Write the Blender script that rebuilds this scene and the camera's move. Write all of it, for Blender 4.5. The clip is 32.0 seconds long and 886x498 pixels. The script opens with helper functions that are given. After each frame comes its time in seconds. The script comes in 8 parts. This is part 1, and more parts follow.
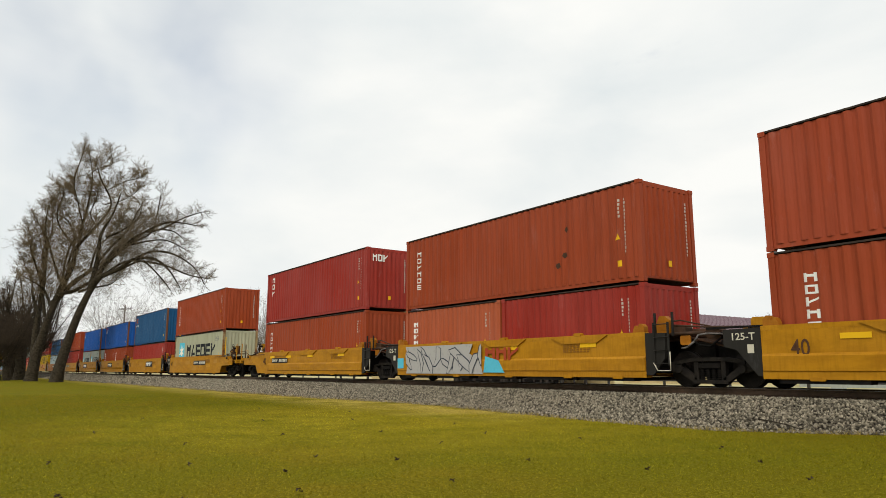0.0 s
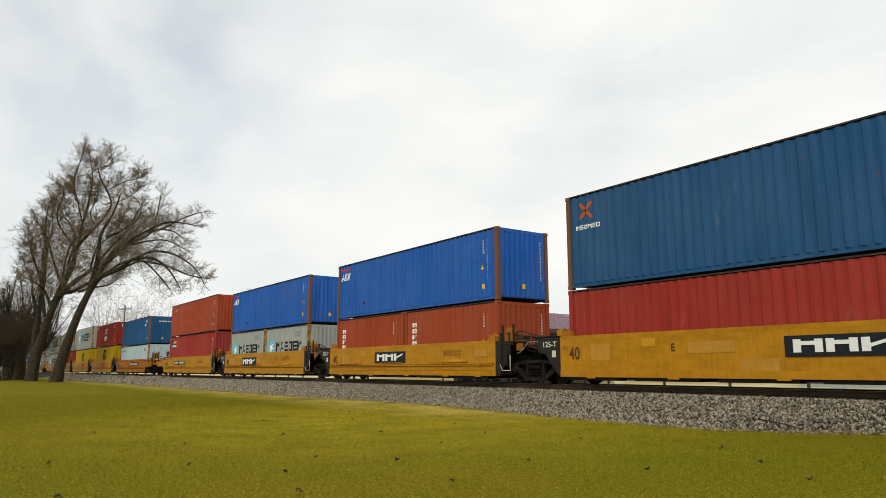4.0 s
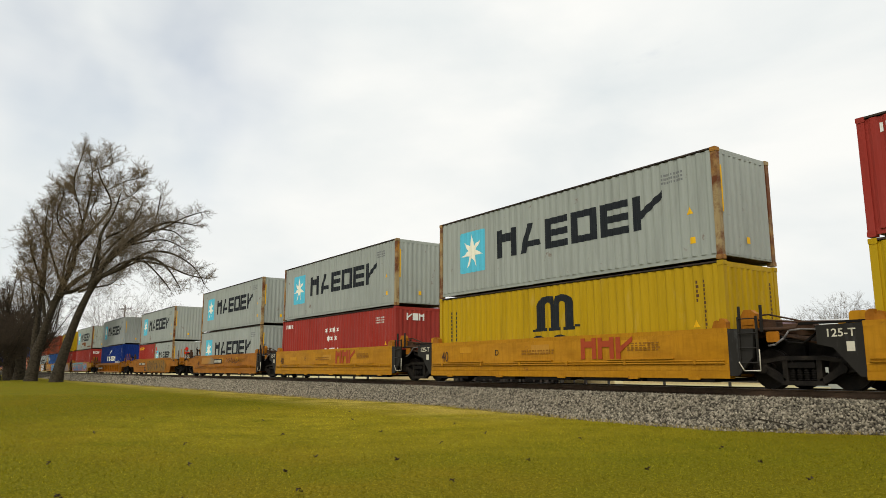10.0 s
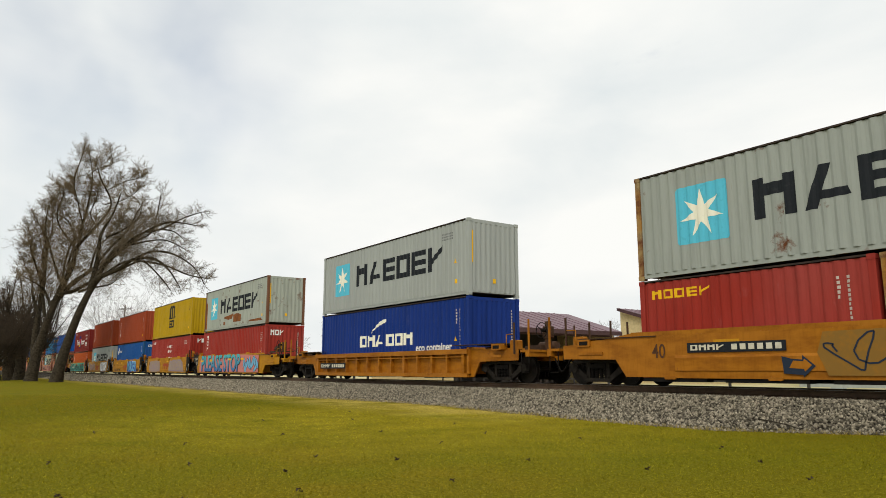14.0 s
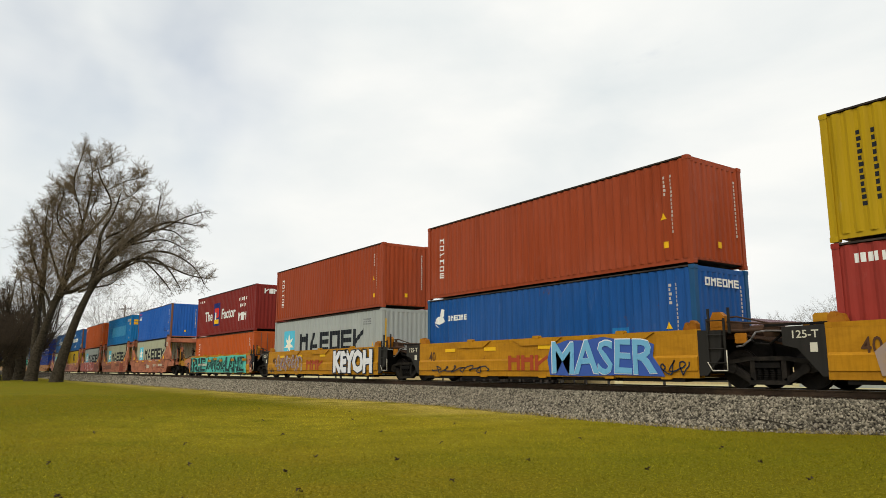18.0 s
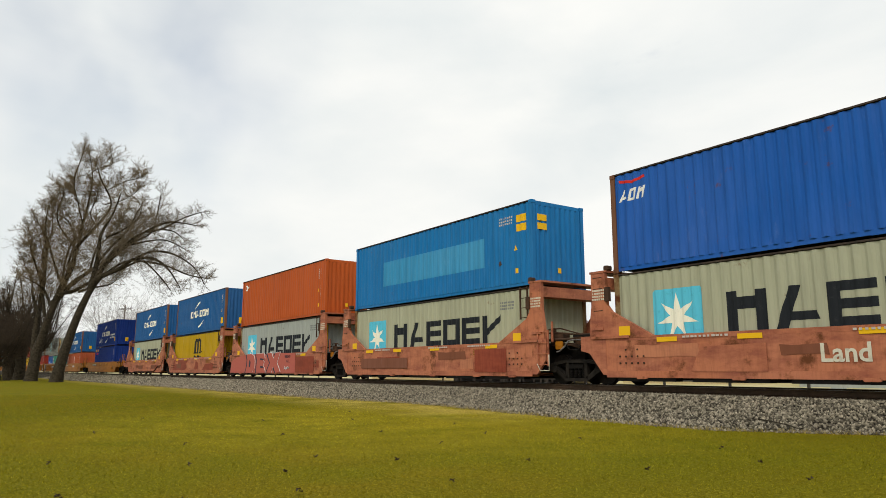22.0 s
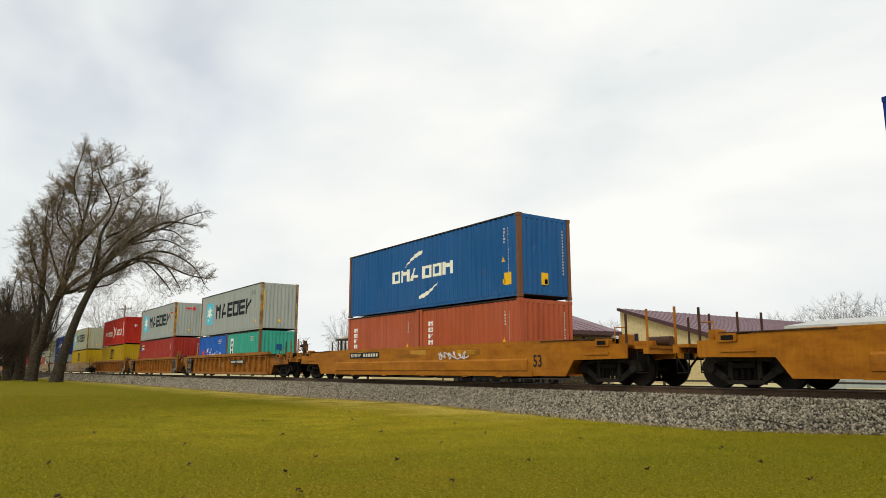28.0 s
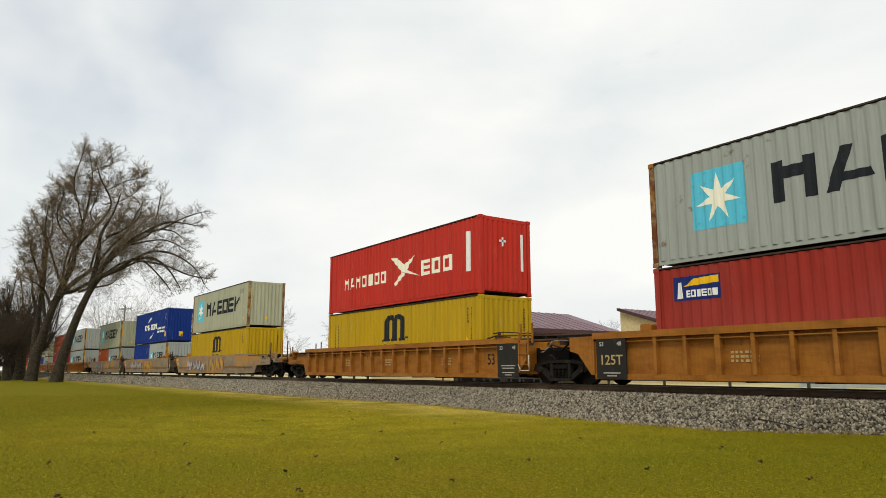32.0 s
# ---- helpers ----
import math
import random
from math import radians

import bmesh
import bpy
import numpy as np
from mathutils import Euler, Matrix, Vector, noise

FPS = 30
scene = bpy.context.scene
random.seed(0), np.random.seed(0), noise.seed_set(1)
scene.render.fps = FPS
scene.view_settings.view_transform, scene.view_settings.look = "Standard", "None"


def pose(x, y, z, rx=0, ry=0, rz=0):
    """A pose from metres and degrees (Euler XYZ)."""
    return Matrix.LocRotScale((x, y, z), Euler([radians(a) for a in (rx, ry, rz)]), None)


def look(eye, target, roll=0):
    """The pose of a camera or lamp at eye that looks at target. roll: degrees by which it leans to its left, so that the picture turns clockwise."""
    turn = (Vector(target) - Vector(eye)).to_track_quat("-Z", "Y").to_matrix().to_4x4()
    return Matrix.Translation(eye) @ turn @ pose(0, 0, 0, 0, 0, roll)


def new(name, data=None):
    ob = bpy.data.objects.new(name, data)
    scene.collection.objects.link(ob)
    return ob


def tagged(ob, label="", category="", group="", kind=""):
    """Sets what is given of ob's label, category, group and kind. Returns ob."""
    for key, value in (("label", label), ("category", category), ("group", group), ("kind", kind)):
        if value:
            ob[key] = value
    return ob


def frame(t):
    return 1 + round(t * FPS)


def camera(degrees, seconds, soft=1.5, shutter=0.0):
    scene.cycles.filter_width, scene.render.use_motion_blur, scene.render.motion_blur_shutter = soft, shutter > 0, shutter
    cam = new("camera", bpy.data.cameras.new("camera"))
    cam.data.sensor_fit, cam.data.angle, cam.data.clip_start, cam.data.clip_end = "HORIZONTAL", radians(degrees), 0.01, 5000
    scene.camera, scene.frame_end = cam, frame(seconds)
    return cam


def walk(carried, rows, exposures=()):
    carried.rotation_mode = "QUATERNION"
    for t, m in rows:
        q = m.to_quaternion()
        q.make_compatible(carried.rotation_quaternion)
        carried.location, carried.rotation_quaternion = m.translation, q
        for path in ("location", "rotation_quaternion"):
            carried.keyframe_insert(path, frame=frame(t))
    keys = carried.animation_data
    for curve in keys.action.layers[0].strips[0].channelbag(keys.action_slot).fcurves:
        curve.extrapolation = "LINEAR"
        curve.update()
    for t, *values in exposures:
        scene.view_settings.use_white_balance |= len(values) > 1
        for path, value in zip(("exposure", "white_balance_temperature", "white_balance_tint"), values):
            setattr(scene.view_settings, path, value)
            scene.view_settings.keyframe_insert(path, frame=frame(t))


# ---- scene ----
# ---- camera ----
RAIL = 0.75          # height of the rail head above the lawn
TRACK = 16.67        # the track's centre line lies at this y, along x
EYE = (0.0, 0.0, RAIL + 0.439)
TURN, TILT = 54.77, 9.80
cam = camera(64.67, 32.0, soft=0.55)
walk(cam, [(0.0, pose(*EYE, 90 + TILT, 0, TURN)), (32.0, pose(*EYE, 90 + TILT, 0, TURN))])


def travel(t):
    """How far the train has gone after t seconds."""
    return 15.029 * t + 0.00287 * t * t


# ---- sky and sun ----
SUN_UP, SUN_TURN = radians(42), radians(142)
world = bpy.data.worlds.new("overcast_sky")
scene.world = world
world.use_nodes = True
wn, wl = world.node_tree.nodes, world.node_tree.links
wn.clear()


def wnode(kind, **values):
    n = wn.new(kind)
    for key, value in values.items():
        n.inputs[key].default_value = value
    return n


w_out = wn.new("ShaderNodeOutputWorld")
w_bg = wnode("ShaderNodeBackground", Strength=1.0)
w_sky = wn.new("ShaderNodeTexSky")
w_sky.sky_type, w_sky.sun_disc = "NISHITA", False
w_sky.sun_elevation, w_sky.sun_rotation = SUN_UP, SUN_TURN
w_scale = wn.new("ShaderNodeMix")
w_scale.data_type, w_scale.blend_type = "RGBA", "MULTIPLY"
w_scale.inputs[0].default_value = 1.0
w_scale.inputs[7].default_value = (0.13, 0.13, 0.13, 1)
w_co = wn.new("ShaderNodeTexCoord")
w_map = wn.new("ShaderNodeMapping")
w_map.inputs["Scale"].default_value = (1.0, 1.0, 2.6)
w_map.inputs["Location"].default_value = (0.35, 0.1, 0.0)
w_n1 = wnode("ShaderNodeTexNoise", Scale=1.9, Detail=7.0, Roughness=0.55, Distortion=0.4)
w_r1 = wn.new("ShaderNodeValToRGB")
w_r1.color_ramp.elements[0].position, w_r1.color_ramp.elements[1].position = 0.02, 0.36
w_n2 = wnode("ShaderNodeTexNoise", Scale=2.1, Detail=6.0, Roughness=0.5, Distortion=0.2)
w_r2 = wn.new("ShaderNodeValToRGB")
w_r2.color_ramp.elements[0].position, w_r2.color_ramp.elements[1].position = 0.32, 0.62
w_r2.color_ramp.elements[0].color = (0.76, 0.81, 0.82, 1)
w_r2.color_ramp.elements[1].color = (0.98, 0.98, 0.945, 1)
w_mix = wn.new("ShaderNodeMix")
w_mix.data_type = "RGBA"
# an overcast sky is brightest overhead
w_sep = wn.new("ShaderNodeSeparateXYZ")
w_zen = wn.new("ShaderNodeMapRange")
w_zen.interpolation_type = "SMOOTHSTEP"
w_zen.inputs["From Min"].default_value, w_zen.inputs["From Max"].default_value = 0.5, 0.95
w_zen.inputs["To Min"].default_value, w_zen.inputs["To Max"].default_value = 1.0, 1.35
w_mul = wn.new("ShaderNodeVectorMath")
w_mul.operation = "SCALE"
wl.new(w_co.outputs["Generated"], w_map.inputs["Vector"])
wl.new(w_map.outputs[0], w_n1.inputs["Vector"])
wl.new(w_map.outputs[0], w_n2.inputs["Vector"])
wl.new(w_n1.outputs["Fac"], w_r1.inputs[0])
# a thinner, bluish stretch of cloud
w_dot = wn.new("ShaderNodeVectorMath")
w_dot.operation = "DOT_PRODUCT"
w_dot.inputs[1].default_value = (-0.903, 0.161, 0.398)
w_thin = wn.new("ShaderNodeMapRange")
w_thin.interpolation_type = "SMOOTHSTEP"
w_thin.inputs["From Min"].default_value, w_thin.inputs["From Max"].default_value = 0.962, 1.0
w_n3 = wnode("ShaderNodeTexNoise", Scale=7.0, Detail=3.0, Roughness=0.45, Distortion=0.2)
w_r3 = wn.new("ShaderNodeMapRange")
w_r3.inputs["From Min"].default_value, w_r3.inputs["From Max"].default_value = 0.30, 0.75
w_gap = wn.new("ShaderNodeMath")
w_gap.operation = "MULTIPLY"
w_less = wn.new("ShaderNodeMath")
w_less.operation = "MULTIPLY_ADD"
w_less.inputs[1].default_value, w_less.inputs[2].default_value = -0.40, 1.0
w_fac = wn.new("ShaderNodeMath")
w_fac.operation = "MULTIPLY"
wl.new(w_co.outputs["Generated"], w_dot.inputs[0])
wl.new(w_dot.outputs["Value"], w_thin.inputs["Value"])
wl.new(w_co.outputs["Generated"], w_n3.inputs["Vector"])
wl.new(w_n3.outputs["Fac"], w_r3.inputs["Value"])
wl.new(w_thin.outputs[0], w_gap.inputs[0])
wl.new(w_r3.outputs[0], w_gap.inputs[1])
wl.new(w_gap.outputs[0], w_less.inputs[0])
wl.new(w_r1.outputs[0], w_fac.inputs[0])
wl.new(w_less.outputs[0], w_fac.inputs[1])
wl.new(w_n2.outputs["Fac"], w_r2.inputs[0])
wl.new(w_sky.outputs[0], w_scale.inputs[6])
wl.new(w_fac.outputs[0], w_mix.inputs[0])
wl.new(w_scale.outputs[2], w_mix.inputs[6])
wl.new(w_r2.outputs[0], w_mix.inputs[7])
wl.new(w_co.outputs["Generated"], w_sep.inputs[0])
wl.new(w_sep.outputs[2], w_zen.inputs["Value"])
wl.new(w_mix.outputs[2], w_mul.inputs[0])
wl.new(w_zen.outputs[0], w_mul.inputs["Scale"])
wl.new(w_mul.outputs[0], w_bg.inputs["Color"])
wl.new(w_bg.outputs[0], w_out.inputs["Surface"])

sun_data = bpy.data.lights.new("sun", "SUN")
sun_data.energy, sun_data.angle, sun_data.color = 1.4, radians(20), (1.0, 0.94, 0.84)
sun = new("sun", sun_data)
sun.matrix_basis = look((0, 0, 30), Vector((0, 0, 30)) - Vector((
    math.cos(SUN_UP) * math.sin(SUN_TURN), math.cos(SUN_UP) * math.cos(SUN_TURN), math.sin(SUN_UP))))
scene.view_settings.exposure = 0.0

# ---- materials ----
def material(name):
    m = bpy.data.materials.new(name)
    m.use_nodes = True
    nt = m.node_tree
    return m, nt.nodes, nt.links, nt.nodes["Principled BSDF"]


def mixer(nodes, links, factor, a, b, blend="MIX"):
    """A colour mix; factor, a and b are sockets, numbers or colours. Returns its output."""
    n = nodes.new("ShaderNodeMix")
    n.data_type, n.blend_type = "RGBA", blend
    for socket, value in ((n.inputs[0], factor), (n.inputs[6], a), (n.inputs[7], b)):
        if isinstance(value, bpy.types.NodeSocket):
            links.new(value, socket)
        elif isinstance(value, (int, float)):
            socket.default_value = value
        else:
            socket.default_value = (*value[:3], 1)
    return n.outputs[2]


def noisy(nodes, links, vector, scale, low, high, detail=4.0, rough=0.55):
    """Noise cut between low and high to 0..1."""
    n = nodes.new("ShaderNodeTexNoise")
    n.inputs["Scale"].default_value, n.inputs["Detail"].default_value = scale, detail
    n.inputs["Roughness"].default_value = rough
    if vector:
        links.new(vector, n.inputs["Vector"])
    r = nodes.new("ShaderNodeMapRange")
    r.inputs["From Min"].default_value, r.inputs["From Max"].default_value = low, high
    links.new(n.outputs["Fac"], r.inputs["Value"])
    return r.outputs[0]


def stretched(nodes, links, scale, shift=True):
    """Object coordinates, stretched and moved apart from object to object."""
    co = nodes.new("ShaderNodeTexCoord")
    mp = nodes.new("ShaderNodeMapping")
    mp.inputs["Scale"].default_value = scale
    links.new(co.outputs["Object"], mp.inputs["Vector"])
    if shift:
        info = nodes.new("ShaderNodeObjectInfo")
        mul = nodes.new("ShaderNodeMath")
        mul.operation = "MULTIPLY"
        mul.inputs[1].default_value = 57.0
        links.new(info.outputs["Random"], mul.inputs[0])
        links.new(mul.outputs[0], mp.inputs["Location"])
    return mp.outputs[0]


def dark(c, f):
    return tuple(v * f for v in c[:3])


def bumped(nodes, links, bsdf, height, strength, distance=0.01):
    b = nodes.new("ShaderNodeBump")
    b.inputs["Strength"].default_value, b.inputs["Distance"].default_value = strength, distance
    links.new(height, b.inputs["Height"])
    links.new(b.outputs[0], bsdf.inputs["Normal"])


RUST = (0.13, 0.045, 0.018)


def paint(name, colour, rust=0.25, fade=0.25, rough=0.5, grime=0.48, other=None, blotch=0.0):
    """Weathered paint on steel: fading, rain streaks, grime and rust."""
    m, nodes, links, bsdf = material(name)
    flat = stretched(nodes, links, (0.25, 0.25, 0.25))
    run = stretched(nodes, links, (6.0, 6.0, 0.7) if blotch else (2.2, 2.2, 0.16))
    fine = stretched(nodes, links, (1, 1, 1))
    chalk = tuple(min(1, v * 0.9 + 0.10) for v in colour)
    c = mixer(nodes, links, noisy(nodes, links, flat, 1.2, 0.35, 0.85), colour, mixer(nodes, links, fade, colour, chalk))
    f = nodes.new("ShaderNodeMath")
    f.operation = "MULTIPLY"
    f.inputs[1].default_value = grime
    links.new(noisy(nodes, links, run, 2.4, 0.46, 0.80, 5.0), f.inputs[0])
    c = mixer(nodes, links, f.outputs[0], c, dark(colour, 0.42))
    if not blotch:
        # sheets of the side weather a little unlike one another
        panel = stretched(nodes, links, (1.0, 1.0, 0.05))
        c = mixer(nodes, links, noisy(nodes, links, panel, 0.9, 0.40, 0.70, 2.0), c, mixer(nodes, links, 0.20, c, dark(colour, 0.65)))
        scuff = stretched(nodes, links, (1.6, 1.6, 0.5))
        c = mixer(nodes, links, noisy(nodes, links, scuff, 1.5, 0.60, 0.72, 9.0, 0.7), c, mixer(nodes, links, 0.35, c, chalk))
    if blotch:
        e = nodes.new("ShaderNodeMath")
        e.operation = "MULTIPLY"
        e.inputs[1].default_value = blotch
        wide = stretched(nodes, links, (0.6, 0.6, 1.6))
        links.new(noisy(nodes, links, wide, 1.7, 0.42, 0.70, 10.0, 0.66), e.inputs[0])
        c = mixer(nodes, links, e.outputs[0], c, (colour[0] * 0.42, colour[1] * 0.34, colour[2] * 0.5))
    if other:
        c = mixer(nodes, links, noisy(nodes, links, flat, 2.0, 0.5, 0.62, 6.0), c, other)
    if rust > 0:
        spots = noisy(nodes, links, fine, 1.6, 0.72 - 0.16 * rust, 0.80 - 0.12 * rust, 9.0, 0.68)
        drips = noisy(nodes, links, run, 5.0, 0.74 - 0.14 * rust, 0.90, 7.0, 0.6)
        c = mixer(nodes, links, spots, c, RUST)
        g = nodes.new("ShaderNodeMath")
        g.operation = "MULTIPLY"
        g.inputs[1].default_value = 0.8
        links.new(drips, g.inputs[0])
        c = mixer(nodes, links, g.outputs[0], c, (0.20, 0.085, 0.035))
    links.new(c, bsdf.inputs["Base Color"])
    bsdf.inputs["Roughness"].default_value = rough
    bsdf.inputs["Specular IOR Level"].default_value = 0.09
    bumped(nodes, links, bsdf, noisy(nodes, links, fine, 3.5, 0.2, 0.8, 6.0), 0.25, 0.012)
    return m


def rough_stuff(name, colour, second, scale, rough=0.85, metal=0.0, bump=0.4, per_object=0.0, island=0.0, low=0.35, high=0.7, gloss=0.25):
    """Two colours mixed by noise at two scales, with relief."""
    m, nodes, links, bsdf = material(name)
    v = stretched(nodes, links, (1, 1, 1))
    c = mixer(nodes, links, noisy(nodes, links, v, scale, low, high, 6.0), colour, second)
    c = mixer(nodes, links, noisy(nodes, links, v, scale * 7, 0.35, 0.75, 4.0), c, mixer(nodes, links, 0.5, c, dark(colour, 0.45)))
    if island:
        geo = nodes.new("ShaderNodeNewGeometry")
        ramp = nodes.new("ShaderNodeMapRange")
        ramp.inputs["To Min"].default_value, ramp.inputs["To Max"].default_value = 1 - island, 1 + island
        links.new(geo.outputs["Random Per Island"], ramp.inputs["Value"])
        sc = nodes.new("ShaderNodeVectorMath")
        sc.operation = "SCALE"
        links.new(c, sc.inputs[0])
        links.new(ramp.outputs[0], sc.inputs["Scale"])
        c = sc.outputs[0]
    links.new(c, bsdf.inputs["Base Color"])
    bsdf.inputs["Roughness"].default_value, bsdf.inputs["Metallic"].default_value = rough, metal
    bsdf.inputs["Specular IOR Level"].default_value = gloss
    if bump:
        bumped(nodes, links, bsdf, noisy(nodes, links, v, scale * 5, 0.2, 0.8, 6.0), bump, 0.02)
    return m


def flat_paint(name, colour, wear=0.3, under=None):
    """A stencilled marking, a little worn."""
    m, nodes, links, bsdf = material(name)
    v = stretched(nodes, links, (1, 1, 1))
    c = mixer(nodes, links, noisy(nodes, links, v, 6.0, 0.62 - 0.2 * wear, 0.95, 8.0, 0.65), colour, under or dark(colour, 0.45))
    links.new(c, bsdf.inputs["Base Color"])
    bsdf.inputs["Roughness"].default_value = 0.55
    bsdf.inputs["Specular IOR Level"].default_value = 0.12
    return m


PAINTS = {
    "rust_red": paint("oxide_red_paint", (0.335, 0.056, 0.019), 0.18, 0.30),
    "brown_red": paint("brown_red_paint", (0.315, 0.054, 0.016), 0.16, 0.22),
    "crimson": paint("crimson_paint", (0.31, 0.030, 0.019), 0.18, 0.35),
    "maroon": paint("maroon_paint", (0.205, 0.020, 0.015), 0.08, 0.15),
    "red": paint("bright_red_paint", (0.50, 0.032, 0.018), 0.05, 0.10),
    "orange": paint("orange_paint", (0.46, 0.088, 0.015), 0.30, 0.22),
    "salmon": paint("faded_orange_paint", (0.4, 0.09, 0.034), 0.25, 0.40),
    "grey": paint("light_grey_paint", (0.335, 0.362, 0.328), 0.55, 0.20, grime=0.42),
    "grey_clean": paint("pale_grey_paint", (0.36, 0.385, 0.365), 0.08, 0.15, grime=0.25),
    "grey_rusty": paint("rusty_grey_paint", (0.37, 0.4, 0.345), 0.85, 0.30, grime=0.5),
    "cream": paint("greenish_cream_paint", (0.39, 0.395, 0.275), 0.40, 0.20),
    "white": paint("pale_blue_white_paint", (0.42, 0.52, 0.54), 0.35, 0.20),
    "blue": paint("blue_paint", (0.014, 0.105, 0.42), 0.5, 0.30, grime=0.5),
    "mid_blue": paint("mid_blue_paint", (0.010, 0.080, 0.285), 0.5, 0.25, grime=0.5),
    "navy": paint("dark_blue_paint", (0.014, 0.082, 0.20), 0.45, 0.25, grime=0.5),
    "deep_blue": paint("deep_blue_paint", (0.007, 0.032, 0.2), 0.10, 0.08),
    "slate_blue": paint("slate_blue_paint", (0.014, 0.098, 0.275), 0.45, 0.25, grime=0.5),
    "sky_blue": paint("sky_blue_paint", (0.010, 0.165, 0.42), 0.30, 0.20),
    "yellow": paint("yellow_paint", (0.455, 0.290, 0.006), 0.25, 0.12),
    "grey_post": paint("rust_streaked_grey_paint", (0.36, 0.27, 0.13), 1.75, 0.2, grime=0.5, other=(0.36, 0.17, 0.03)),
    "rust_post": paint("rusted_post_paint", (0.17, 0.075, 0.038), 0.6, 0.2),
    "green": paint("sea_green_paint", (0.04, 0.33, 0.235), 0.35, 0.25),
}
CAR_YELLOW = paint("yellow_car_paint", (0.465, 0.212, 0.007), 0.42, 0.12, grime=0.42, blotch=0.5)
CAR_ORANGE = paint("orange_yellow_car_paint", (0.375, 0.139, 0.008), 0.5, 0.12, grime=0.4, blotch=0.75)
CAR_BROWN = paint("brown_car_paint", (0.315, 0.122, 0.016), 0.6, 0.15, grime=0.4, blotch=0.7)
CAR_SALMON = paint("salmon_car_paint", (0.47, 0.165, 0.082), 1.15, 0.30, grime=0.45, blotch=0.9)
CAR_DIRTY = paint("painted_over_car_paint", (0.27, 0.205, 0.12), 0.3, 0.2, grime=0.5, other=(0.40, 0.19, 0.035), blotch=0.6)
CAR_GREY = paint("dark_grey_car_paint", (0.022, 0.020, 0.017), 0.35, 0.12, grime=0.5)
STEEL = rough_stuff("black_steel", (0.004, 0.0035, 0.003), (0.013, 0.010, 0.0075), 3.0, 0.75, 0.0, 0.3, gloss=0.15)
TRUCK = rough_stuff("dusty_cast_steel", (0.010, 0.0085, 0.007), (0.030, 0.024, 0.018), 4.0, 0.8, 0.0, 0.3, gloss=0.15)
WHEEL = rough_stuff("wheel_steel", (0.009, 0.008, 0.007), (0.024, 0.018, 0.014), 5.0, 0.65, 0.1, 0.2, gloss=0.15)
HOSE = rough_stuff("grey_rubber_hose", (0.22, 0.20, 0.19), (0.10, 0.09, 0.085), 9.0, 0.7, 0, 0.2)
RUSTY = rough_stuff("rusty_steel", (0.085, 0.042, 0.022), (0.045, 0.028, 0.018), 4.0, 0.8, 0.2, 0.3)
# dark tone for container top rails, standing in for the shadow line there
RAIL_SHADOW = rough_stuff("shadow_dark_rail_steel", (0.030, 0.025, 0.023), (0.085, 0.060, 0.045), 3.0, 0.8, 0.0, 0.3, gloss=0.1)
CASTING = rough_stuff("worn_steel_casting", (0.10, 0.070, 0.055), (0.17, 0.09, 0.05), 8.0, 0.75, 0.2, 0.3)
FLOORING = rough_stuff("dark_timber", (0.06, 0.045, 0.03), (0.09, 0.06, 0.04), 3.0)
BLACK_MARK = flat_paint("black_marking", (0.014, 0.017, 0.021), 0.35, (0.045, 0.050, 0.052))
WHITE_MARK = flat_paint("white_marking", (0.78, 0.78, 0.74), 0.35, (0.42, 0.32, 0.27))
WORN_WHITE = flat_paint("worn_white_marking", (0.52, 0.47, 0.42), 0.7, (0.30, 0.16, 0.12))
PALE_MARK = flat_paint("cream_marking", (0.62, 0.58, 0.46), 0.6)
YELLOW_MARK = flat_paint("yellow_marking", (0.80, 0.46, 0.012), 0.15)
RED_MARK = flat_paint("red_brown_marking", (0.36, 0.060, 0.020), 0.4)
BRIGHT_RED = flat_paint("red_marking", (0.62, 0.03, 0.02), 0.1)
CYAN_MARK = flat_paint("cyan_marking", (0.10, 0.50, 0.66), 0.3)
PLATE_MARK = flat_paint("dull_white_marking", (0.40, 0.38, 0.33), 0.6, (0.12, 0.10, 0.08))
DIM_MARK = flat_paint("brown_marking", (0.085, 0.040, 0.020), 0.4, (0.20, 0.09, 0.02))
GREY_MARK = flat_paint("grey_marking", (0.17, 0.18, 0.18), 0.5, (0.30, 0.31, 0.30))
STAR_MARK = flat_paint("star_white", (0.85, 0.83, 0.68), 0.2)
BLUE_MARK = flat_paint("navy_marking", (0.012, 0.024, 0.14), 0.2)
FAINT_MARK = flat_paint("faint_brown_marking", (0.25, 0.110, 0.014), 0.5, (0.36, 0.16, 0.012))
GRAF = {
    "silver": flat_paint("silver_spray_paint", (0.41, 0.40, 0.385), 0.35),
    "cyan": flat_paint("pale_blue_spray_paint", (0.165, 0.415, 0.61), 0.4, (0.07, 0.25, 0.47)),
    "blue": flat_paint("blue_spray_paint", (0.045, 0.10, 0.36), 0.3),
    "rose": flat_paint("rose_spray_paint", (0.43, 0.105, 0.078), 0.5, (0.45, 0.16, 0.09)),
    "teal": flat_paint("teal_spray_paint", (0.10, 0.50, 0.40), 0.4, (0.05, 0.30, 0.24)),
    "deep": flat_paint("dark_teal_spray_paint", (0.006, 0.032, 0.030), 0.3, (0.015, 0.07, 0.06)),
    "white": flat_paint("white_spray_paint", (0.72, 0.72, 0.72), 0.3),
    "pink": flat_paint("pink_spray_paint", (0.56, 0.20, 0.17), 0.3),
    "red": flat_paint("red_spray_paint", (0.46, 0.085, 0.07), 0.3),
    "dark": flat_paint("dark_spray_paint", (0.02, 0.03, 0.05), 0.2),
    "lilac": flat_paint("lilac_spray_paint", (0.26, 0.20, 0.30), 0.4),
}


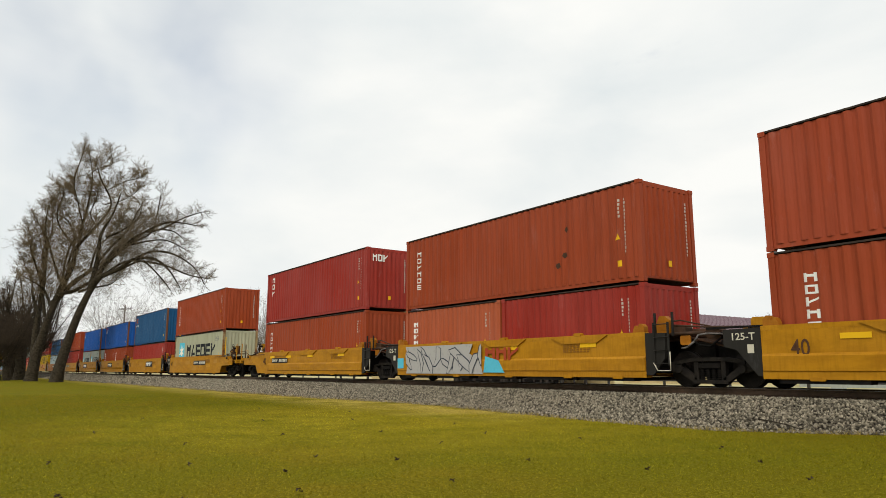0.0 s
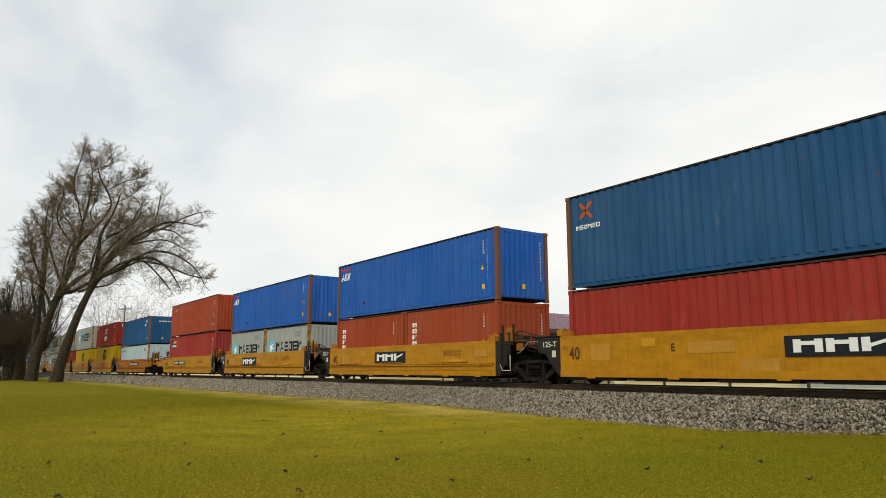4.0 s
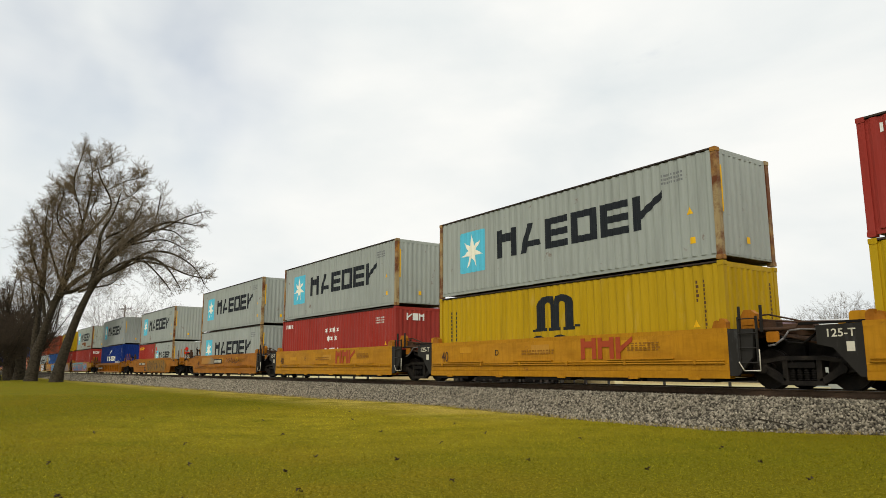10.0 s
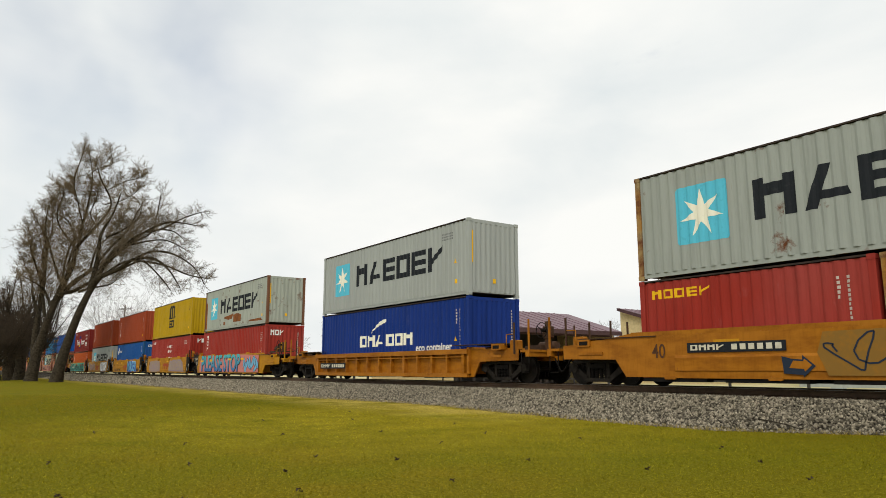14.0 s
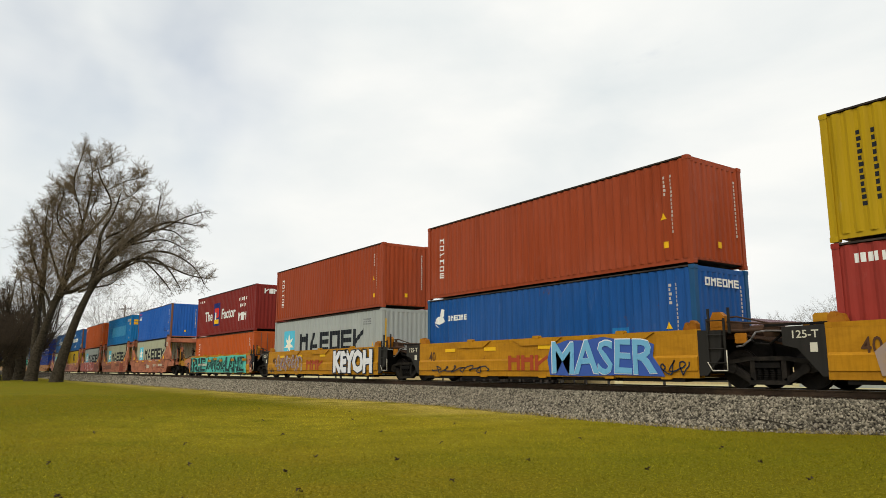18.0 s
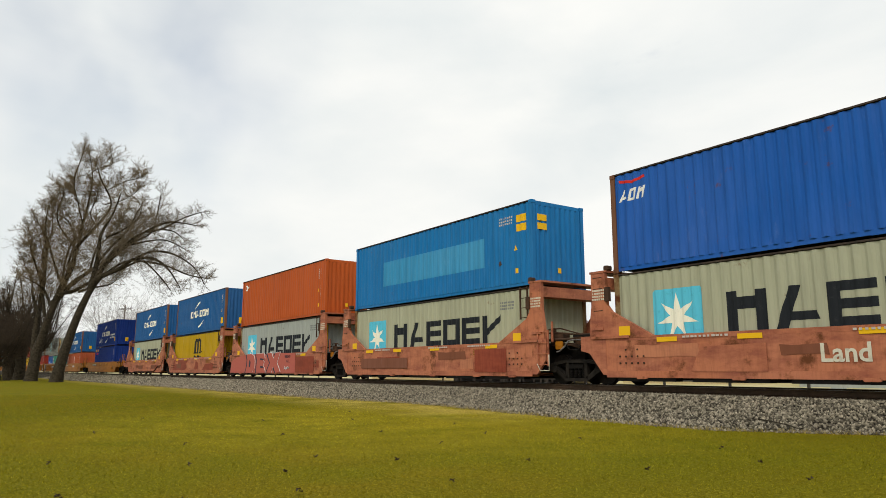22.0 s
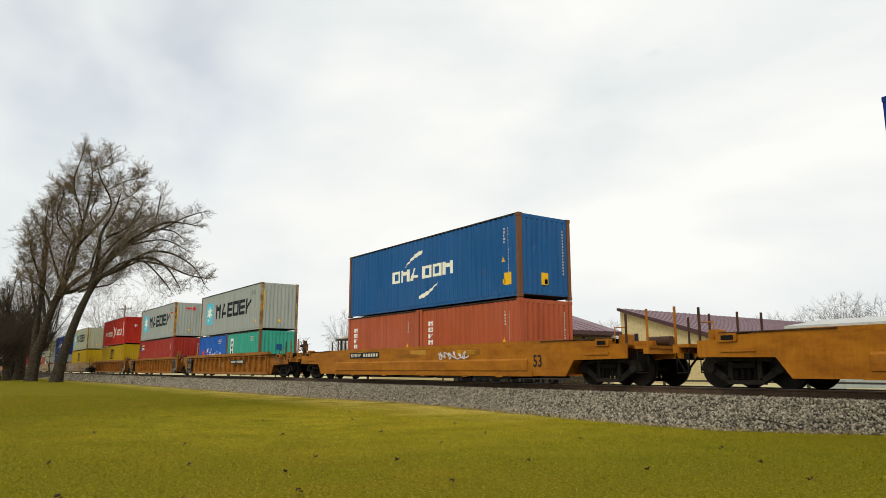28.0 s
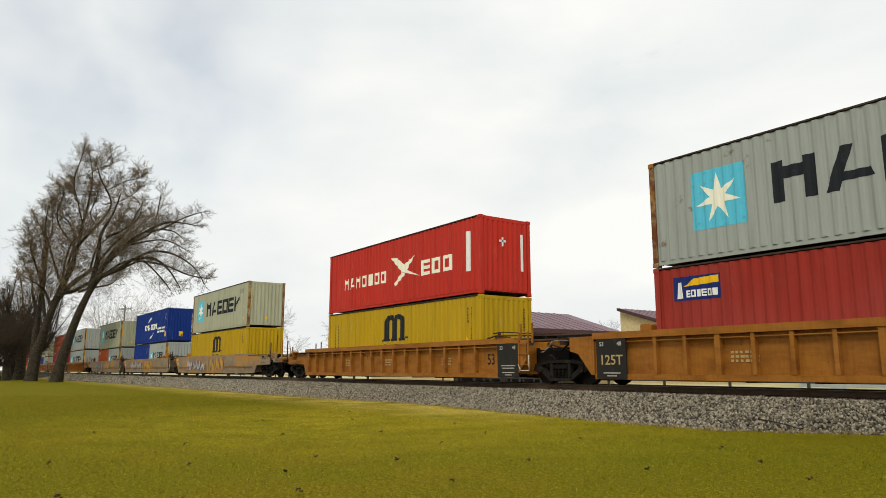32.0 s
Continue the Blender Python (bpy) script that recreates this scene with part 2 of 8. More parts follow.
def fading_spray():
    """Spray paint that runs from teal above to deep blue below."""
    m, nodes, links, bsdf = material("fading_blue_spray_paint")
    co = nodes.new("ShaderNodeTexCoord").outputs["Object"]
    sep = nodes.new("ShaderNodeSeparateXYZ")
    links.new(co, sep.inputs[0])
    r = nodes.new("ShaderNodeMapRange")
    r.inputs["From Min"].default_value, r.inputs["From Max"].default_value = -0.45, 0.45
    links.new(sep.outputs[2], r.inputs["Value"])
    c = mixer(nodes, links, r.outputs[0], (0.012, 0.095, 0.34), (0.035, 0.42, 0.46))
    c = mixer(nodes, links, noisy(nodes, links, co, 3.0, 0.5, 0.75, 5.0), c, (0.03, 0.22, 0.45))
    links.new(c, bsdf.inputs["Base Color"])
    bsdf.inputs["Roughness"].default_value = 0.5
    return m


GRAF["fade"] = fading_spray()
SILVER_OLIVE = flat_paint("dull_silver_spray_paint", (0.325, 0.255, 0.215), 0.8, (0.42, 0.27, 0.12))
TAN_MARK = flat_paint("tan_marking", (0.42, 0.30, 0.13), 0.5, (0.16, 0.11, 0.06))
LILAC_GREY = flat_paint("lilac_grey_spray_paint", (0.325, 0.245, 0.205), 0.9, (0.42, 0.25, 0.08))
OLIVE_SPRAY = flat_paint("olive_brown_spray_paint", (0.235, 0.125, 0.025), 0.6, (0.36, 0.15, 0.012))
RUST_PATCH = rough_stuff("flaking_rust", (0.30, 0.105, 0.030), (0.13, 0.045, 0.018), 3.0, 0.9, 0.0, 0.5)
LIGHT_PATCH = paint("fresh_yellow_patch_paint", (0.53, 0.255, 0.012), 0.15, 0.1, grime=0.3, blotch=0.3)
TAN_PATCH = paint("faded_yellow_patch_paint", (0.475, 0.235, 0.028), 0.2, 0.1, grime=0.3, blotch=0.3)
BROWN_PATCH = paint("brown_patch_paint", (0.20, 0.070, 0.036), 0.3, 0.2)
RED_PATCH = paint("red_brown_patch_paint", (0.27, 0.055, 0.026), 0.35, 0.2, blotch=0.5)
PEACH_PATCH = paint("peach_patch_paint", (0.50, 0.195, 0.10), 0.35, 0.2, blotch=0.4)
BALLAST = rough_stuff("ballast_stone", (0.200, 0.174, 0.126), (0.330, 0.290, 0.215), 9.0, 0.95, 0, 0.6, island=0.72, gloss=0.05)
# bed colour goes near black in place of the shadows between stones
SHADED_BALLAST_BED = rough_stuff("ballast_bed", (0.020, 0.017, 0.013), (0.15, 0.13, 0.098), 14.0, 0.95, 0, 1.0, low=0.45, high=0.62, gloss=0.05)
RAIL_SIDE = rough_stuff("rail_steel", (0.130, 0.082, 0.050), (0.085, 0.056, 0.036), 6.0, 0.7, 0.3, 0.2)
RAIL_TOP = rough_stuff("polished_rail_head", (0.30, 0.29, 0.28), (0.20, 0.18, 0.17), 6.0, 0.30, 0.9, 0.05)
TIE = rough_stuff("creosoted_timber", (0.018, 0.013, 0.009), (0.040, 0.030, 0.021), 5.0, 0.9, 0, 0.5)
BARK = rough_stuff("grey_brown_bark", (0.062, 0.048, 0.029), (0.012, 0.010, 0.006), 5.0, 0.95, 0, 1.0)
TWIG = rough_stuff("bare_twigs", (0.185, 0.144, 0.090), (0.098, 0.077, 0.049), 1.0, 0.95, 0, 0.0, island=0.3)
TWIG_TAN = rough_stuff("tan_twigs", (0.215, 0.160, 0.092), (0.115, 0.086, 0.051), 1.0, 0.95, 0, 0.0, island=0.35)
THICKET = rough_stuff("thicket_twigs", (0.075, 0.053, 0.032), (0.036, 0.027, 0.017), 1.0, 0.95, 0, 0.0, island=0.3)
FAR_TWIG = rough_stuff("far_bare_twigs", (0.19, 0.160, 0.125), (0.115, 0.098, 0.076), 0.4, 0.95, 0, 0.0, island=0.3)
ROOF = rough_stuff("plum_metal_roofing", (0.155, 0.085, 0.105), (0.19, 0.115, 0.13), 0.8, 0.5, 0.0, 0.1)
FASCIA = rough_stuff("dark_plum_fascia", (0.06, 0.028, 0.032), (0.08, 0.04, 0.042), 2.0, 0.6)
SIDING = rough_stuff("pale_yellow_siding", (0.60, 0.49, 0.27), (0.56, 0.45, 0.24), 0.7, 0.7, 0, 0.1)
TAN_ROOF = rough_stuff("tan_shingles", (0.36, 0.31, 0.24), (0.30, 0.25, 0.19), 1.5, 0.9, 0, 0.2)
PALE_ROOF = rough_stuff("pale_grey_metal_roofing", (0.50, 0.50, 0.47), (0.42, 0.42, 0.40), 0.8, 0.5, 0, 0.1)
# dark timber, and the dark sheets that stand in for shaded interiors
SHADE = rough_stuff("dark_timber_and_shade", (0.035, 0.030, 0.027), (0.055, 0.045, 0.04), 1.0)
FENCE = rough_stuff("black_fence_steel", (0.03, 0.03, 0.03), (0.05, 0.045, 0.04), 4.0, 0.6)
GLASS_DARK = rough_stuff("dark_window_glass", (0.02, 0.025, 0.03), (0.03, 0.035, 0.04), 1.0, 0.1, 0, 0)
POLE_WOOD = rough_stuff("weathered_pole_timber", (0.16, 0.13, 0.10), (0.10, 0.08, 0.06), 2.0, 0.9)

# ---- mesh helpers ----
class Shape:
    """Collects boxes, prisms and tubes into one mesh."""

    def __init__(self):
        self.v, self.f, self.smooth = [], [], []

    def add(self, verts, faces, smooth=False):
        n = len(self.v)
        self.v.extend(tuple(p) for p in verts)
        self.f.extend(tuple(i + n for i in face) for face in faces)
        self.smooth.extend([smooth] * len(faces))
        return self

    def box(self, x0, x1, y0, y1, z0, z1, bevel=0.0):
        if x0 > x1:
            x0, x1 = x1, x0
        if y0 > y1:
            y0, y1 = y1, y0
        if z0 > z1:
            z0, z1 = z1, z0
        if bevel:
            b = min(bevel, (x1 - x0) / 3, (z1 - z0) / 3)
            return self.prism([(x0 + b, z0), (x1 - b, z0), (x1, z0 + b), (x1, z1 - b), (x1 - b, z1), (x0 + b, z1), (x0, z1 - b), (x0, z0 + b)], y0, y1)
        v = [(x, y, z) for z in (z0, z1) for y in (y0, y1) for x in (x0, x1)]
        return self.add(v, [(0, 2, 3, 1), (4, 5, 7, 6), (0, 1, 5, 4), (2, 6, 7, 3), (0, 4, 6, 2), (1, 3, 7, 5)])

    def prism(self, outline, y0, y1):
        """An outline in x and z, counter-clockwise seen from -y, between y0 and y1."""
        n = len(outline)
        v = [(x, y0, z) for x, z in outline] + [(x, y1, z) for x, z in outline]
        f = [tuple(range(n)), tuple(range(2 * n - 1, n - 1, -1))]
        f += [(i, i + n, (i + 1) % n + n, (i + 1) % n) for i in range(n)]
        return self.add(v, f)

    def along(self, outline, x0, x1):
        """An outline in y and z, swept along x."""
        n = len(outline)
        v = [(x0, y, z) for y, z in outline] + [(x1, y, z) for y, z in outline]
        f = [tuple(range(n - 1, -1, -1)), tuple(range(n, 2 * n))]
        f += [((i + 1) % n, (i + 1) % n + n, i + n, i) for i in range(n)]
        return self.add(v, f)

    def tube(self, a, b, r0, r1=None, n=6, caps=True, smooth=True):
        r1 = r0 if r1 is None else r1
        a, b = Vector(a), Vector(b)
        d = (b - a).normalized()
        s = d.cross(Vector((0, 0, 1)) if abs(d.z) < 0.9 else Vector((1, 0, 0))).normalized()
        u = s.cross(d)
        ring = [(math.cos(2 * math.pi * i / n), math.sin(2 * math.pi * i / n)) for i in range(n)]
        v = [a + (s * c + u * k) * r0 for c, k in ring] + [b + (s * c + u * k) * r1 for c, k in ring]
        self.add(v, [(i, i + n, (i + 1) % n + n, (i + 1) % n) for i in range(n)], smooth)
        if caps:
            self.f += [tuple(len(self.v) - 2 * n + i for i in range(n)), tuple(len(self.v) - 1 - i for i in range(n))]
            self.smooth += [False, False]
        return self

    def path(self, points, r, n=5):
        for a, b in zip(points, points[1:]):
            self.tube(a, b, r, r, n)
        return self

    def mesh(self, name, mat=None):
        me = bpy.data.meshes.new(name)
        me.from_pydata(self.v, [], self.f)
        if any(self.smooth):
            me.polygons.foreach_set("use_smooth", self.smooth)
        if mat:
            me.materials.append(mat)
        me.update()
        return me


def fast_mesh(name, verts, tris, mat):
    """A mesh of triangles from arrays."""
    me = bpy.data.meshes.new(name)
    verts, tris = np.asarray(verts, dtype=np.float32), np.asarray(tris, dtype=np.int32)
    me.vertices.add(len(verts))
    me.vertices.foreach_set("co", verts.ravel())
    me.loops.add(len(tris) * 3)
    me.loops.foreach_set("vertex_index", tris.ravel())
    me.polygons.add(len(tris))
    me.polygons.foreach_set("loop_start", np.arange(0, len(tris) * 3, 3, dtype=np.int32))
    me.update(calc_edges=True)
    me.materials.append(mat)
    return me


def part(name, shape, mat, parent, label="", at=None):
    """Links a shape, or a ready mesh, as one part of a thing."""
    me = shape.mesh(name, mat) if isinstance(shape, Shape) else shape
    ob = new(name, me)
    ob.parent = parent
    if at is not None:
        ob.matrix_basis = at
    if label:
        ob["label"] = label
    return ob


def thing(name, label, category, group="", kind="", at=None):
    ob = new(name)
    ob.empty_display_size = 0.2
    if at is not None:
        ob.matrix_basis = at
    return tagged(ob, label, category, group, kind)


LETTERS = {}


def letters(text, size, mat, align="CENTER", squeeze=1.0, bold=0.022):
    """A flat mesh of the built-in font, standing up and facing -y."""
    key = (text, size, mat.name, align, squeeze, bold)
    if key not in LETTERS:
        cu = bpy.data.curves.new("lettering", "FONT")
        cu.body, cu.size, cu.align_x, cu.align_y = text, size, align, "CENTER"
        cu.extrude, cu.offset, cu.resolution_u = 0.002, size * bold, 3
        ob = bpy.data.objects.new("lettering", cu)
        scene.collection.objects.link(ob)
        me = bpy.data.meshes.new_from_object(ob)
        bpy.data.objects.remove(ob)
        me.transform(Matrix.Rotation(radians(90), 4, "X") @ Matrix.Diagonal((squeeze, 1, 1, 1)))
        me.materials.clear()
        me.materials.append(mat)
        LETTERS[key] = me
    return LETTERS[key]


def plate(outlines, thick=0.006):
    """Flat pieces facing -y, from outlines in x and z (counter-clockwise seen from -y)."""
    s = Shape()
    for o in outlines:
        s.prism(o, -thick, 0.0)
    return s


def rect(x0, x1, z0, z1):
    return [(x0, z0), (x1, z0), (x1, z1), (x0, z1)]


def star(cx, cz, r, n, inner=0.33, turn=90.0):
    out = []
    for i in range(2 * n):
        a = radians(turn + 180 * i / n)
        k = r if i % 2 == 0 else r * inner
        out.append((cx + k * math.cos(a), cz + k * math.sin(a)))
    return out


def star_pieces(cx, cz, r, n, inner=0.33, turn=90.0):
    """A star in kite-shaped pieces about its middle."""
    o = star(cx, cz, r, n, inner, turn)
    return [[(cx, cz), o[i - 1], o[i], o[(i + 1) % len(o)]] for i in range(0, len(o), 2)]


def blocks(count, width, height, kinds, gap=0.22):
    """Plain blocks in a row, standing in for a word that is a trade name."""
    w = width / (count + gap * (count - 1))
    words = []
    for i in range(count):
        out = []
        x = i * w * (1 + gap)
        k = kinds[i % len(kinds)]
        st = w * 0.27
        if k == "posts":
            out += [rect(x, x + st, 0, height), rect(x + w - st, x + w, 0, height), [(x + st, height * 0.55), (x + w - st, height * 0.55), (x + w - st, height * 0.85), (x + st, height * 0.85)]]
        elif k == "wedge":
            out += [[(x, 0), (x + st, 0), (x + w * 0.62, height), (x + w * 0.36, height)], [(x + st + 0.2 * (0.62 * w - st), height * 0.2), (x + w, height * 0.2), (x + w * 0.93, height * 0.4), (x + st + 0.4 * (0.62 * w - st), height * 0.4)]]
        elif k == "bars":
            out += [rect(x, x + w, 0, height * 0.22), rect(x, x + w, height * 0.39, height * 0.61), rect(x, x + w, height * 0.78, height), rect(x, x + st, height * 0.22, height * 0.39), rect(x, x + st, height * 0.61, height * 0.78)]
        elif k == "lean":
            out += [[(x, 0), (x + st, 0), (x + st, height), (x, height)], [(x + st, height * 0.30), (x + w, height * 0.78), (x + w, height), (x + st, height * 0.55)]]
        elif k == "ring":
            out += [rect(x, x + w, 0, height * 0.22), rect(x, x + w, height * 0.78, height), rect(x, x + st, height * 0.22, height * 0.78), rect(x + w - st, x + w, height * 0.22, height * 0.78)]
        else:
            out.append(rect(x, x + w, 0, height))
        words.append(out)
    return words


def shifted(outlines, dx, dz):
    return [[(x + dx, z + dz) for x, z in o] for o in outlines]


def moved(words, dx, dz):
    return [shifted(w, dx, dz) for w in words]


def joined(words):
    return [o for w in words for o in w]


# ---- ground, ballast and track ----
def lawn_edge(x):
    """Where the lawn meets the ballast, as a y for every x."""
    base = 12.95 + 0.9 * math.exp(-((x + 21.5) / 5.0) ** 2) - 0.35 * math.exp(-((x + 10.5) / 3.0) ** 2)
    if x > -8.5:
        base += 0.62 * (x + 8.5)
    if x < -45:
        base -= 0.022 * min(45, -45 - x)
    base += 0.12 * noise.noise((x * 0.6, 0.3, 0.0)) + 0.07 * noise.noise((x * 2.3, 1.3, 0.0))
    return min(base, 14.9)


def ballast_height(x, y):
    """The ballast's surface: a shoulder beside the ties that falls to the lawn."""
    e = lawn_edge(x)
    shoulder = TRACK - 1.55
    if y >= shoulder:
        far = TRACK + 1.55
        if y <= far:
            return RAIL - 0.20
        return RAIL - 0.20 - max(0.0, (y - far)) * 0.26
    k = (shoulder - y) / max(0.4, shoulder - e)
    k = min(1.0, max(0.0, k))
    return (RAIL - 0.21) * (1 - k) ** 1.25 + 0.010 * (1 - k)


def ground_material(name, blades=False):
    m, nodes, links, bsdf = material(name)
    co = nodes.new("ShaderNodeTexCoord").outputs["Object"]
    big = noisy(nodes, links, co, 0.16, 0.40, 0.60, 4.0)
    mid = noisy(nodes, links, co, 0.55, 0.36, 0.66, 5.0)
    fine = noisy(nodes, links, co, 9.0, 0.3, 0.72, 6.0, 0.7)
    grain = noisy(nodes, links, co, 55.0, 0.3, 0.75, 3.0, 0.7)
    green = mixer(nodes, links, mid, (0.150, 0.158, 0.005), (0.232, 0.196, 0.008))
    c = mixer(nodes, links, big, green, mixer(nodes, links, mid, (0.270, 0.190, 0.010), (0.170, 0.170, 0.006)))
    edge = nodes.new("ShaderNodeSeparateXYZ")
    links.new(co, edge.inputs[0])
    # drier, paler grass in the middle of the lawn towards the track; part of its brightness stands in for lens falloff
    # around it
    off = nodes.new("ShaderNodeVectorMath")
    off.operation = "DISTANCE"
    off.inputs[1].default_value = (-15.0, 9.0, 0.0)
    links.new(co, off.inputs[0])
    dry = nodes.new("ShaderNodeMapRange")
    dry.interpolation_type = "SMOOTHSTEP"
    dry.inputs["From Min"].default_value, dry.inputs["From Max"].default_value = 11.0, 2.0
    dry.inputs["To Max"].default_value = 0.9
    links.new(off.outputs["Value"], dry.inputs["Value"])
    dry_and_bright = nodes.new("ShaderNodeMath")
    dry_and_bright.operation = "MULTIPLY"
    links.new(dry.outputs[0], dry_and_bright.inputs[0])
    links.new(noisy(nodes, links, co, 0.9, 0.25, 0.60, 6.0, 0.6), dry_and_bright.inputs[1])
    c = mixer(nodes, links, dry_and_bright.outputs[0], c, (0.475, 0.375, 0.024))
    c = mixer(nodes, links, fine, mixer(nodes, links, 0.55, c, (0.080, 0.072, 0.004)), c)
    c = mixer(nodes, links, grain, mixer(nodes, links, 0.75, c, (0.045, 0.042, 0.003)), c)
    tips = noisy(nodes, links, co, 24.0, 0.52, 0.72, 3.0, 0.6)
    c = mixer(nodes, links, tips, c, mixer(nodes, links, 0.30, c, (0.52, 0.43, 0.05)))
    # a worn tan strip along the stones
    near = nodes.new("ShaderNodeMapRange")
    near.inputs["From Min"].default_value, near.inputs["From Max"].default_value = 9.6, 13.0
    links.new(edge.outputs[1], near.inputs["Value"])
    along = nodes.new("ShaderNodeMapRange")
    along.interpolation_type = "SMOOTHSTEP"
    along.inputs["From Min"].default_value, along.inputs["From Max"].default_value = -11.0, -17.0
    links.new(edge.outputs[0], along.inputs["Value"])
    strip = nodes.new("ShaderNodeMath")
    strip.operation = "MULTIPLY"
    links.new(near.outputs[0], strip.inputs[0])
    links.new(along.outputs[0], strip.inputs[1])
    worn = nodes.new("ShaderNodeMath")
    worn.operation = "MULTIPLY"
    links.new(strip.outputs[0], worn.inputs[0])
    links.new(noisy(nodes, links, co, 0.7, 0.30, 0.58, 5.0), worn.inputs[1])
    c = mixer(nodes, links, worn.outputs[0], c, (0.37, 0.285, 0.065))
    # dry straw-coloured grass on the far side of the track
    sep = nodes.new("ShaderNodeSeparateXYZ")
    links.new(co, sep.inputs[0])
    far = nodes.new("ShaderNodeMapRange")
    far.inputs["From Min"].default_value, far.inputs["From Max"].default_value = 21.0, 27.0
    links.new(sep.outputs[1], far.inputs["Value"])
    straw = mixer(nodes, links, mid, (0.52, 0.44, 0.25), (0.44, 0.40, 0.20))
    c = mixer(nodes, links, far.outputs[0], c, straw)
    if blades:
        geo = nodes.new("ShaderNodeNewGeometry")
        ramp = nodes.new("ShaderNodeMapRange")
        ramp.inputs["To Min"].default_value, ramp.inputs["To Max"].default_value = 0.85, 2.0
        links.new(geo.outputs["Random Per Island"], ramp.inputs["Value"])
        sc = nodes.new("ShaderNodeVectorMath")
        sc.operation = "SCALE"
        links.new(c, sc.inputs[0])
        links.new(ramp.outputs[0], sc.inputs["Scale"])
        c = sc.outputs[0]
    links.new(c, bsdf.inputs["Base Color"])
    bsdf.inputs["Roughness"].default_value = 0.95
    bsdf.inputs["Specular IOR Level"].default_value = 0.02
    if not blades:
        bumped(nodes, links, bsdf, fine, 0.5, 0.03)
    return m


LAWN = ground_material("lawn_and_field")


def make_ground():
    xs = [-2500, -900, -400, -250, -180] + [-150 + 3 * i for i in range(61)] + [60, 120, 300, 900, 2500]
    ys = [-2500, -600, -150, -40, -10] + [-4 + 1.5 * i for i in range(36)] + [60, 90, 150, 300, 700, 2500]
    v = []
    for x in xs:
        for y in ys:
            z = 0.035 * noise.noise((x * 0.09, y * 0.12, 0.0)) if abs(x) < 200 and -30 < y < 11 else 0.0
            v.append((x, y, z))
    n = len(ys)
    f = [(i * n + j, (i + 1) * n + j, (i + 1) * n + j + 1, i * n + j + 1) for i in range(len(xs) - 1) for j in range(n - 1)]
    ob = new("ground", Shape().add(v, f, True).mesh("ground", LAWN))
    tagged(ob, "wide mown lawn, yellow-green and patchy", "lawn", kind="structure")


make_ground()


def make_ballast():
    v, f = [], []
    xs = [-420 + 10 * i for i in range(33)] + [-95 + 1.0 * i for i in range(130)] + [40, 60, 100, 160]
    rows = 12
    for x in xs:
        e = lawn_edge(x)
        ys = [e - 0.15 + (TRACK - 1.55 - e + 0.15) * j / rows for j in range(rows + 1)] + [TRACK - 0.8, TRACK, TRACK + 1.55, TRACK + 3.6]
        for y in ys:
            z = ballast_height(x, y) if y > e else -0.03
            v.append((x, y, z + 0.02 * noise.noise((x * 1.4, y * 1.6, 2.0))))
        n = len(ys)
    f = [(i * n + j, (i + 1) * n + j, (i + 1) * n + j + 1, i * n + j + 1) for i in range(len(xs) - 1) for j in range(n - 1)]
    bed = new("ballast_bed", Shape().add(v, f, True).mesh("ballast_bed", SHADED_BALLAST_BED))
    tagged(bed, "sloping grey crushed stone ballast beside the lawn", "ballast", kind="structure")
    # loose stones
    rng = np.random.default_rng(4)
    base = np.array([(1, 0, 0), (-1, 0, 0), (0, 1, 0), (0, -1, 0), (0, 0, 1), (0, 0, -1)], dtype=float)
    tri = np.array([(0, 2, 4), (2, 1, 4), (1, 3, 4), (3, 0, 4), (2, 0, 5), (1, 2, 5), (3, 1, 5), (0, 3, 5)])
    verts, tris, k = [], [], 0
    for x0, x1, count, size in ((-30, 2, 40000, 0.032), (-60, -30, 20000, 0.042), (-120, -60, 6000, 0.075)):
        px = rng.uniform(x0, x1, count)
        r = rng.random(count) ** 0.8
        for x, q in zip(px, r):
            e = lawn_edge(x) - 0.12
            top = TRACK - 1.05
            y = e + (top - e) * q
            s = size * (0.55 + 0.8 * rng.random())
            z = ballast_height(x, max(y, e + 0.13)) + s * 0.25
            p = base * (s * (0.6 + 0.7 * rng.random((6, 1))))
            a = rng.uniform(0, 6.28)
            c, d = math.cos(a), math.sin(a)
            p = p @ np.array([(c, d, 0), (-d, c, 0), (0, 0, 1.0)]) + rng.normal(0, s * 0.16, (6, 3))
            verts.append(p + (x, y, z))
            tris.append(tri + k)
            k += 6
    st = new("ballast_stones", fast_mesh("ballast_stones", np.concatenate(verts), np.concatenate(tris), BALLAST))
    tagged(st, "loose grey and brown crushed ballast stones", "stones", kind="stuff")


make_ballast()


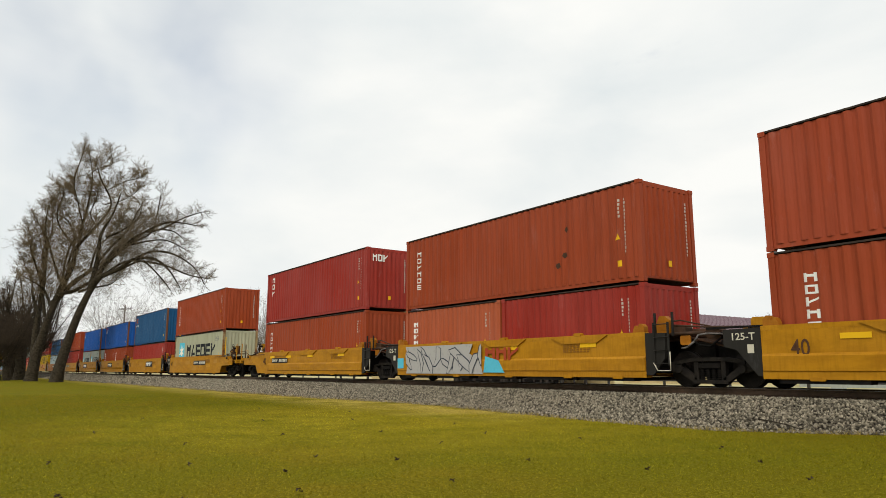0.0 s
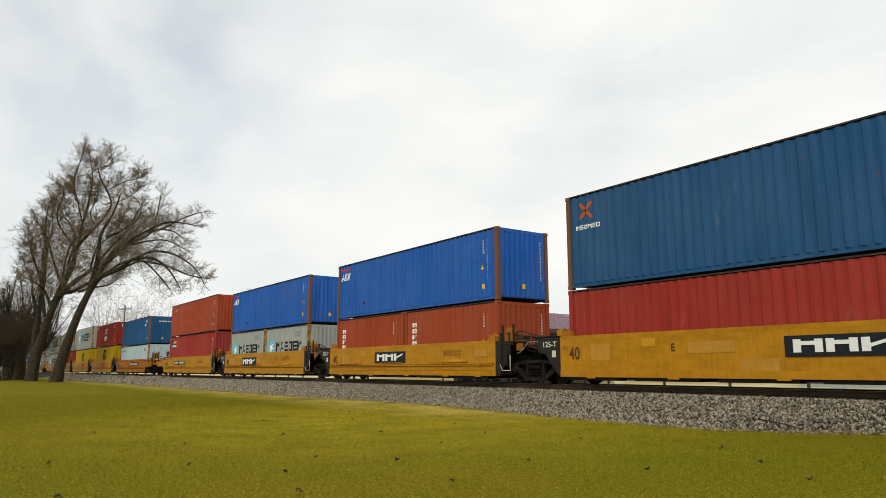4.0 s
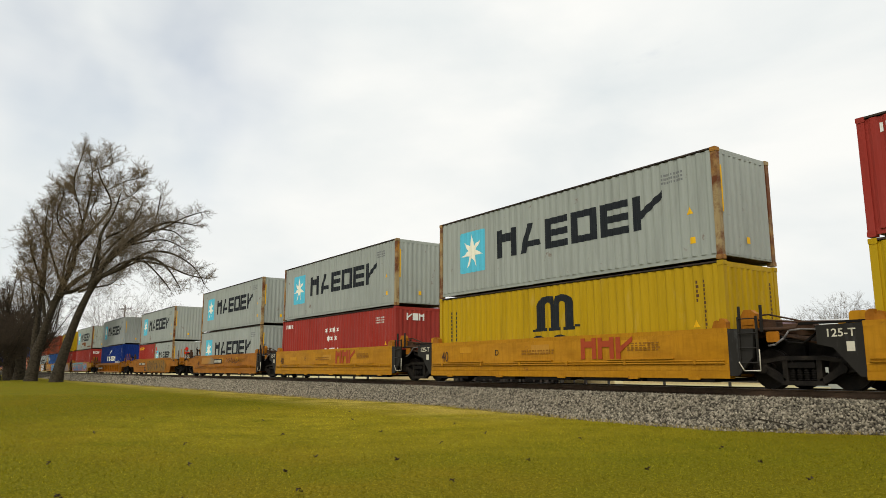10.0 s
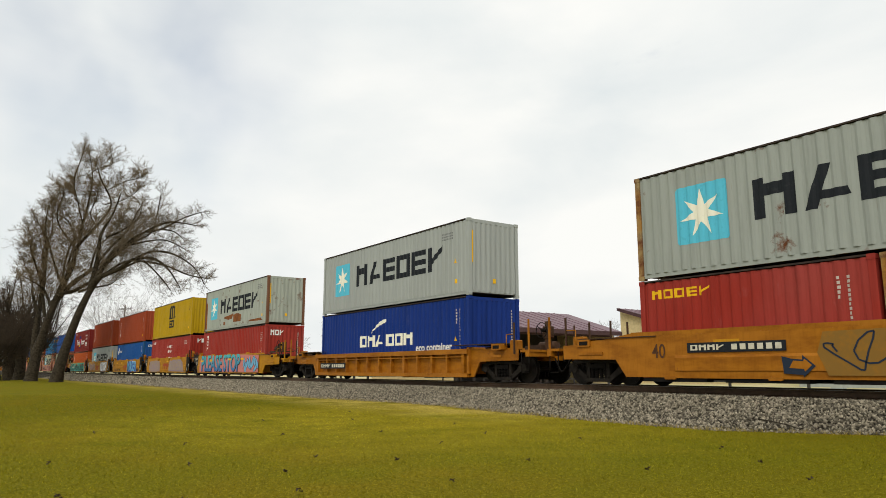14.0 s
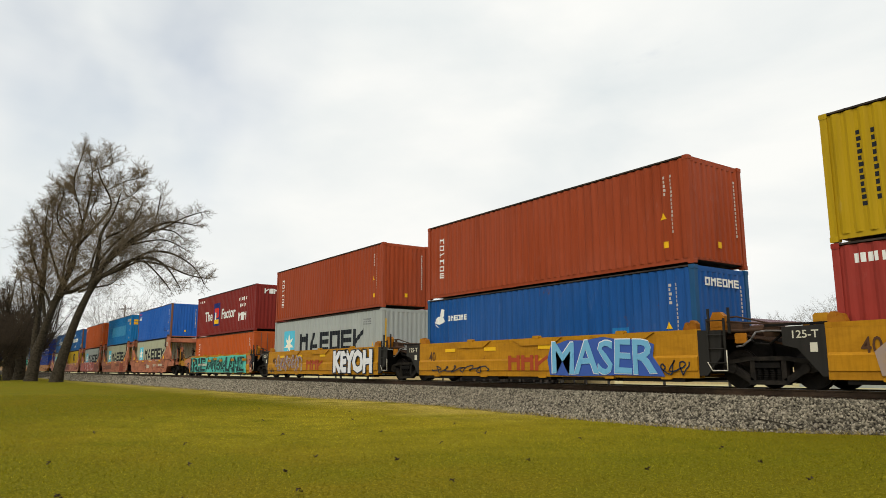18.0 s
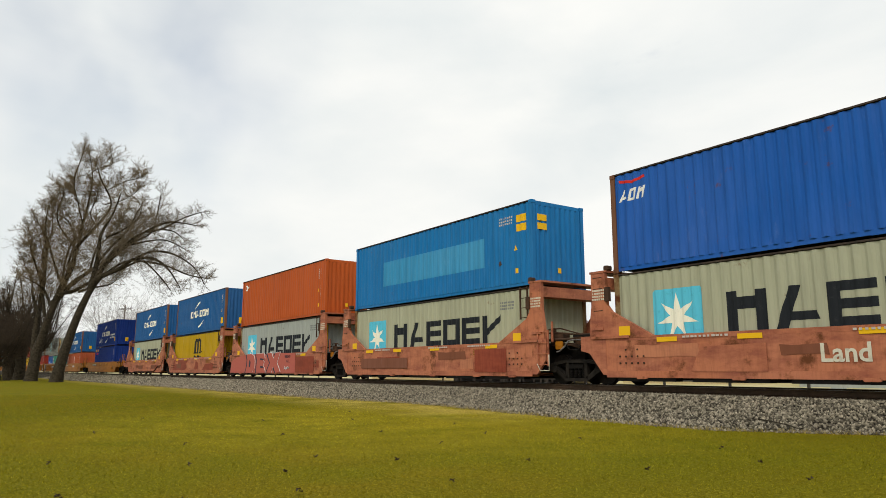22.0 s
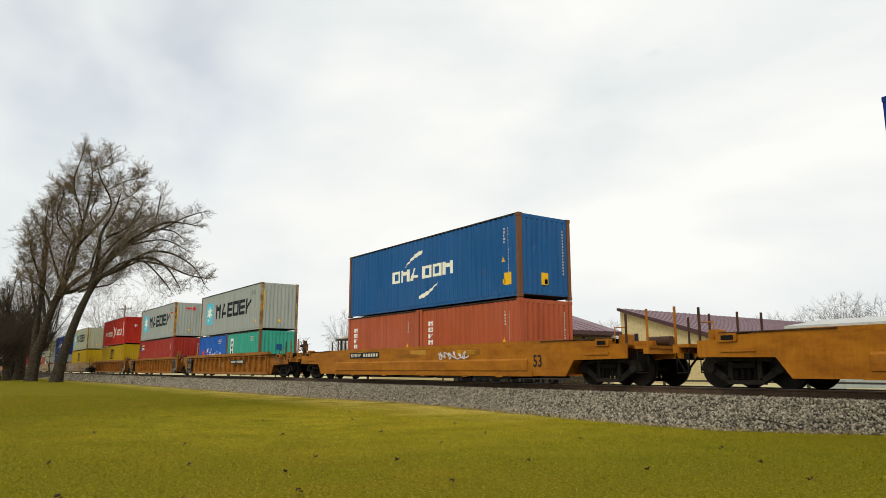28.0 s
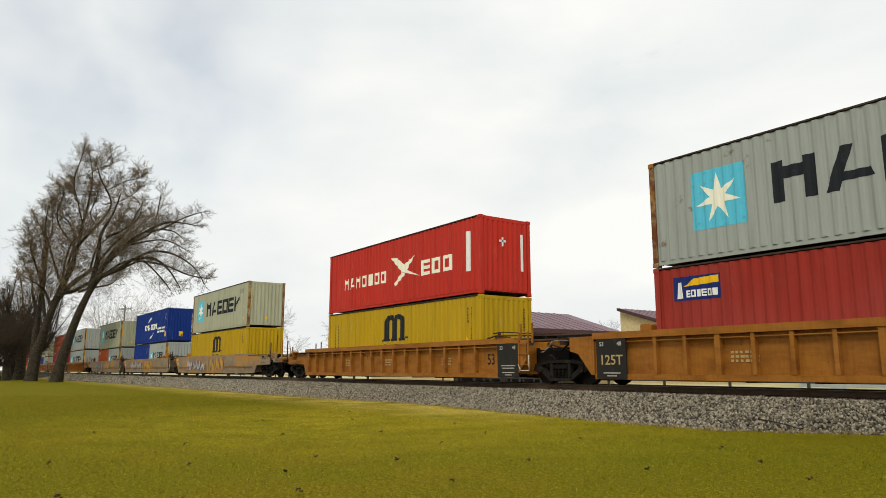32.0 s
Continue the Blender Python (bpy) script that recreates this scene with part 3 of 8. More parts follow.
def make_track():
    track = thing("railway_track", "single railway track with dark ties and worn rails", "railway track", kind="structure", at=Matrix.Translation((0, TRACK, RAIL)))
    prof = [(-0.075, -0.17), (0.075, -0.17), (0.075, -0.158), (0.012, -0.135), (0.010, -0.045), (0.036, -0.034), (0.036, -0.004), (-0.036, -0.004), (-0.036, -0.034), (-0.010, -0.045), (-0.012, -0.135), (-0.075, -0.158)]
    for y in (-0.755, 0.755):
        rail = part("rail", Shape().along([(a + y, b) for a, b in prof], -420, 160), RAIL_SIDE, track)
        part("rail_head", Shape().box(-420, 160, y - 0.030, y + 0.030, -0.004, 0.0), RAIL_TOP, rail)
    tie = Shape().box(-0.115, 0.115, -1.30, 1.30, -0.36, -0.175, 0.015).mesh("tie", TIE)
    fix = Shape().box(-0.10, 0.10, -0.19, 0.19, -0.175, -0.160).box(-0.03, 0.03, -0.12, -0.08, -0.160, -0.13).box(-0.03, 0.03, 0.08, 0.12, -0.160, -0.13).mesh("tie_plate", RAIL_SIDE)
    rest = Shape()
    for i in range(-780, 300):
        x = i * 0.52
        if -40 < x < 2:
            t = part("tie", tie, None, track, "", Matrix.Translation((x, 0.03 * math.sin(i * 3.7), 0.006 * math.sin(i * 1.9))))
            for y in (-0.755, 0.755):
                part("tie_plate", fix, None, t, "", Matrix.Translation((0, y, 0)))
        else:
            rest.box(x - 0.115, x + 0.115, -1.3, 1.3, -0.36, -0.175)
    far = part("ties", rest, TIE, track)
    far["kind"] = "stuff"


make_track()


def make_grass():
    rng = np.random.default_rng(8)
    n = 560000
    # thick near the track, thinner away from it
    x, y = rng.uniform(-40, 4, n), rng.uniform(-6, 15, n)
    d = np.hypot(x, y)
    keep = rng.random(n) < np.clip(1.25 - d / 34.0, 0.06, 0.9)
    x, y, d = x[keep], y[keep], d[keep]
    keep = np.array([yy < lawn_edge(xx) - 0.02 for xx, yy in zip(x, y)])
    x, y, d = x[keep], y[keep], d[keep]
    n = len(x)
    h = 0.010 + 0.020 * rng.random(n)
    w = 0.0025 + 0.0002 * d
    t = rng.uniform(0, 6.28, n)
    lean = rng.normal(0, 0.016, (n, 2))
    g = np.stack([x, y, np.array([0.035 * noise.noise((p * 0.09, q * 0.12, 0.0)) if q < 11 else 0.0 for p, q in zip(x, y)])], 1)
    s = np.stack([np.cos(t) * w, np.sin(t) * w, np.zeros(n)], 1)
    v = np.stack([g - s, g + s, g + np.stack([lean[:, 0], lean[:, 1], h], 1)], 1).reshape(-1, 3)
    ob = new("grass", fast_mesh("grass", v, np.arange(3 * n).reshape(-1, 3), GRASS))
    tagged(ob, "short yellow-green mown grass blades", "grass", kind="stuff")
    # a taller straw fringe along the stones
    n = 9000
    x = rng.uniform(-70, 0, n)
    y = np.array([lawn_edge(v) for v in x]) + rng.normal(-0.05, 0.10, n)
    h, w, t = 0.03 + 0.07 * rng.random(n), 0.005 + 0.004 * rng.random(n), rng.uniform(0, 6.28, n)
    lean = rng.normal(0, 0.04, (n, 2))
    g = np.stack([x, y, np.zeros(n)], 1)
    s = np.stack([np.cos(t) * w, np.sin(t) * w, np.zeros(n)], 1)
    v = np.stack([g - s, g + s, g + np.stack([lean[:, 0], lean[:, 1], h], 1)], 1).reshape(-1, 3)
    ob = new("grass_fringe", fast_mesh("grass_fringe", v, np.arange(3 * n).reshape(-1, 3), FRINGE))
    tagged(ob, "dry straw-coloured grass fringe along the ballast", "grass", kind="stuff")


GRASS = ground_material("grass_blades", True)
FRINGE = rough_stuff("dry_grass_blades", (0.38, 0.29, 0.10), (0.28, 0.22, 0.06), 0.8, 0.9, 0, 0, island=0.4, gloss=0.05)
make_grass()


def make_leaves():
    """Fallen dark leaves lying on the lawn."""
    leaf = rough_stuff("dead_leaf", (0.030, 0.020, 0.014), (0.06, 0.035, 0.02), 20.0, 0.8, 0, 0.3)
    rng = random.Random(21)
    spots = [(-8.05, 4.95), (-6.75, 1.90), (-6.60, 2.95), (-7.90, 3.35), (-8.9, 4.2), (-12.2, 5.1), (-11.5, 3.2), (-10.2, 1.2), (-14.5, 2.4), (-16.0, 6.2), (-6.2, 4.5), (-7.0, 6.3), (-5.6, 6.9), (-9.4, 6.6), (-18.0, 4.0), (-13.0, 0.6), (-21.0, 8.0), (-7.6, 1.0), (-5.2, 8.6), (-4.1, 7.7), (-6.4, 9.6), (-10.4, 8.3), (-12.6, 9.2), (-9.1, 2.6), (-15.2, 8.1), (-8.6, 8.9), (-17.8, 9.4), (-11.8, 6.9)]
    meshes = []
    for k in range(3):
        s = Shape()
        for j in range(3):
            a = rng.uniform(0, 6.28)
            r = 0.022 + 0.018 * rng.random()
            c, d = math.cos(a), math.sin(a)
            ox, oy = rng.uniform(-0.02, 0.02), rng.uniform(-0.02, 0.02)
            pts = [(-r, 0, 0.004), (-r * 0.3, -r * 0.5, 0.020), (r * 0.5, -r * 0.35, 0.012), (r, 0, 0.030), (r * 0.4, r * 0.4, 0.014), (-r * 0.4, r * 0.45, 0.026)]
            s.add([(ox + x * c - y * d, oy + x * d + y * c, z + 0.012 * j) for x, y, z in pts], [(0, 1, 2), (0, 2, 3), (0, 3, 4), (0, 4, 5)])
        meshes.append(s.mesh("fallen_leaf", leaf))
    for i, (x, y) in enumerate(spots):
        ob = new("fallen_leaf", meshes[i % 3])
        ob.matrix_basis = pose(x, y, 0.02 + 0.035 * noise.noise((x * 0.09, y * 0.12, 0.0)), 0, 0, i * 47)
        tagged(ob, "dark curled dead leaf lying on the lawn", "leaf", "fallen leaves")


make_leaves()


def fallen_stick(points, r, mat, label):
    s = Shape()
    for (a, b), k in zip(zip(points, points[1:]), (1.0, 0.8, 0.6)):
        s.tube([a[0], a[1], ballast_height(a[0], a[1]) + a[2]], [b[0], b[1], ballast_height(b[0], b[1]) + b[2]], r * k, r * k * 0.8, 6)
    tagged(new("stick", s.mesh("stick", mat)), label, "stick", "sticks on the ballast")


fallen_stick([(-8.25, 13.70, 0.045), (-7.95, 13.66, 0.06), (-7.62, 13.68, 0.05), (-7.40, 13.62, 0.045)], 0.016, BARK, "thin dark broken stick lying on the ballast")
fallen_stick([(-7.25, 13.86, 0.045), (-7.10, 13.74, 0.06), (-6.98, 13.60, 0.05)], 0.014, POLE_WOOD, "short pale weathered stick lying on the ballast")

# ---- containers ----
FT40, FT20, WIDE, HIGH, LOW = 12.192, 6.058, 2.438, 2.896, 2.591
HALF = WIDE / 2
BASE = 0.225            # the well's floor above the rail
MOVING = []            # every thing of the train with its place along it
WHEELSETS = []


def corrugated(length, height, pitch, deep):
    """A corrugated sheet in x from 0 to length, its outer ribs at y = 0, facing -y."""
    n = max(3, round(length / pitch))
    step = length / n
    xs = []
    for i in range(n):
        x = i * step
        xs += [(x, deep), (x + step * 0.26, deep), (x + step * 0.5, 0.0), (x + step * 0.76, 0.0)]
    xs.append((length, deep))
    v = [(x, y, z) for x, y in xs for z in (0, height)]
    v += [(x, y + 0.02, z) for x, y in ((0, deep), (length, deep)) for z in (0, height)]
    f = [(2 * i, 2 * i + 2, 2 * i + 3, 2 * i + 1) for i in range(len(xs) - 1)]
    k = 2 * len(xs)
    f.append((k, k + 1, k + 3, k + 2))
    return Shape().add(v, f)


BOX_PARTS = {}


def box_parts(length, height):
    """The meshes of a container of one size, with their names."""
    key = (length, height)
    if key in BOX_PARTS:
        return BOX_PARTS[key]
    out = []
    turn = Matrix.Rotation(radians(180), 4, "Z")
    side = corrugated(length - 0.30, height - 0.225, 0.28, 0.036).mesh("side_wall")
    out.append(("side_wall", side, Matrix.Translation((0.15, -HALF + 0.012, 0.16)), 0))
    out.append(("side_wall", side, Matrix.Translation((length - 0.15, HALF - 0.012, 0.16)) @ turn, 0))
    front = corrugated(WIDE - 0.28, height - 0.30, 0.25, 0.040).mesh("end_wall")
    out.append(("end_wall", front, Matrix.Translation((length - 0.02, -HALF + 0.14, 0.16)) @ Matrix.Rotation(radians(90), 4, "Z"), 0))
    leaf = Shape().box(-0.015, 0.03, 0.0, 1.07, 0, height - 0.30)
    for i in range(5):
        z = 0.12 + i * (height - 0.55) / 5
        leaf.box(-0.03, -0.015, 0.06, 1.01, z, z + (height - 0.55) / 7)
    leaf = leaf.mesh("door_leaf")
    for y in (-HALF + 0.14, 0.005):
        out.append(("door_leaf", leaf, Matrix.Translation((0.05, y, 0.16)), 0))
    rod = Shape().tube((0, 0, 0.1), (0, 0, height - 0.1), 0.017, n=6).box(-0.02, 0.03, -0.05, 0.05, 0.9, 0.98).mesh("lock_rod")
    for y in (-0.75, -0.35, 0.35, 0.75):
        out.append(("lock_rod", rod, Matrix.Translation((0.0, y, 0)), 2))
    roof = Shape()
    roof.box(0.1, length - 0.1, -HALF + 0.05, HALF - 0.05, height - 0.035, height - 0.012)
    n = round(length / 0.56)
    for i in range(n):
        x = 0.25 + i * (length - 0.5) / n
        roof.box(x, x + 0.28, -HALF + 0.12, HALF - 0.12, height - 0.012, height - 0.002)
    out.append(("roof_panel", roof.mesh("roof_panel"), Matrix.Identity(4), 0))
    floor_m = Shape().box(0.1, length - 0.1, -HALF + 0.1, HALF - 0.1, 0.10, 0.15)
    out.append(("floor", floor_m.mesh("floor"), Matrix.Identity(4), 3))
    top = Shape().box(0.16, length - 0.16, -0.03, 0.03, height - 0.045, height - 0.004, 0.01).mesh("top_rail")
    low = Shape().box(0.16, length - 0.16, -0.03, 0.03, 0.05, 0.17, 0.01)
    if length > 10:
        low.box(4.9, 5.26, -0.033, 0.03, 0.04, 0.15).box(6.9, 7.26, -0.033, 0.03, 0.04, 0.15)
    low = low.mesh("bottom_rail")
    for y in (-HALF + 0.035, HALF - 0.035):
        out.append(("top_rail", top, Matrix.Translation((0, y, 0)) if y < 0 else Matrix.Translation((length, y, 0)) @ turn, 4))
        out.append(("bottom_rail", low, Matrix.Translation((0, y + (0.035 if y < 0 else -0.035), 0)), 0))
    head = Shape().box(-0.05, 0.05, -HALF + 0.16, HALF - 0.16, height - 0.15, height - 0.02).mesh("end_rail")
    sill = Shape().box(-0.05, 0.05, -HALF + 0.16, HALF - 0.16, 0.115, 0.175).mesh("end_sill")
    post = Shape().prism([(-0.078, 0.1), (0.078, 0.1), (0.078, height - 0.1), (-0.078, height - 0.1)], -0.07, 0.07).mesh("corner_post")
    cast = Shape().box(-0.089, 0.089, -0.081, 0.081, -0.059, 0.059, 0.012)
    cast.box(-0.03, 0.03, -0.0825, 0.0, -0.02, 0.03).mesh("corner_casting")
    cast = cast.mesh("corner_casting")
    for x in (0.089, length - 0.089):
        out.append(("end_rail", head, Matrix.Translation((x, 0, 0)), 0))
        out.append(("end_sill", sill, Matrix.Translation((x, 0, 0)), 0))
        for y in (-HALF + 0.083, HALF - 0.083):
            out.append(("corner_post", post, Matrix.Translation((x, y, 0)), 1))
            for z in (0.06, height - 0.06):
                out.append(("corner_casting", cast, Matrix.Translation((x, y, z)), 1))
    BOX_PARTS[key] = out
    return out


def container(s, z, length, height, colour, label, posts=None, doors_ahead=False, far=False):
    """A shipping container with its rear end at s along the train and its base z above the rail."""
    ob = thing("shipping_container", label, "container", "containers on the train")
    ob["long"] = length
    body = PAINTS[colour]
    mats = (body, PAINTS[posts] if posts else body, CASTING, FLOORING, RAIL_SHADOW)
    flip = Matrix.Translation((length, 0, 0)) @ Matrix.Rotation(radians(180), 4, "Z") if doors_ahead else Matrix.Identity(4)
    for name, me, m, which in box_parts(length, height):
        if far and name in ("lock_rod", "end_sill"):
            continue
        p = new(name, me)
        p.parent = ob
        p.matrix_basis = flip @ m
        if not me.materials:
            me.materials.append(None)
        p.material_slots[0].link = "OBJECT"
        p.material_slots[0].material = mats[which]
    MOVING.append((ob, s, z))
    return ob


FACE = -HALF + 0.007       # just proud of the ribs of a side


def rib_depth(length):
    """The corners of a side's corrugation: places along x, and how far in the sheet lies."""
    run = length - 0.30
    n = max(3, round(run / 0.28))
    step = run / n
    xs = [(0.0, 0.036)]
    for i in range(n):
        x = 0.15 + i * step
        xs += [(x, 0.036), (x + step * 0.26, 0.036), (x + step * 0.5, 0.0), (x + step * 0.76, 0.0)]
    return xs + [(length - 0.15, 0.036), (length, 0.036)]


RIBS = {k: rib_depth(k) for k in (12.192, 6.058)}


def clipped(poly, lo, hi):
    """What of a convex outline lies between two values of x."""
    for edge, keep in ((lo, 1), (hi, -1)):
        out = []
        for i, p in enumerate(poly):
            q = poly[i - 1]
            pin, qin = keep * (p[0] - edge) >= 0, keep * (q[0] - edge) >= 0
            if pin != qin:
                t = (edge - q[0]) / (p[0] - q[0])
                out.append((edge, q[1] + t * (p[1] - q[1])))
            if pin:
                out.append(p)
        poly = out
        if len(poly) < 3:
            return []
    return poly


def painted(outlines, dx, dz, ribs):
    """Outlines laid as paint on the corrugated sheet."""
    s = Shape()
    for o in outlines:
        o = [(x + dx, z + dz) for x, z in o]
        x0, x1 = min(p[0] for p in o), max(p[0] for p in o)
        for (a, da), (b, db) in zip(ribs, ribs[1:]):
            if b <= x0 or a >= x1 or b - a < 1e-5:
                continue
            piece = clipped(o, max(a, x0), min(b, x1))
            if len(piece) > 2:
                s.add([(x, -HALF + 0.008 + da + (db - da) * (x - a) / (b - a), z) for x, z in piece], [tuple(range(len(piece)))])
    return s


TINY = ("owner_code", "company_name", "data_block", "slogan", "web_address")


def on_side(ob, name, outlines, mat, x, z, label=""):
    """Paint on the near side of a container; words come letter by letter."""
    ribs = RIBS[ob["long"]]
    if outlines and isinstance(outlines[0][0], list):
        for group in outlines:
            last = part(name, painted(group, x, z, ribs), mat, ob, label)
        return last
    p = part(name, painted(outlines, x, z, ribs), mat, ob, label)
    p["at"] = (x, z)
    if name in TINY:
        p["kind"] = "stuff"
    return p


def on_end(ob, name, outlines, mat, y, z, length, label=""):
    """On the leading end of a container, y from its near corner."""
    m = Matrix.Translation((length + 0.003 - 0.02, -HALF + y, z)) @ Matrix.Rotation(radians(90), 4, "Z")
    if outlines and isinstance(outlines[0][0], list):
        for group in outlines:
            last = part(name, plate(group), mat, ob, label, m)
        return last
    p = part(name, plate(outlines), mat, ob, label, m)
    if name in TINY:
        p["kind"] = "stuff"
    return p


SLOGANS = []


def code_rows(rows, width, height, count, rng):
    """Rows of tiny bars, for print too small to read."""
    out = []
    for r in range(rows):
        x, z = 0.0, height * (rows - 1 - r) * 1.7
        for i in range(count):
            w = width / count * (0.45 + 0.4 * rng.random())
            out.append(rect(x, x + w, z, z + height))
            x += width / count
    return out


def vertical_code(height, n, size, rng):
    return [rect(0, size * (0.6 + 0.4 * rng.random()), i * height / n, i * height / n + height / n * 0.66) for i in range(n)]


def small_prints(ob, length, height, mat, rng, tall=True, warn=True, code=True):
    """The codes, warning signs and labels that most containers carry near the leading end."""
    if tall:
        on_side(ob, "owner_code", vertical_code(height * 0.56, 15, 0.075, rng), mat, length - 0.62, height * 0.30)
        on_side(ob, "owner_code", vertical_code(height * 0.20, 5, 0.075, rng), mat, length - 0.82, height * 0.66)
        on_end(ob, "owner_code", vertical_code(height * 0.56, 15, 0.065, rng), mat, WIDE - 0.42, height * 0.30, length)
    elif code:
        on_side(ob, "owner_code", code_rows(3, 0.70, 0.062, 9, rng), mat, length - 1.70, height * 0.77)
    if warn:
        on_side(ob, "warning_sign", [[(0, 0), (0.22, 0), (0.11, 0.20)]], YELLOW_MARK, length - 0.98, height * 0.44)
        on_side(ob, "reflective_label", [rect(0, 0.17, 0, 0.17)], YELLOW_MARK, length - 0.92, height * 0.17)
        on_end(ob, "warning_sign", [rect(0, 0.14, 0, 0.17)], YELLOW_MARK, 1.15, height * 0.17, length)


WORD6 = ["posts", "wedge", "bars", "ring", "bars", "lean"]
# for each livery: paint, post paint, label
LIVERY = {
    "star": ("grey", "grey_post", "light grey steel container with dark blocky name and star"),
    "star_clean": ("grey_clean", None, "clean pale grey steel container with dark blocky name"),
    "star_rusty": ("grey_rusty", "rust_post", "rust-stained light grey container with dark blocky name"),
    "star_cream": ("cream", "grey_post", "weathered cream container with dark blocky name and star"),
    "star_line": ("white", "grey_post", "pale blue-white steel container with small dark mark"),
    "column": ("brown_red", None, "brown-red corrugated container with white vertical name"),
    "column_orange": ("orange", None, "orange corrugated container with white vertical name"),
    "column_salmon": ("salmon", None, "faded orange short container with white vertical name"),
    "short_name": ("crimson", None, "dark crimson corrugated container with white vertical mark"),
    "plain_red": ("rust_red", None, "plain oxide red corrugated steel container"),
    "plain_crimson": ("crimson", None, "plain crimson corrugated steel container"),
    "plain_orange": ("orange", None, "orange-red container with small white mark"),
    "square_logo": ("rust_red", None, "oxide red container with small blue and yellow sticker"),
    "lighthouse": ("crimson", None, "crimson container with blue and yellow sign"),
    "eagle": ("blue", "rust_post", "bright blue container with small white and red mark"),
    "cross": ("navy", "rust_post", "dark blue container with small orange cross mark"),
    "blue_old": ("navy", "rust_post", "faded blue container with rusted corner posts"),
    "seven_stars": ("crimson", None, "crimson container with seven white stars and name"),
    "two_words": ("maroon", None, "maroon container with white slogan and coloured sign"),
    "arch": ("yellow", None, "yellow steel container with dark arch mark"),
    "arch_tall": ("yellow", None, "yellow container with dark arch mark and two letters"),
    "swoosh": ("slate_blue", "rust_post", "slate blue container with white name and swooshes"),
    "swoosh_new": ("deep_blue", None, "deep blue container with white name and swooshes"),
    "plain_name": ("deep_blue", None, "deep blue container with small yellow mark"),
    "horse": ("mid_blue", "navy", "blue container with small white mark"),
    "panel": ("sky_blue", None, "sky blue container with pale painted-over panel"),
    "bird": ("red", None, "bright red container with white name and bird mark"),
    "script_blue": ("blue", None, "blue short container with white script mark"),
    "green": ("green", "rust_post", "sea green short container with white panel"),
    "short_brand": ("crimson", None, "oxide red short container with yellow mark"),
    "plain_green": ("green", None, "sea green corrugated steel container"),
    "plain_blue": ("deep_blue", None, "plain deep blue corrugated container"),
}


def sub_paint(panel, name, outlines, mat):
    """Paint on a painted panel."""
    dx, dz = panel["at"]
    groups = outlines if outlines and isinstance(outlines[0][0], list) else [outlines]
    for group in groups:
        part(name, painted(group, dx, dz, RIBS[panel.parent["long"]]), mat, panel, "", Matrix.Translation((0, -0.004, 0)))


def arc(x, z, dx, dz, bow, thick):
    """A bowed stroke that swells towards its far end."""
    pts = []
    for i in range(9):
        t = i / 8
        w = thick * (0.15 + 0.85 * math.sin(math.pi * min(1.0, t * 0.62 + 0.30) ** 1.5)) * (0.25 + t)
        pts.append((x + dx * t, z + dz * t + bow * math.sin(math.pi * t), w))
    return [[(a, b - w), (c, d - v), (c, d + v), (a, b + w)] for (a, b, w), (c, d, v) in zip(pts, pts[1:])]


def swooshes(ob, x, height, mat=None):
    """The two bowed strokes over and under a name that begins at x."""
    on_side(ob, "swoosh", arc(x + 1.0, height * 0.63, 1.35, 0.50, 0.10, 0.10), mat or STAR_MARK, 0, 0)
    under = [[(2 * x + 4.45 - a, height * 0.97 - b) for a, b in o] for o in arc(x + 1.0, height * 0.63, 1.35, 0.50, 0.10, 0.10)]
    on_side(ob, "swoosh", under, mat or STAR_MARK, 0, 0)


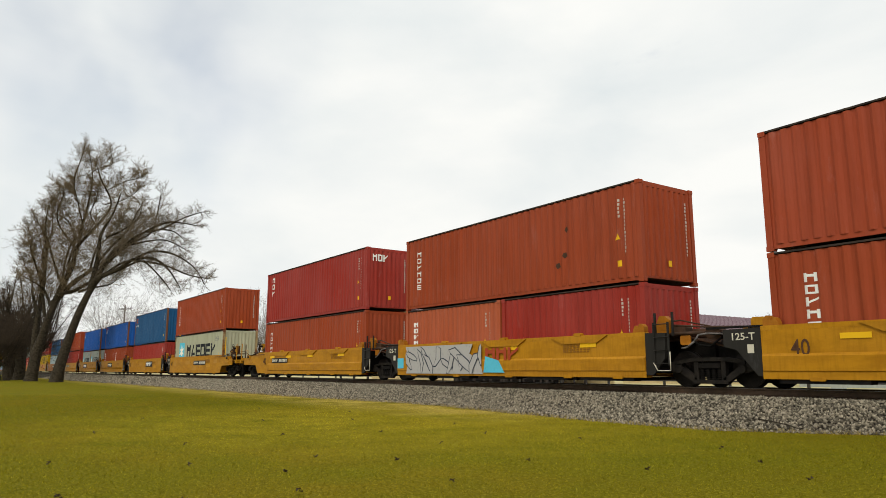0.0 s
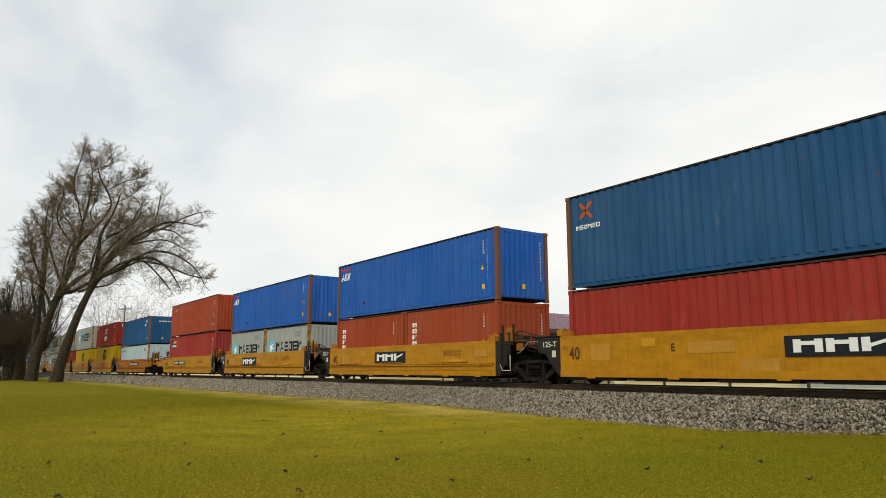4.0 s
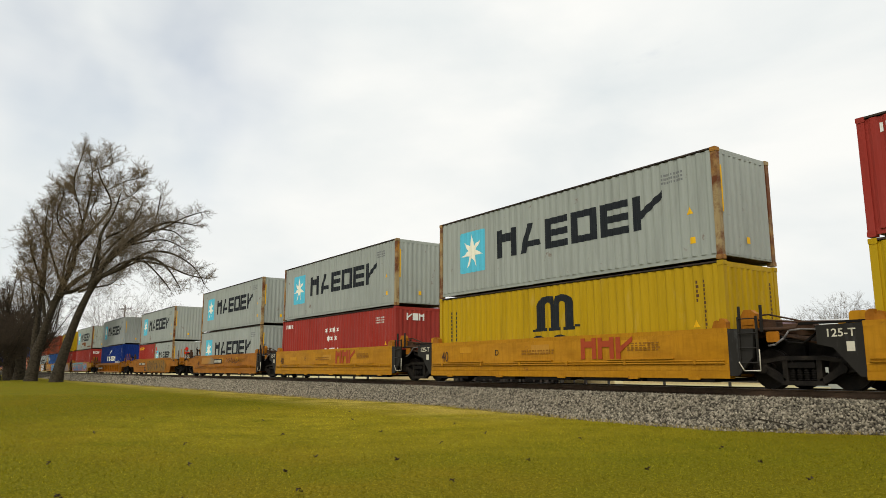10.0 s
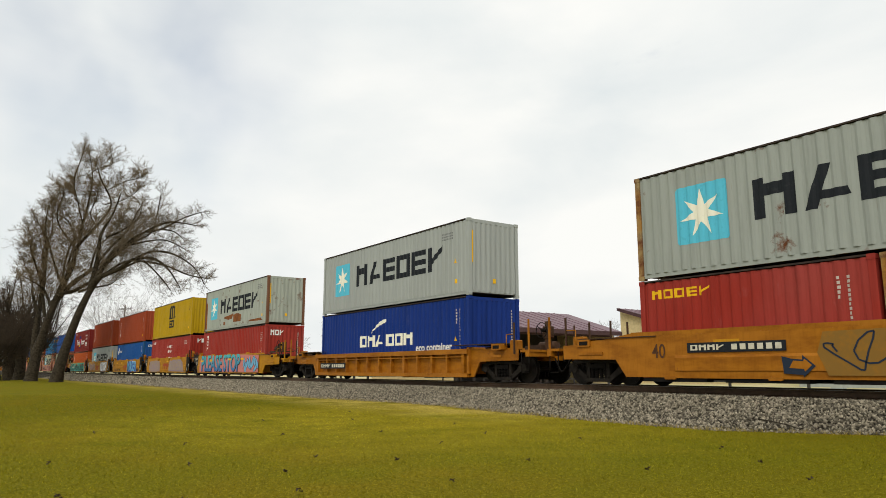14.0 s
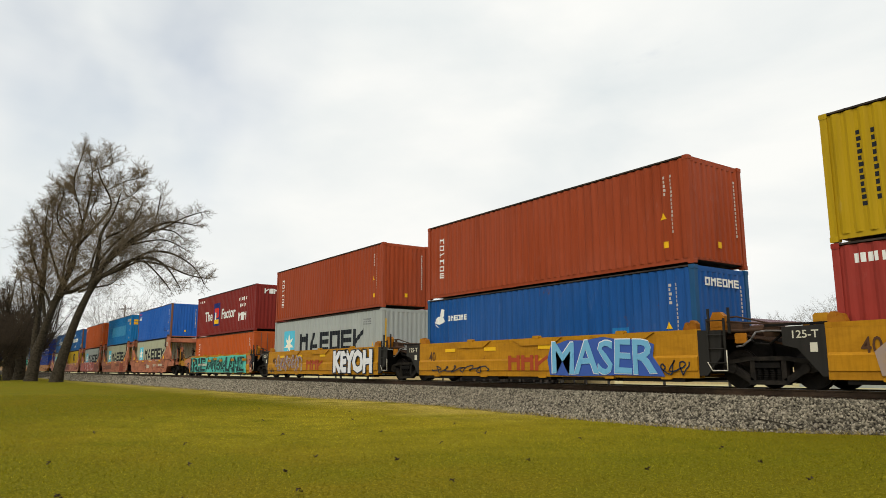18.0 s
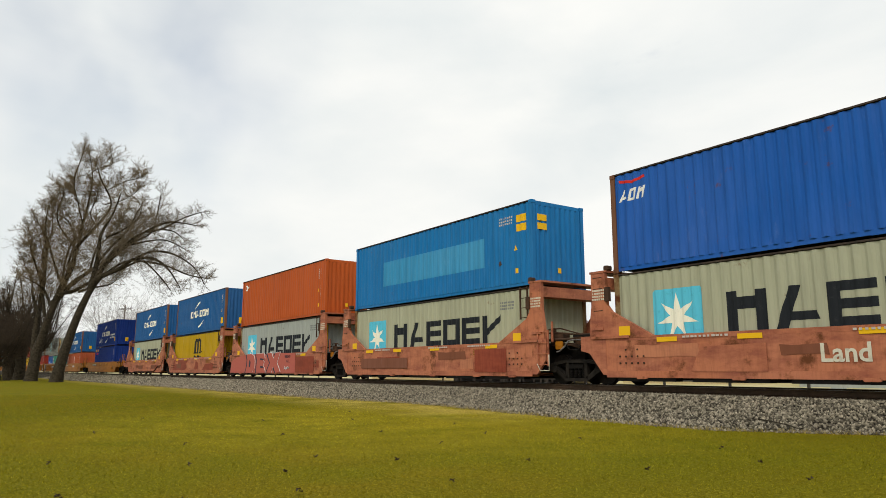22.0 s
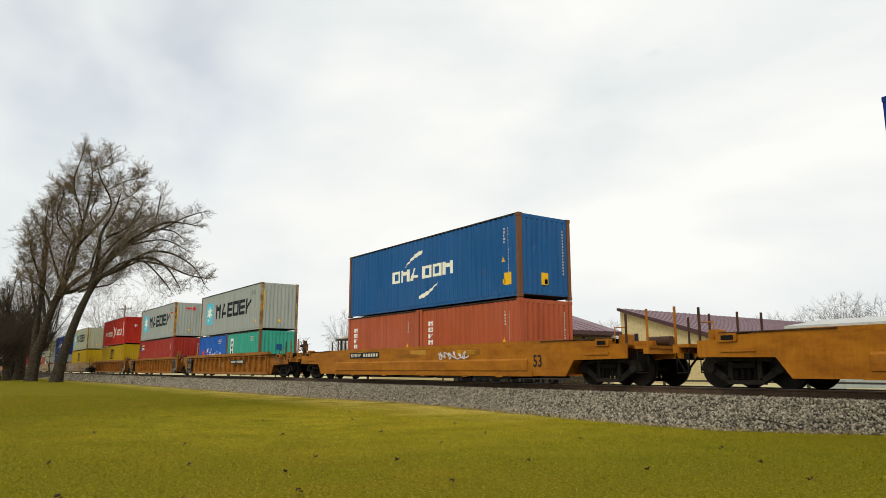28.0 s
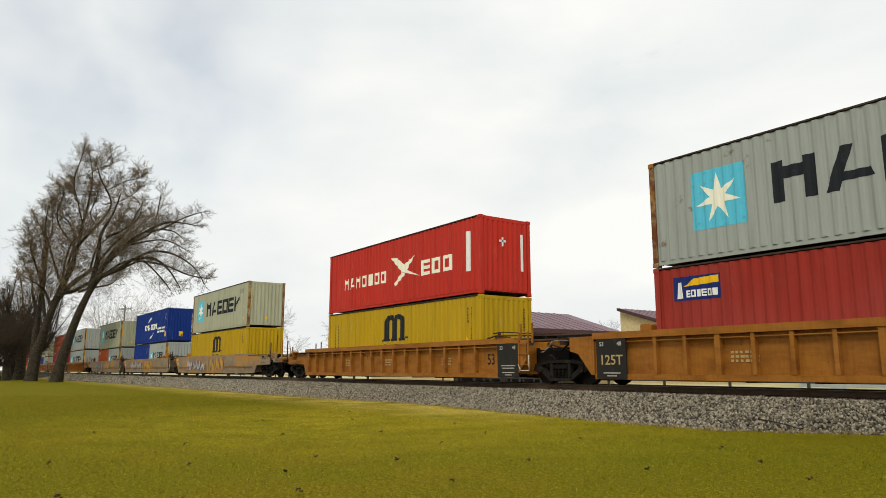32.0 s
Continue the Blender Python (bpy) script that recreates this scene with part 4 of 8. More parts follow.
def decorate(ob, livery, length, height, rng):
    full = length > 10
    if livery.startswith("star") and livery != "star_line":
        k = 1.0 if full else 0.5
        x0 = 1.30 if full else 0.62
        size = 1.52 if full else 0.80
        zc = height * 0.54 if full else 1.48
        sq = on_side(ob, "star_panel", [[(0.06, 0), (size - 0.06, 0), (size, 0.06), (size, size - 0.06), (size - 0.06, size), (0.06, size), (0, size - 0.06), (0, 0.06)]], CYAN_MARK, x0, zc - size / 2)
        st = part("star", painted(star_pieces(0, 0, size * 0.42, 7, 0.36), x0 + size / 2, zc, RIBS[ob["long"]]), STAR_MARK, sq, "", Matrix.Translation((0, -0.004, 0)))
        w, h = (7.0, 0.98) if full else (3.45, 0.52)
        word = blocks(6, w, h, WORD6, 0.16)
        on_side(ob, "name_block", word, BLACK_MARK, 3.5 if full else 1.72, zc - h * 0.46)
        small_prints(ob, length, height, GREY_MARK, rng, False)
        if livery == "star_rusty":
            for o in ([(4.3, 0.75), (5.2, 0.62), (6.0, 0.66), (6.1, 0.98), (5.2, 0.90), (4.4, 0.86)], [(6.2, 0.42), (7.7, 0.40), (7.72, 0.84), (6.9, 0.98), (6.2, 0.90)], [(4.25, 0.30), (4.6, 0.30), (4.6, 0.52), (4.25, 0.52)], [(0.2, 0.2), (0.5, 0.18), (0.42, 2.0), (0.22, 2.4)], [(9.0, 0.3), (11.5, 0.25), (11.2, 0.42), (9.3, 0.40)]):
                on_side(ob, "rust_patch", [o], RUST_PATCH, 0, 0)
        on_end(ob, "reflective_strip", [rect(0, 0.05, 0, height * 0.42)], YELLOW_MARK, 0.17, height * 0.42, length)
    elif livery == "star_line":
        on_side(ob, "name_block", blocks(10, 1.5, 0.13, ["posts", "wedge", "bars"]), BLACK_MARK, 1.15, 2.05)
        on_side(ob, "star_panel", [rect(0, 0.28, 0, 0.28)], CYAN_MARK, 0.75, 2.0)
        small_prints(ob, length, height, DIM_MARK, rng, False)
    elif livery.startswith("column"):
        h = 1.62 if height > 2.7 else 1.45
        outs = []
        for i in range(6):
            outs += moved(blocks(1, 0.30, h / 6 * 0.74, [["posts", "ring", "lean", "posts", "ring", "bars"][i]]), 0, h - (i + 1) * h / 6)
        on_side(ob, "name_block", outs, WHITE_MARK, 0.80 if full else 0.62, height * 0.83 - h)
        small_prints(ob, length, height, WORN_WHITE, rng)
    elif livery == "short_name":
        outs = []
        for i in range(3):
            outs += moved(blocks(1, 0.36, 0.30, [["posts", "ring", "lean"][i]]), 0, 0.80 - i * 0.40)
        on_side(ob, "name_block", outs, WHITE_MARK, 0.72, height * 0.53)
        on_end(ob, "name_block", blocks(3, 0.8, 0.32, ["posts", "ring", "lean"]), WHITE_MARK, 0.3, height * 0.78, length)
        small_prints(ob, length, height, WORN_WHITE, rng)
    elif livery == "square_logo":
        pl = on_side(ob, "sticker", [rect(0, 0.44, 0, 0.46)], BLUE_MARK, 1.3, height * 0.74)
        sub_paint(pl, "stripe", [[(0.08, 0.08), (0.20, 0.08), (0.36, 0.38), (0.24, 0.38)]], YELLOW_MARK)
        small_prints(ob, length, height, WORN_WHITE, rng)
    elif livery == "lighthouse":
        pl = on_side(ob, "sign_panel", [rect(0, 1.36, 0, 0.62)], BLUE_MARK, 0.62, height * 0.68)
        sub_paint(pl, "yellow_band", [[(0.30, 0.36), (1.30, 0.40), (1.30, 0.58), (0.62, 0.55)]], YELLOW_MARK)
        sub_paint(pl, "name_block", moved(blocks(6, 0.9, 0.18, ["bars", "ring", "solid"]), 0.36, 0.08), WHITE_MARK)
        sub_paint(pl, "tower_mark", [[(0.08, 0.06), (0.28, 0.06), (0.24, 0.48), (0.12, 0.48)]], WHITE_MARK)
        small_prints(ob, length, height, WORN_WHITE, rng)
    elif livery == "eagle":
        on_side(ob, "name_block", [[[(x + (z * 0.25), z) for x, z in o] for o in g] for g in blocks(3, 0.85, 0.34, ["wedge", "ring", "posts"])], WHITE_MARK, 0.32, height * 0.70)
        on_side(ob, "wing_mark", [[(0, 0.08), (0.45, 0), (0.9, 0.08), (0.9, 0.16), (0.45, 0.08), (0, 0.16)]], BRIGHT_RED, 0.34, height * 0.87)
        small_prints(ob, length, height, WORN_WHITE, rng)
    elif livery == "cross":
        on_side(ob, "cross_mark", [[(0, 0), (0.14, 0), (0.62, 0.5), (0.48, 0.5)], [(0.48, 0), (0.62, 0), (0.14, 0.5), (0, 0.5)]], flat_orange(), 0.5, height * 0.73)
        on_side(ob, "name_block", blocks(6, 0.95, 0.13, ["posts", "bars", "ring"]), WHITE_MARK, 0.4, height * 0.62)
        small_prints(ob, length, height, WORN_WHITE, rng)
    elif livery == "blue_old":
        on_side(ob, "sticker", [rect(0, 0.3, 0, 0.3)], BRIGHT_RED, 0.5, height * 0.74)
        on_side(ob, "repaired_patch", [rect(0, 1.05, 0, 0.92)], PAINTS["slate_blue"], 8.0, height * 0.22)
        on_side(ob, "label_plate", [rect(0, 0.5, 0, 0.16)], WHITE_MARK, 10.2, height * 0.66)
        small_prints(ob, length, height, WORN_WHITE, rng, False)
        on_end(ob, "owner_code", code_rows(1, 1.2, 0.10, 9, rng), WHITE_MARK, 0.8, height * 0.80, length)
    elif livery in ("seven_stars", "two_words"):
        x0 = 5.42 if livery == "seven_stars" else 9.1
        for i in range(4):
            on_side(ob, "star", star_pieces(0, 0, 0.16, 6, 0.55), WHITE_MARK, x0 + 0.15 + i * 0.40, height * 0.74)
        for i in range(3):
            on_side(ob, "star", star_pieces(0, 0, 0.16, 6, 0.55), WHITE_MARK, x0 + 0.36 + i * 0.38, height * 0.60)
        on_side(ob, "name_block", blocks(3, 1.45, 0.52, ["lean", "solid", "posts"], 0.12), WHITE_MARK, x0 + 0.02, height * 0.26)
        on_end(ob, "name_block", blocks(3, 0.9, 0.30, ["lean", "solid", "posts"], 0.12), WHITE_MARK, 0.55, height * 0.80, length)
        if livery == "seven_stars":
            on_side(ob, "owner_code", code_rows(1, 0.95, 0.2, 7, rng), WHITE_MARK, 0.45, height * 0.84)
            small_prints(ob, length, height, WORN_WHITE, rng, False)
        else:
            for text, x, size in (("The", 2.85, 0.95), ("Factor", 7.1, 0.95)):
                part("slogan", letters(text, size, WHITE_MARK, squeeze=1.15), None, ob, "", Matrix.Translation((x, FACE - 0.003, height * 0.47)))
            pl = on_side(ob, "slogan_sign", [rect(0, 1.25, 0, 1.6)], BLUE_MARK, 3.98, height * 0.22)
            sub_paint(pl, "sign_block", [rect(0.1, 1.1, 0.95, 1.25), [(0.55, 0.55), (0.95, 0.55), (1.1, 0.95), (0.7, 0.95)]], BRIGHT_RED)
            sub_paint(pl, "sign_block", [rect(0.1, 1.1, 0.15, 0.45)], YELLOW_MARK)
            sub_paint(pl, "sign_block", [rect(0.15, 0.5, 0.45, 0.95)], WHITE_MARK)
            on_side(ob, "web_address", code_rows(1, 1.1, 0.14, 6, rng), WHITE_MARK, 0.55, height * 0.86)
    elif livery.startswith("arch"):
        zc = height * (0.49 if livery == "arch" else 0.53)
        outs = []
        for k in range(3):
            outs.append(rect(k * 0.62, k * 0.62 + 0.36, 0, 0.82))
            outs += [rect(k * 0.62 - 0.07, k * 0.62, 0, 0.10), rect(k * 0.62 + 0.36, k * 0.62 + 0.43, 0, 0.10)]
        for k in range(2):
            for i in range(6):
                a0, a1 = math.pi * i / 6, math.pi * (i + 1) / 6
                cx, r0 = 0.49 + k * 0.62, 0.13
                rs = []
                for a in (a0, a1):
                    inside = math.cos(a) > 0 if k == 0 else math.cos(a) < 0
                    rs.append(min(0.49, 0.308 / max(0.01, abs(math.cos(a)))) if inside else 0.49)
                outs.append([(cx + r0 * math.cos(a0), 0.82 + r0 * 0.6 * math.sin(a0)), (cx + rs[0] * math.cos(a0), 0.82 + rs[0] * 0.6 * math.sin(a0)), (cx + rs[1] * math.cos(a1), 0.82 + rs[1] * 0.6 * math.sin(a1)), (cx + r0 * math.cos(a1), 0.82 + r0 * 0.6 * math.sin(a1))])
        outs += [rect(-0.22, -0.07, 0.0, 0.07), rect(1.67, 1.85, 0.08, 0.15)]
        on_side(ob, "arch_mark", outs, BLACK_MARK, 5.45, zc)
        if livery == "arch":
            w = []
            for i in range(12):
                a = 2 * math.pi * i / 6
                x = -0.2 + i * 0.16
                w.append([(x, -0.16 + 0.06 * math.sin(a)), (x + 0.16, -0.16 + 0.06 * math.sin(a + 1.05)), (x + 0.16, -0.02 + 0.06 * math.sin(a + 1.05)), (x, -0.02 + 0.06 * math.sin(a))])
            on_side(ob, "wave_mark", w, BLACK_MARK, 5.45, zc - 0.16)
        else:
            on_side(ob, "name_block", blocks(2, 1.42, 0.62, ["bars", "ring"], 0.15), BLACK_MARK, 5.5, zc - 0.74)
        on_side(ob, "company_name", vertical_code(1.7, 12, 0.11, rng), BLACK_MARK, 0.72, height * 0.24)
        on_side(ob, "company_name", vertical_code(1.6, 10, 0.11, rng), BLACK_MARK, 1.02, height * 0.27)
        small_prints(ob, length, height, DIM_MARK, rng)
    elif livery.startswith("swoosh"):
        w, x0 = (4.4, 3.95)
        word = blocks(3, w * 0.47, 0.50, ["ring", "posts", "wedge"], 0.12) + moved(blocks(3, w * 0.47, 0.50, ["ring", "ring", "posts"], 0.12), w * 0.53, 0)
        on_side(ob, "name_block", word, STAR_MARK, x0, height * 0.42)
        swooshes(ob, x0, height)
        if livery == "swoosh_new":
            if length != FT40 or len(SLOGANS) != 0:
                on_side(ob, "slogan", code_rows(2, 2.6, 0.17, 9, rng), WHITE_MARK, 8.7, height * 0.30)
            SLOGANS.append(1)
        small_prints(ob, length, height, WORN_WHITE, rng)
        on_side(ob, "reflective_label", [rect(0, 0.34, 0, 0.42)], YELLOW_MARK, length - 0.80, height * 0.16)
        on_end(ob, "reflective_label", [rect(0, 0.32, 0, 0.42)], YELLOW_MARK, 1.0, height * 0.16, length)
    elif livery == "plain_name":
        on_side(ob, "name_block", blocks(5, 1.5, 0.28, ["bars", "ring", "wedge", "ring", "ring"]), YELLOW_MARK, 0.62, height * 0.82)
        on_side(ob, "name_block", [rect(0.0, 0.25, 0, 0.1), rect(0.4, 0.95, -0.02, 0.12), rect(1.05, 1.5, 0, 0.1)], BRIGHT_RED, 0.62, height * 0.72)
        small_prints(ob, length, height, WORN_WHITE, rng)
    elif livery == "horse":
        on_side(ob, "horse_mark", [[(0.0, 0.1), (0.35, 0.0), (0.75, 0.12), (0.55, 0.3), (0.25, 0.32)], [(0.4, 0.3), (0.6, 0.3), (0.72, 0.55), (0.5, 0.6)], [(0.02, 0.1), (0.1, 0.0), (0.3, -0.12), (0.2, -0.02)]], WHITE_MARK, 0.45, height * 0.66)
        on_side(ob, "name_block", blocks(6, 1.2, 0.2, ["ring", "posts", "bars"]), WHITE_MARK, 1.35, height * 0.70)
        on_end(ob, "name_block", blocks(6, 1.5, 0.22, ["ring", "posts", "bars"]), WHITE_MARK, 0.45, height * 0.82, length)
        on_side(ob, "repaired_patch", [rect(0, 0.6, 0, 0.8)], PAINTS["sky_blue"], 9.4, height * 0.2)
        small_prints(ob, length, height, WORN_WHITE, rng)
    elif livery == "panel":
        on_side(ob, "painted_over_panel", [rect(0, 7.15, 0, 1.06)], PAINTS["white_blue"], 2.5, 0.88)
        on_side(ob, "reflective_label", [rect(0, 0.5, 0, 0.25), rect(0, 0.5, 0.32, 0.57)], YELLOW_MARK, length - 0.8, height * 0.66)
        on_end(ob, "reflective_label", [rect(0, 0.42, 0, 0.22), rect(0, 0.42, 0.3, 0.52)], YELLOW_MARK, 0.25, height * 0.66, length)
        small_prints(ob, length, height, WORN_WHITE, rng, False)
    elif livery == "bird":
        on_side(ob, "name_block", blocks(7, 3.9, 0.52, ["posts", "wedge", "posts", "ring", "solid", "ring", "ring"], 0.3), STAR_MARK, 1.6, height * 0.36)
        on_side(ob, "name_block", blocks(3, 2.1, 0.62, ["bars", "ring", "ring"], 0.25), STAR_MARK, 8.3, height * 0.36)
        on_side(ob, "bird_mark", [[(0.9, 0.55), (0.0, 1.25), (0.5, 1.2), (1.1, 0.85)], [(0.9, 0.55), (1.1, 0.85), (1.9, 1.15), (1.3, 0.6)], [(0.9, 0.55), (1.3, 0.6), (2.3, 0.25), (1.5, 0.42)], [(0.9, 0.55), (1.2, 0.45), (0.4, 0.0), (0.3, 0.1)]], STAR_MARK, 5.9, height * 0.28)
        on_side(ob, "label_plate", [rect(0, 0.28, 0, 1.5)], WHITE_MARK, length - 0.9, height * 0.3)
        on_end(ob, "label_plate", [rect(0, 0.12, 0, 1.4)], WHITE_MARK, WIDE - 0.5, height * 0.32, length)
        on_end(ob, "cross_mark", [rect(0.12, 0.2, 0, 0.34), rect(0, 0.32, 0.16, 0.24)], WHITE_MARK, 0.9, height * 0.62, length)
    elif livery == "script_blue":
        outs = []
        x = 0.0
        for k, w, h in ((0, 0.5, 0.55), (1, 0.35, 0.28), (2, 0.2, 0.5), (3, 0.5, 0.26), (4, 0.35, 0.28), (5, 0.3, 0.3), (6, 0.2, 0.4), (7, 0.45, 0.26)):
            outs.append([(x, 0), (x + w * 0.3, 0.0), (x + w * 0.8, h), (x + w * 0.6, h)])
            outs.append([(x + w * 0.2, 0.0), (x + w, 0.06), (x + w, 0.12), (x + w * 0.2, 0.07)])
            x += w + 0.06
        on_side(ob, "script_mark", outs, WHITE_MARK, 1.75, 1.2)
        on_side(ob, "flag_mark", [rect(0, 0.3, 0, 0.3), rect(0.3, 0.6, 0.1, 0.4)], BRIGHT_RED, 0.85, 1.2)
        small_prints(ob, length, height, WORN_WHITE, rng, False)
    elif livery == "green":
        pl = on_side(ob, "sign_panel", [rect(0, 0.46, 0, 1.75)], WHITE_MARK, 0.85, 0.5)
        sub_paint(pl, "name_block", [rect(0.1, 0.36, 0.12 + i * 0.31, 0.34 + i * 0.31) for i in range(5)], BLACK_MARK)
        small_prints(ob, length, height, WORN_WHITE, rng, False)
        on_end(ob, "repaired_patch", [rect(0, 0.35, 0, 0.35)], PAINTS["navy"], 1.1, height * 0.55, length)
    elif livery == "short_brand":
        on_side(ob, "name_block", blocks(5, 1.75, 0.24, ["posts", "ring", "ring", "bars", "lean"]), YELLOW_MARK, 0.40, height * 0.80)
        small_prints(ob, length, height, WORN_WHITE, rng, True, False)
    else:
        small_prints(ob, length, height, WORN_WHITE, rng)
        if livery == "plain_orange":
            on_side(ob, "name_block", blocks(2, 0.7, 0.34, ["ring", "lean"]), WHITE_MARK, 0.45, height * 0.78)


def flat_orange():
    return PAINTS["orange"]


PAINTS["white_blue"] = paint("pale_blue_panel_paint", (0.045, 0.285, 0.52), 0.15, 0.25)

# ---- well cars ----
SIDE = 1.47                # half the width of a well car


def truck_meshes():
    out = {}
    for name, wide in (("side_frame", 1.0),):
        s = Shape()
        y0, y1 = -0.07, 0.07
        s.prism([(-1.18, 0.42), (-0.98, 0.36), (-0.80, 0.44), (-0.80, 0.62), (-1.12, 0.64)], y0, y1)
        s.prism([(0.80, 0.44), (0.98, 0.36), (1.18, 0.42), (1.12, 0.64), (0.80, 0.62)], y0, y1)
        s.prism([(-0.98, 0.57), (-0.42, 0.65), (0.42, 0.65), (0.98, 0.57), (0.98, 0.66), (0.44, 0.745), (-0.44, 0.745), (-0.98, 0.66)], y0 - 0.02, y1)
        s.prism([(-0.92, 0.40), (-0.46, 0.12), (-0.36, 0.22), (-0.80, 0.52)], y0, y1)
        s.prism([(0.46, 0.12), (0.92, 0.40), (0.80, 0.52), (0.36, 0.22)], y0, y1)
        s.prism([(-0.48, 0.10), (0.48, 0.10), (0.44, 0.20), (-0.44, 0.20)], y0 - 0.02, y1)
        s.box(-0.44, -0.32, y0, y1, 0.2, 0.68).box(0.32, 0.44, y0, y1, 0.2, 0.68)
        s.tube((-0.89, y0 - 0.05, 0.46), (-0.89, y1, 0.46), 0.105, n=10)
        s.tube((0.89, y0 - 0.05, 0.46), (0.89, y1, 0.46), 0.105, n=10)
        out[name] = s.mesh(name, TRUCK)
    s = Shape()
    for x in (-0.24, -0.08, 0.08, 0.24):
        for i in range(5):
            s.tube((x, 0, 0.215 + i * 0.05), (x, 0, 0.24 + i * 0.05), 0.072, n=8)
        s.tube((x, 0, 0.2), (x, 0, 0.48), 0.05, n=8)
    s.box(-0.30, 0.30, -0.09, 0.09, 0.48, 0.60)
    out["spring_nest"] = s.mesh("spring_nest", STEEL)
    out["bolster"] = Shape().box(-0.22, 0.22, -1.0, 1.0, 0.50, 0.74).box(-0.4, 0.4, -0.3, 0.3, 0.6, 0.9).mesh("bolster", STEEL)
    s = Shape()
    for side in (-1, 1):
        r = [(0.457, 0.0), (0.457, 0.085), (0.485, 0.10), (0.485, 0.13)]
        y = side * 0.79
        d = -side
        s.tube((0, y, 0), (0, y + d * 0.095, 0), 0.452, 0.457, 28)
        s.tube((0, y + d * 0.095, 0), (0, y + d * 0.125, 0), 0.484, 0.484, 28)
        s.tube((0, y - d * 0.012, 0), (0, y, 0), 0.40, 0.40, 28)
        s.tube((0, y - d * 0.03, 0), (0, y, 0), 0.13, 0.17, 12)
        for i in range(3):
            a = 2 * math.pi * i / 3
            s.box(0.26 * math.cos(a) - 0.03, 0.26 * math.cos(a) + 0.03, y - d * 0.016, y, 0.26 * math.sin(a) - 0.03, 0.26 * math.sin(a) + 0.03)
    s.tube((0, -1.0, 0), (0, 1.0, 0), 0.075, n=8)
    out["wheelset"] = s.mesh("wheelset", WHEEL)
    out["brake_beam"] = Shape().box(-0.47, -0.40, -0.72, 0.72, 0.30, 0.40).box(-0.40, 0.0, -0.05, 0.05, 0.32, 0.38).mesh("brake_beam", STEEL)
    return out


TRUCKS = truck_meshes()


def truck(car, x):
    """A two-axle truck under a car; its frame, springs and wheelsets are its pieces."""
    t = part("truck", TRUCKS["bolster"], None, car, "dusty black steel truck", Matrix.Translation((x, 0, 0)))
    for y in (-1.03, 1.03):
        m = Matrix.Translation((0, y, 0)) if y < 0 else Matrix.Translation((0, y, 0)) @ Matrix.Rotation(math.pi, 4, "Z")
        part("side_frame", TRUCKS["side_frame"], None, t, "", m)
        part("spring_nest", TRUCKS["spring_nest"], None, t, "", Matrix.Translation((0, y, 0)))
    part("brake_beam", TRUCKS["brake_beam"], None, t)
    for k, dx in enumerate((-0.89, 0.89)):
        w = part("wheelset", TRUCKS["wheelset"], None, t, "", Matrix.Translation((dx, 0, 0.457)))
        WHEELSETS.append((w, k, dx))
    return t


def stuff_part(*args):
    p = part(*args)
    p["kind"] = "stuff"
    return p


def ladder(car, x, y, z0, z1, mat, wide=0.45):
    for k in (0, wide):
        part("ladder_rail", Shape().box(x + k, x + k + 0.05, y - 0.02, y + 0.02, z0, z1), mat, car)
    n = int((z1 - z0) / 0.32)
    for i in range(n + 1):
        z = z0 + 0.05 + i * (z1 - z0 - 0.1) / max(1, n)
        part("rung", Shape().tube((x + 0.03, y - 0.03, z), (x + wide + 0.03, y - 0.03, z), 0.014, n=5), mat, car)


def brake_wheel(car, x, y, z, mat):
    s = Shape()
    n = 14
    for i in range(n):
        a, b = 2 * math.pi * i / n, 2 * math.pi * (i + 1) / n
        s.tube((x + 0.25 * math.cos(a), y, z + 0.25 * math.sin(a)), (x + 0.25 * math.cos(b), y, z + 0.25 * math.sin(b)), 0.014, n=5)
    for i in range(3):
        a = 2 * math.pi * i / 3 + 0.4
        s.tube((x, y, z), (x + 0.27 * math.cos(a), y, z + 0.27 * math.sin(a)), 0.014, n=5)
    s.tube((x, y, z), (x, y + 0.22, z), 0.05, n=8)
    w = part("brake_wheel", s, STEEL, car, "black spoked hand brake wheel")
    part("brake_housing", Shape().box(x - 0.16, x + 0.16, y + 0.2, y + 0.4, z - 0.25, z + 0.14, 0.03).box(x - 0.05, x + 0.05, y + 0.25, y + 0.35, z - 0.35, z - 0.25), mat, car)


def mirror_end(x, L, right):
    return L + x if right else -x


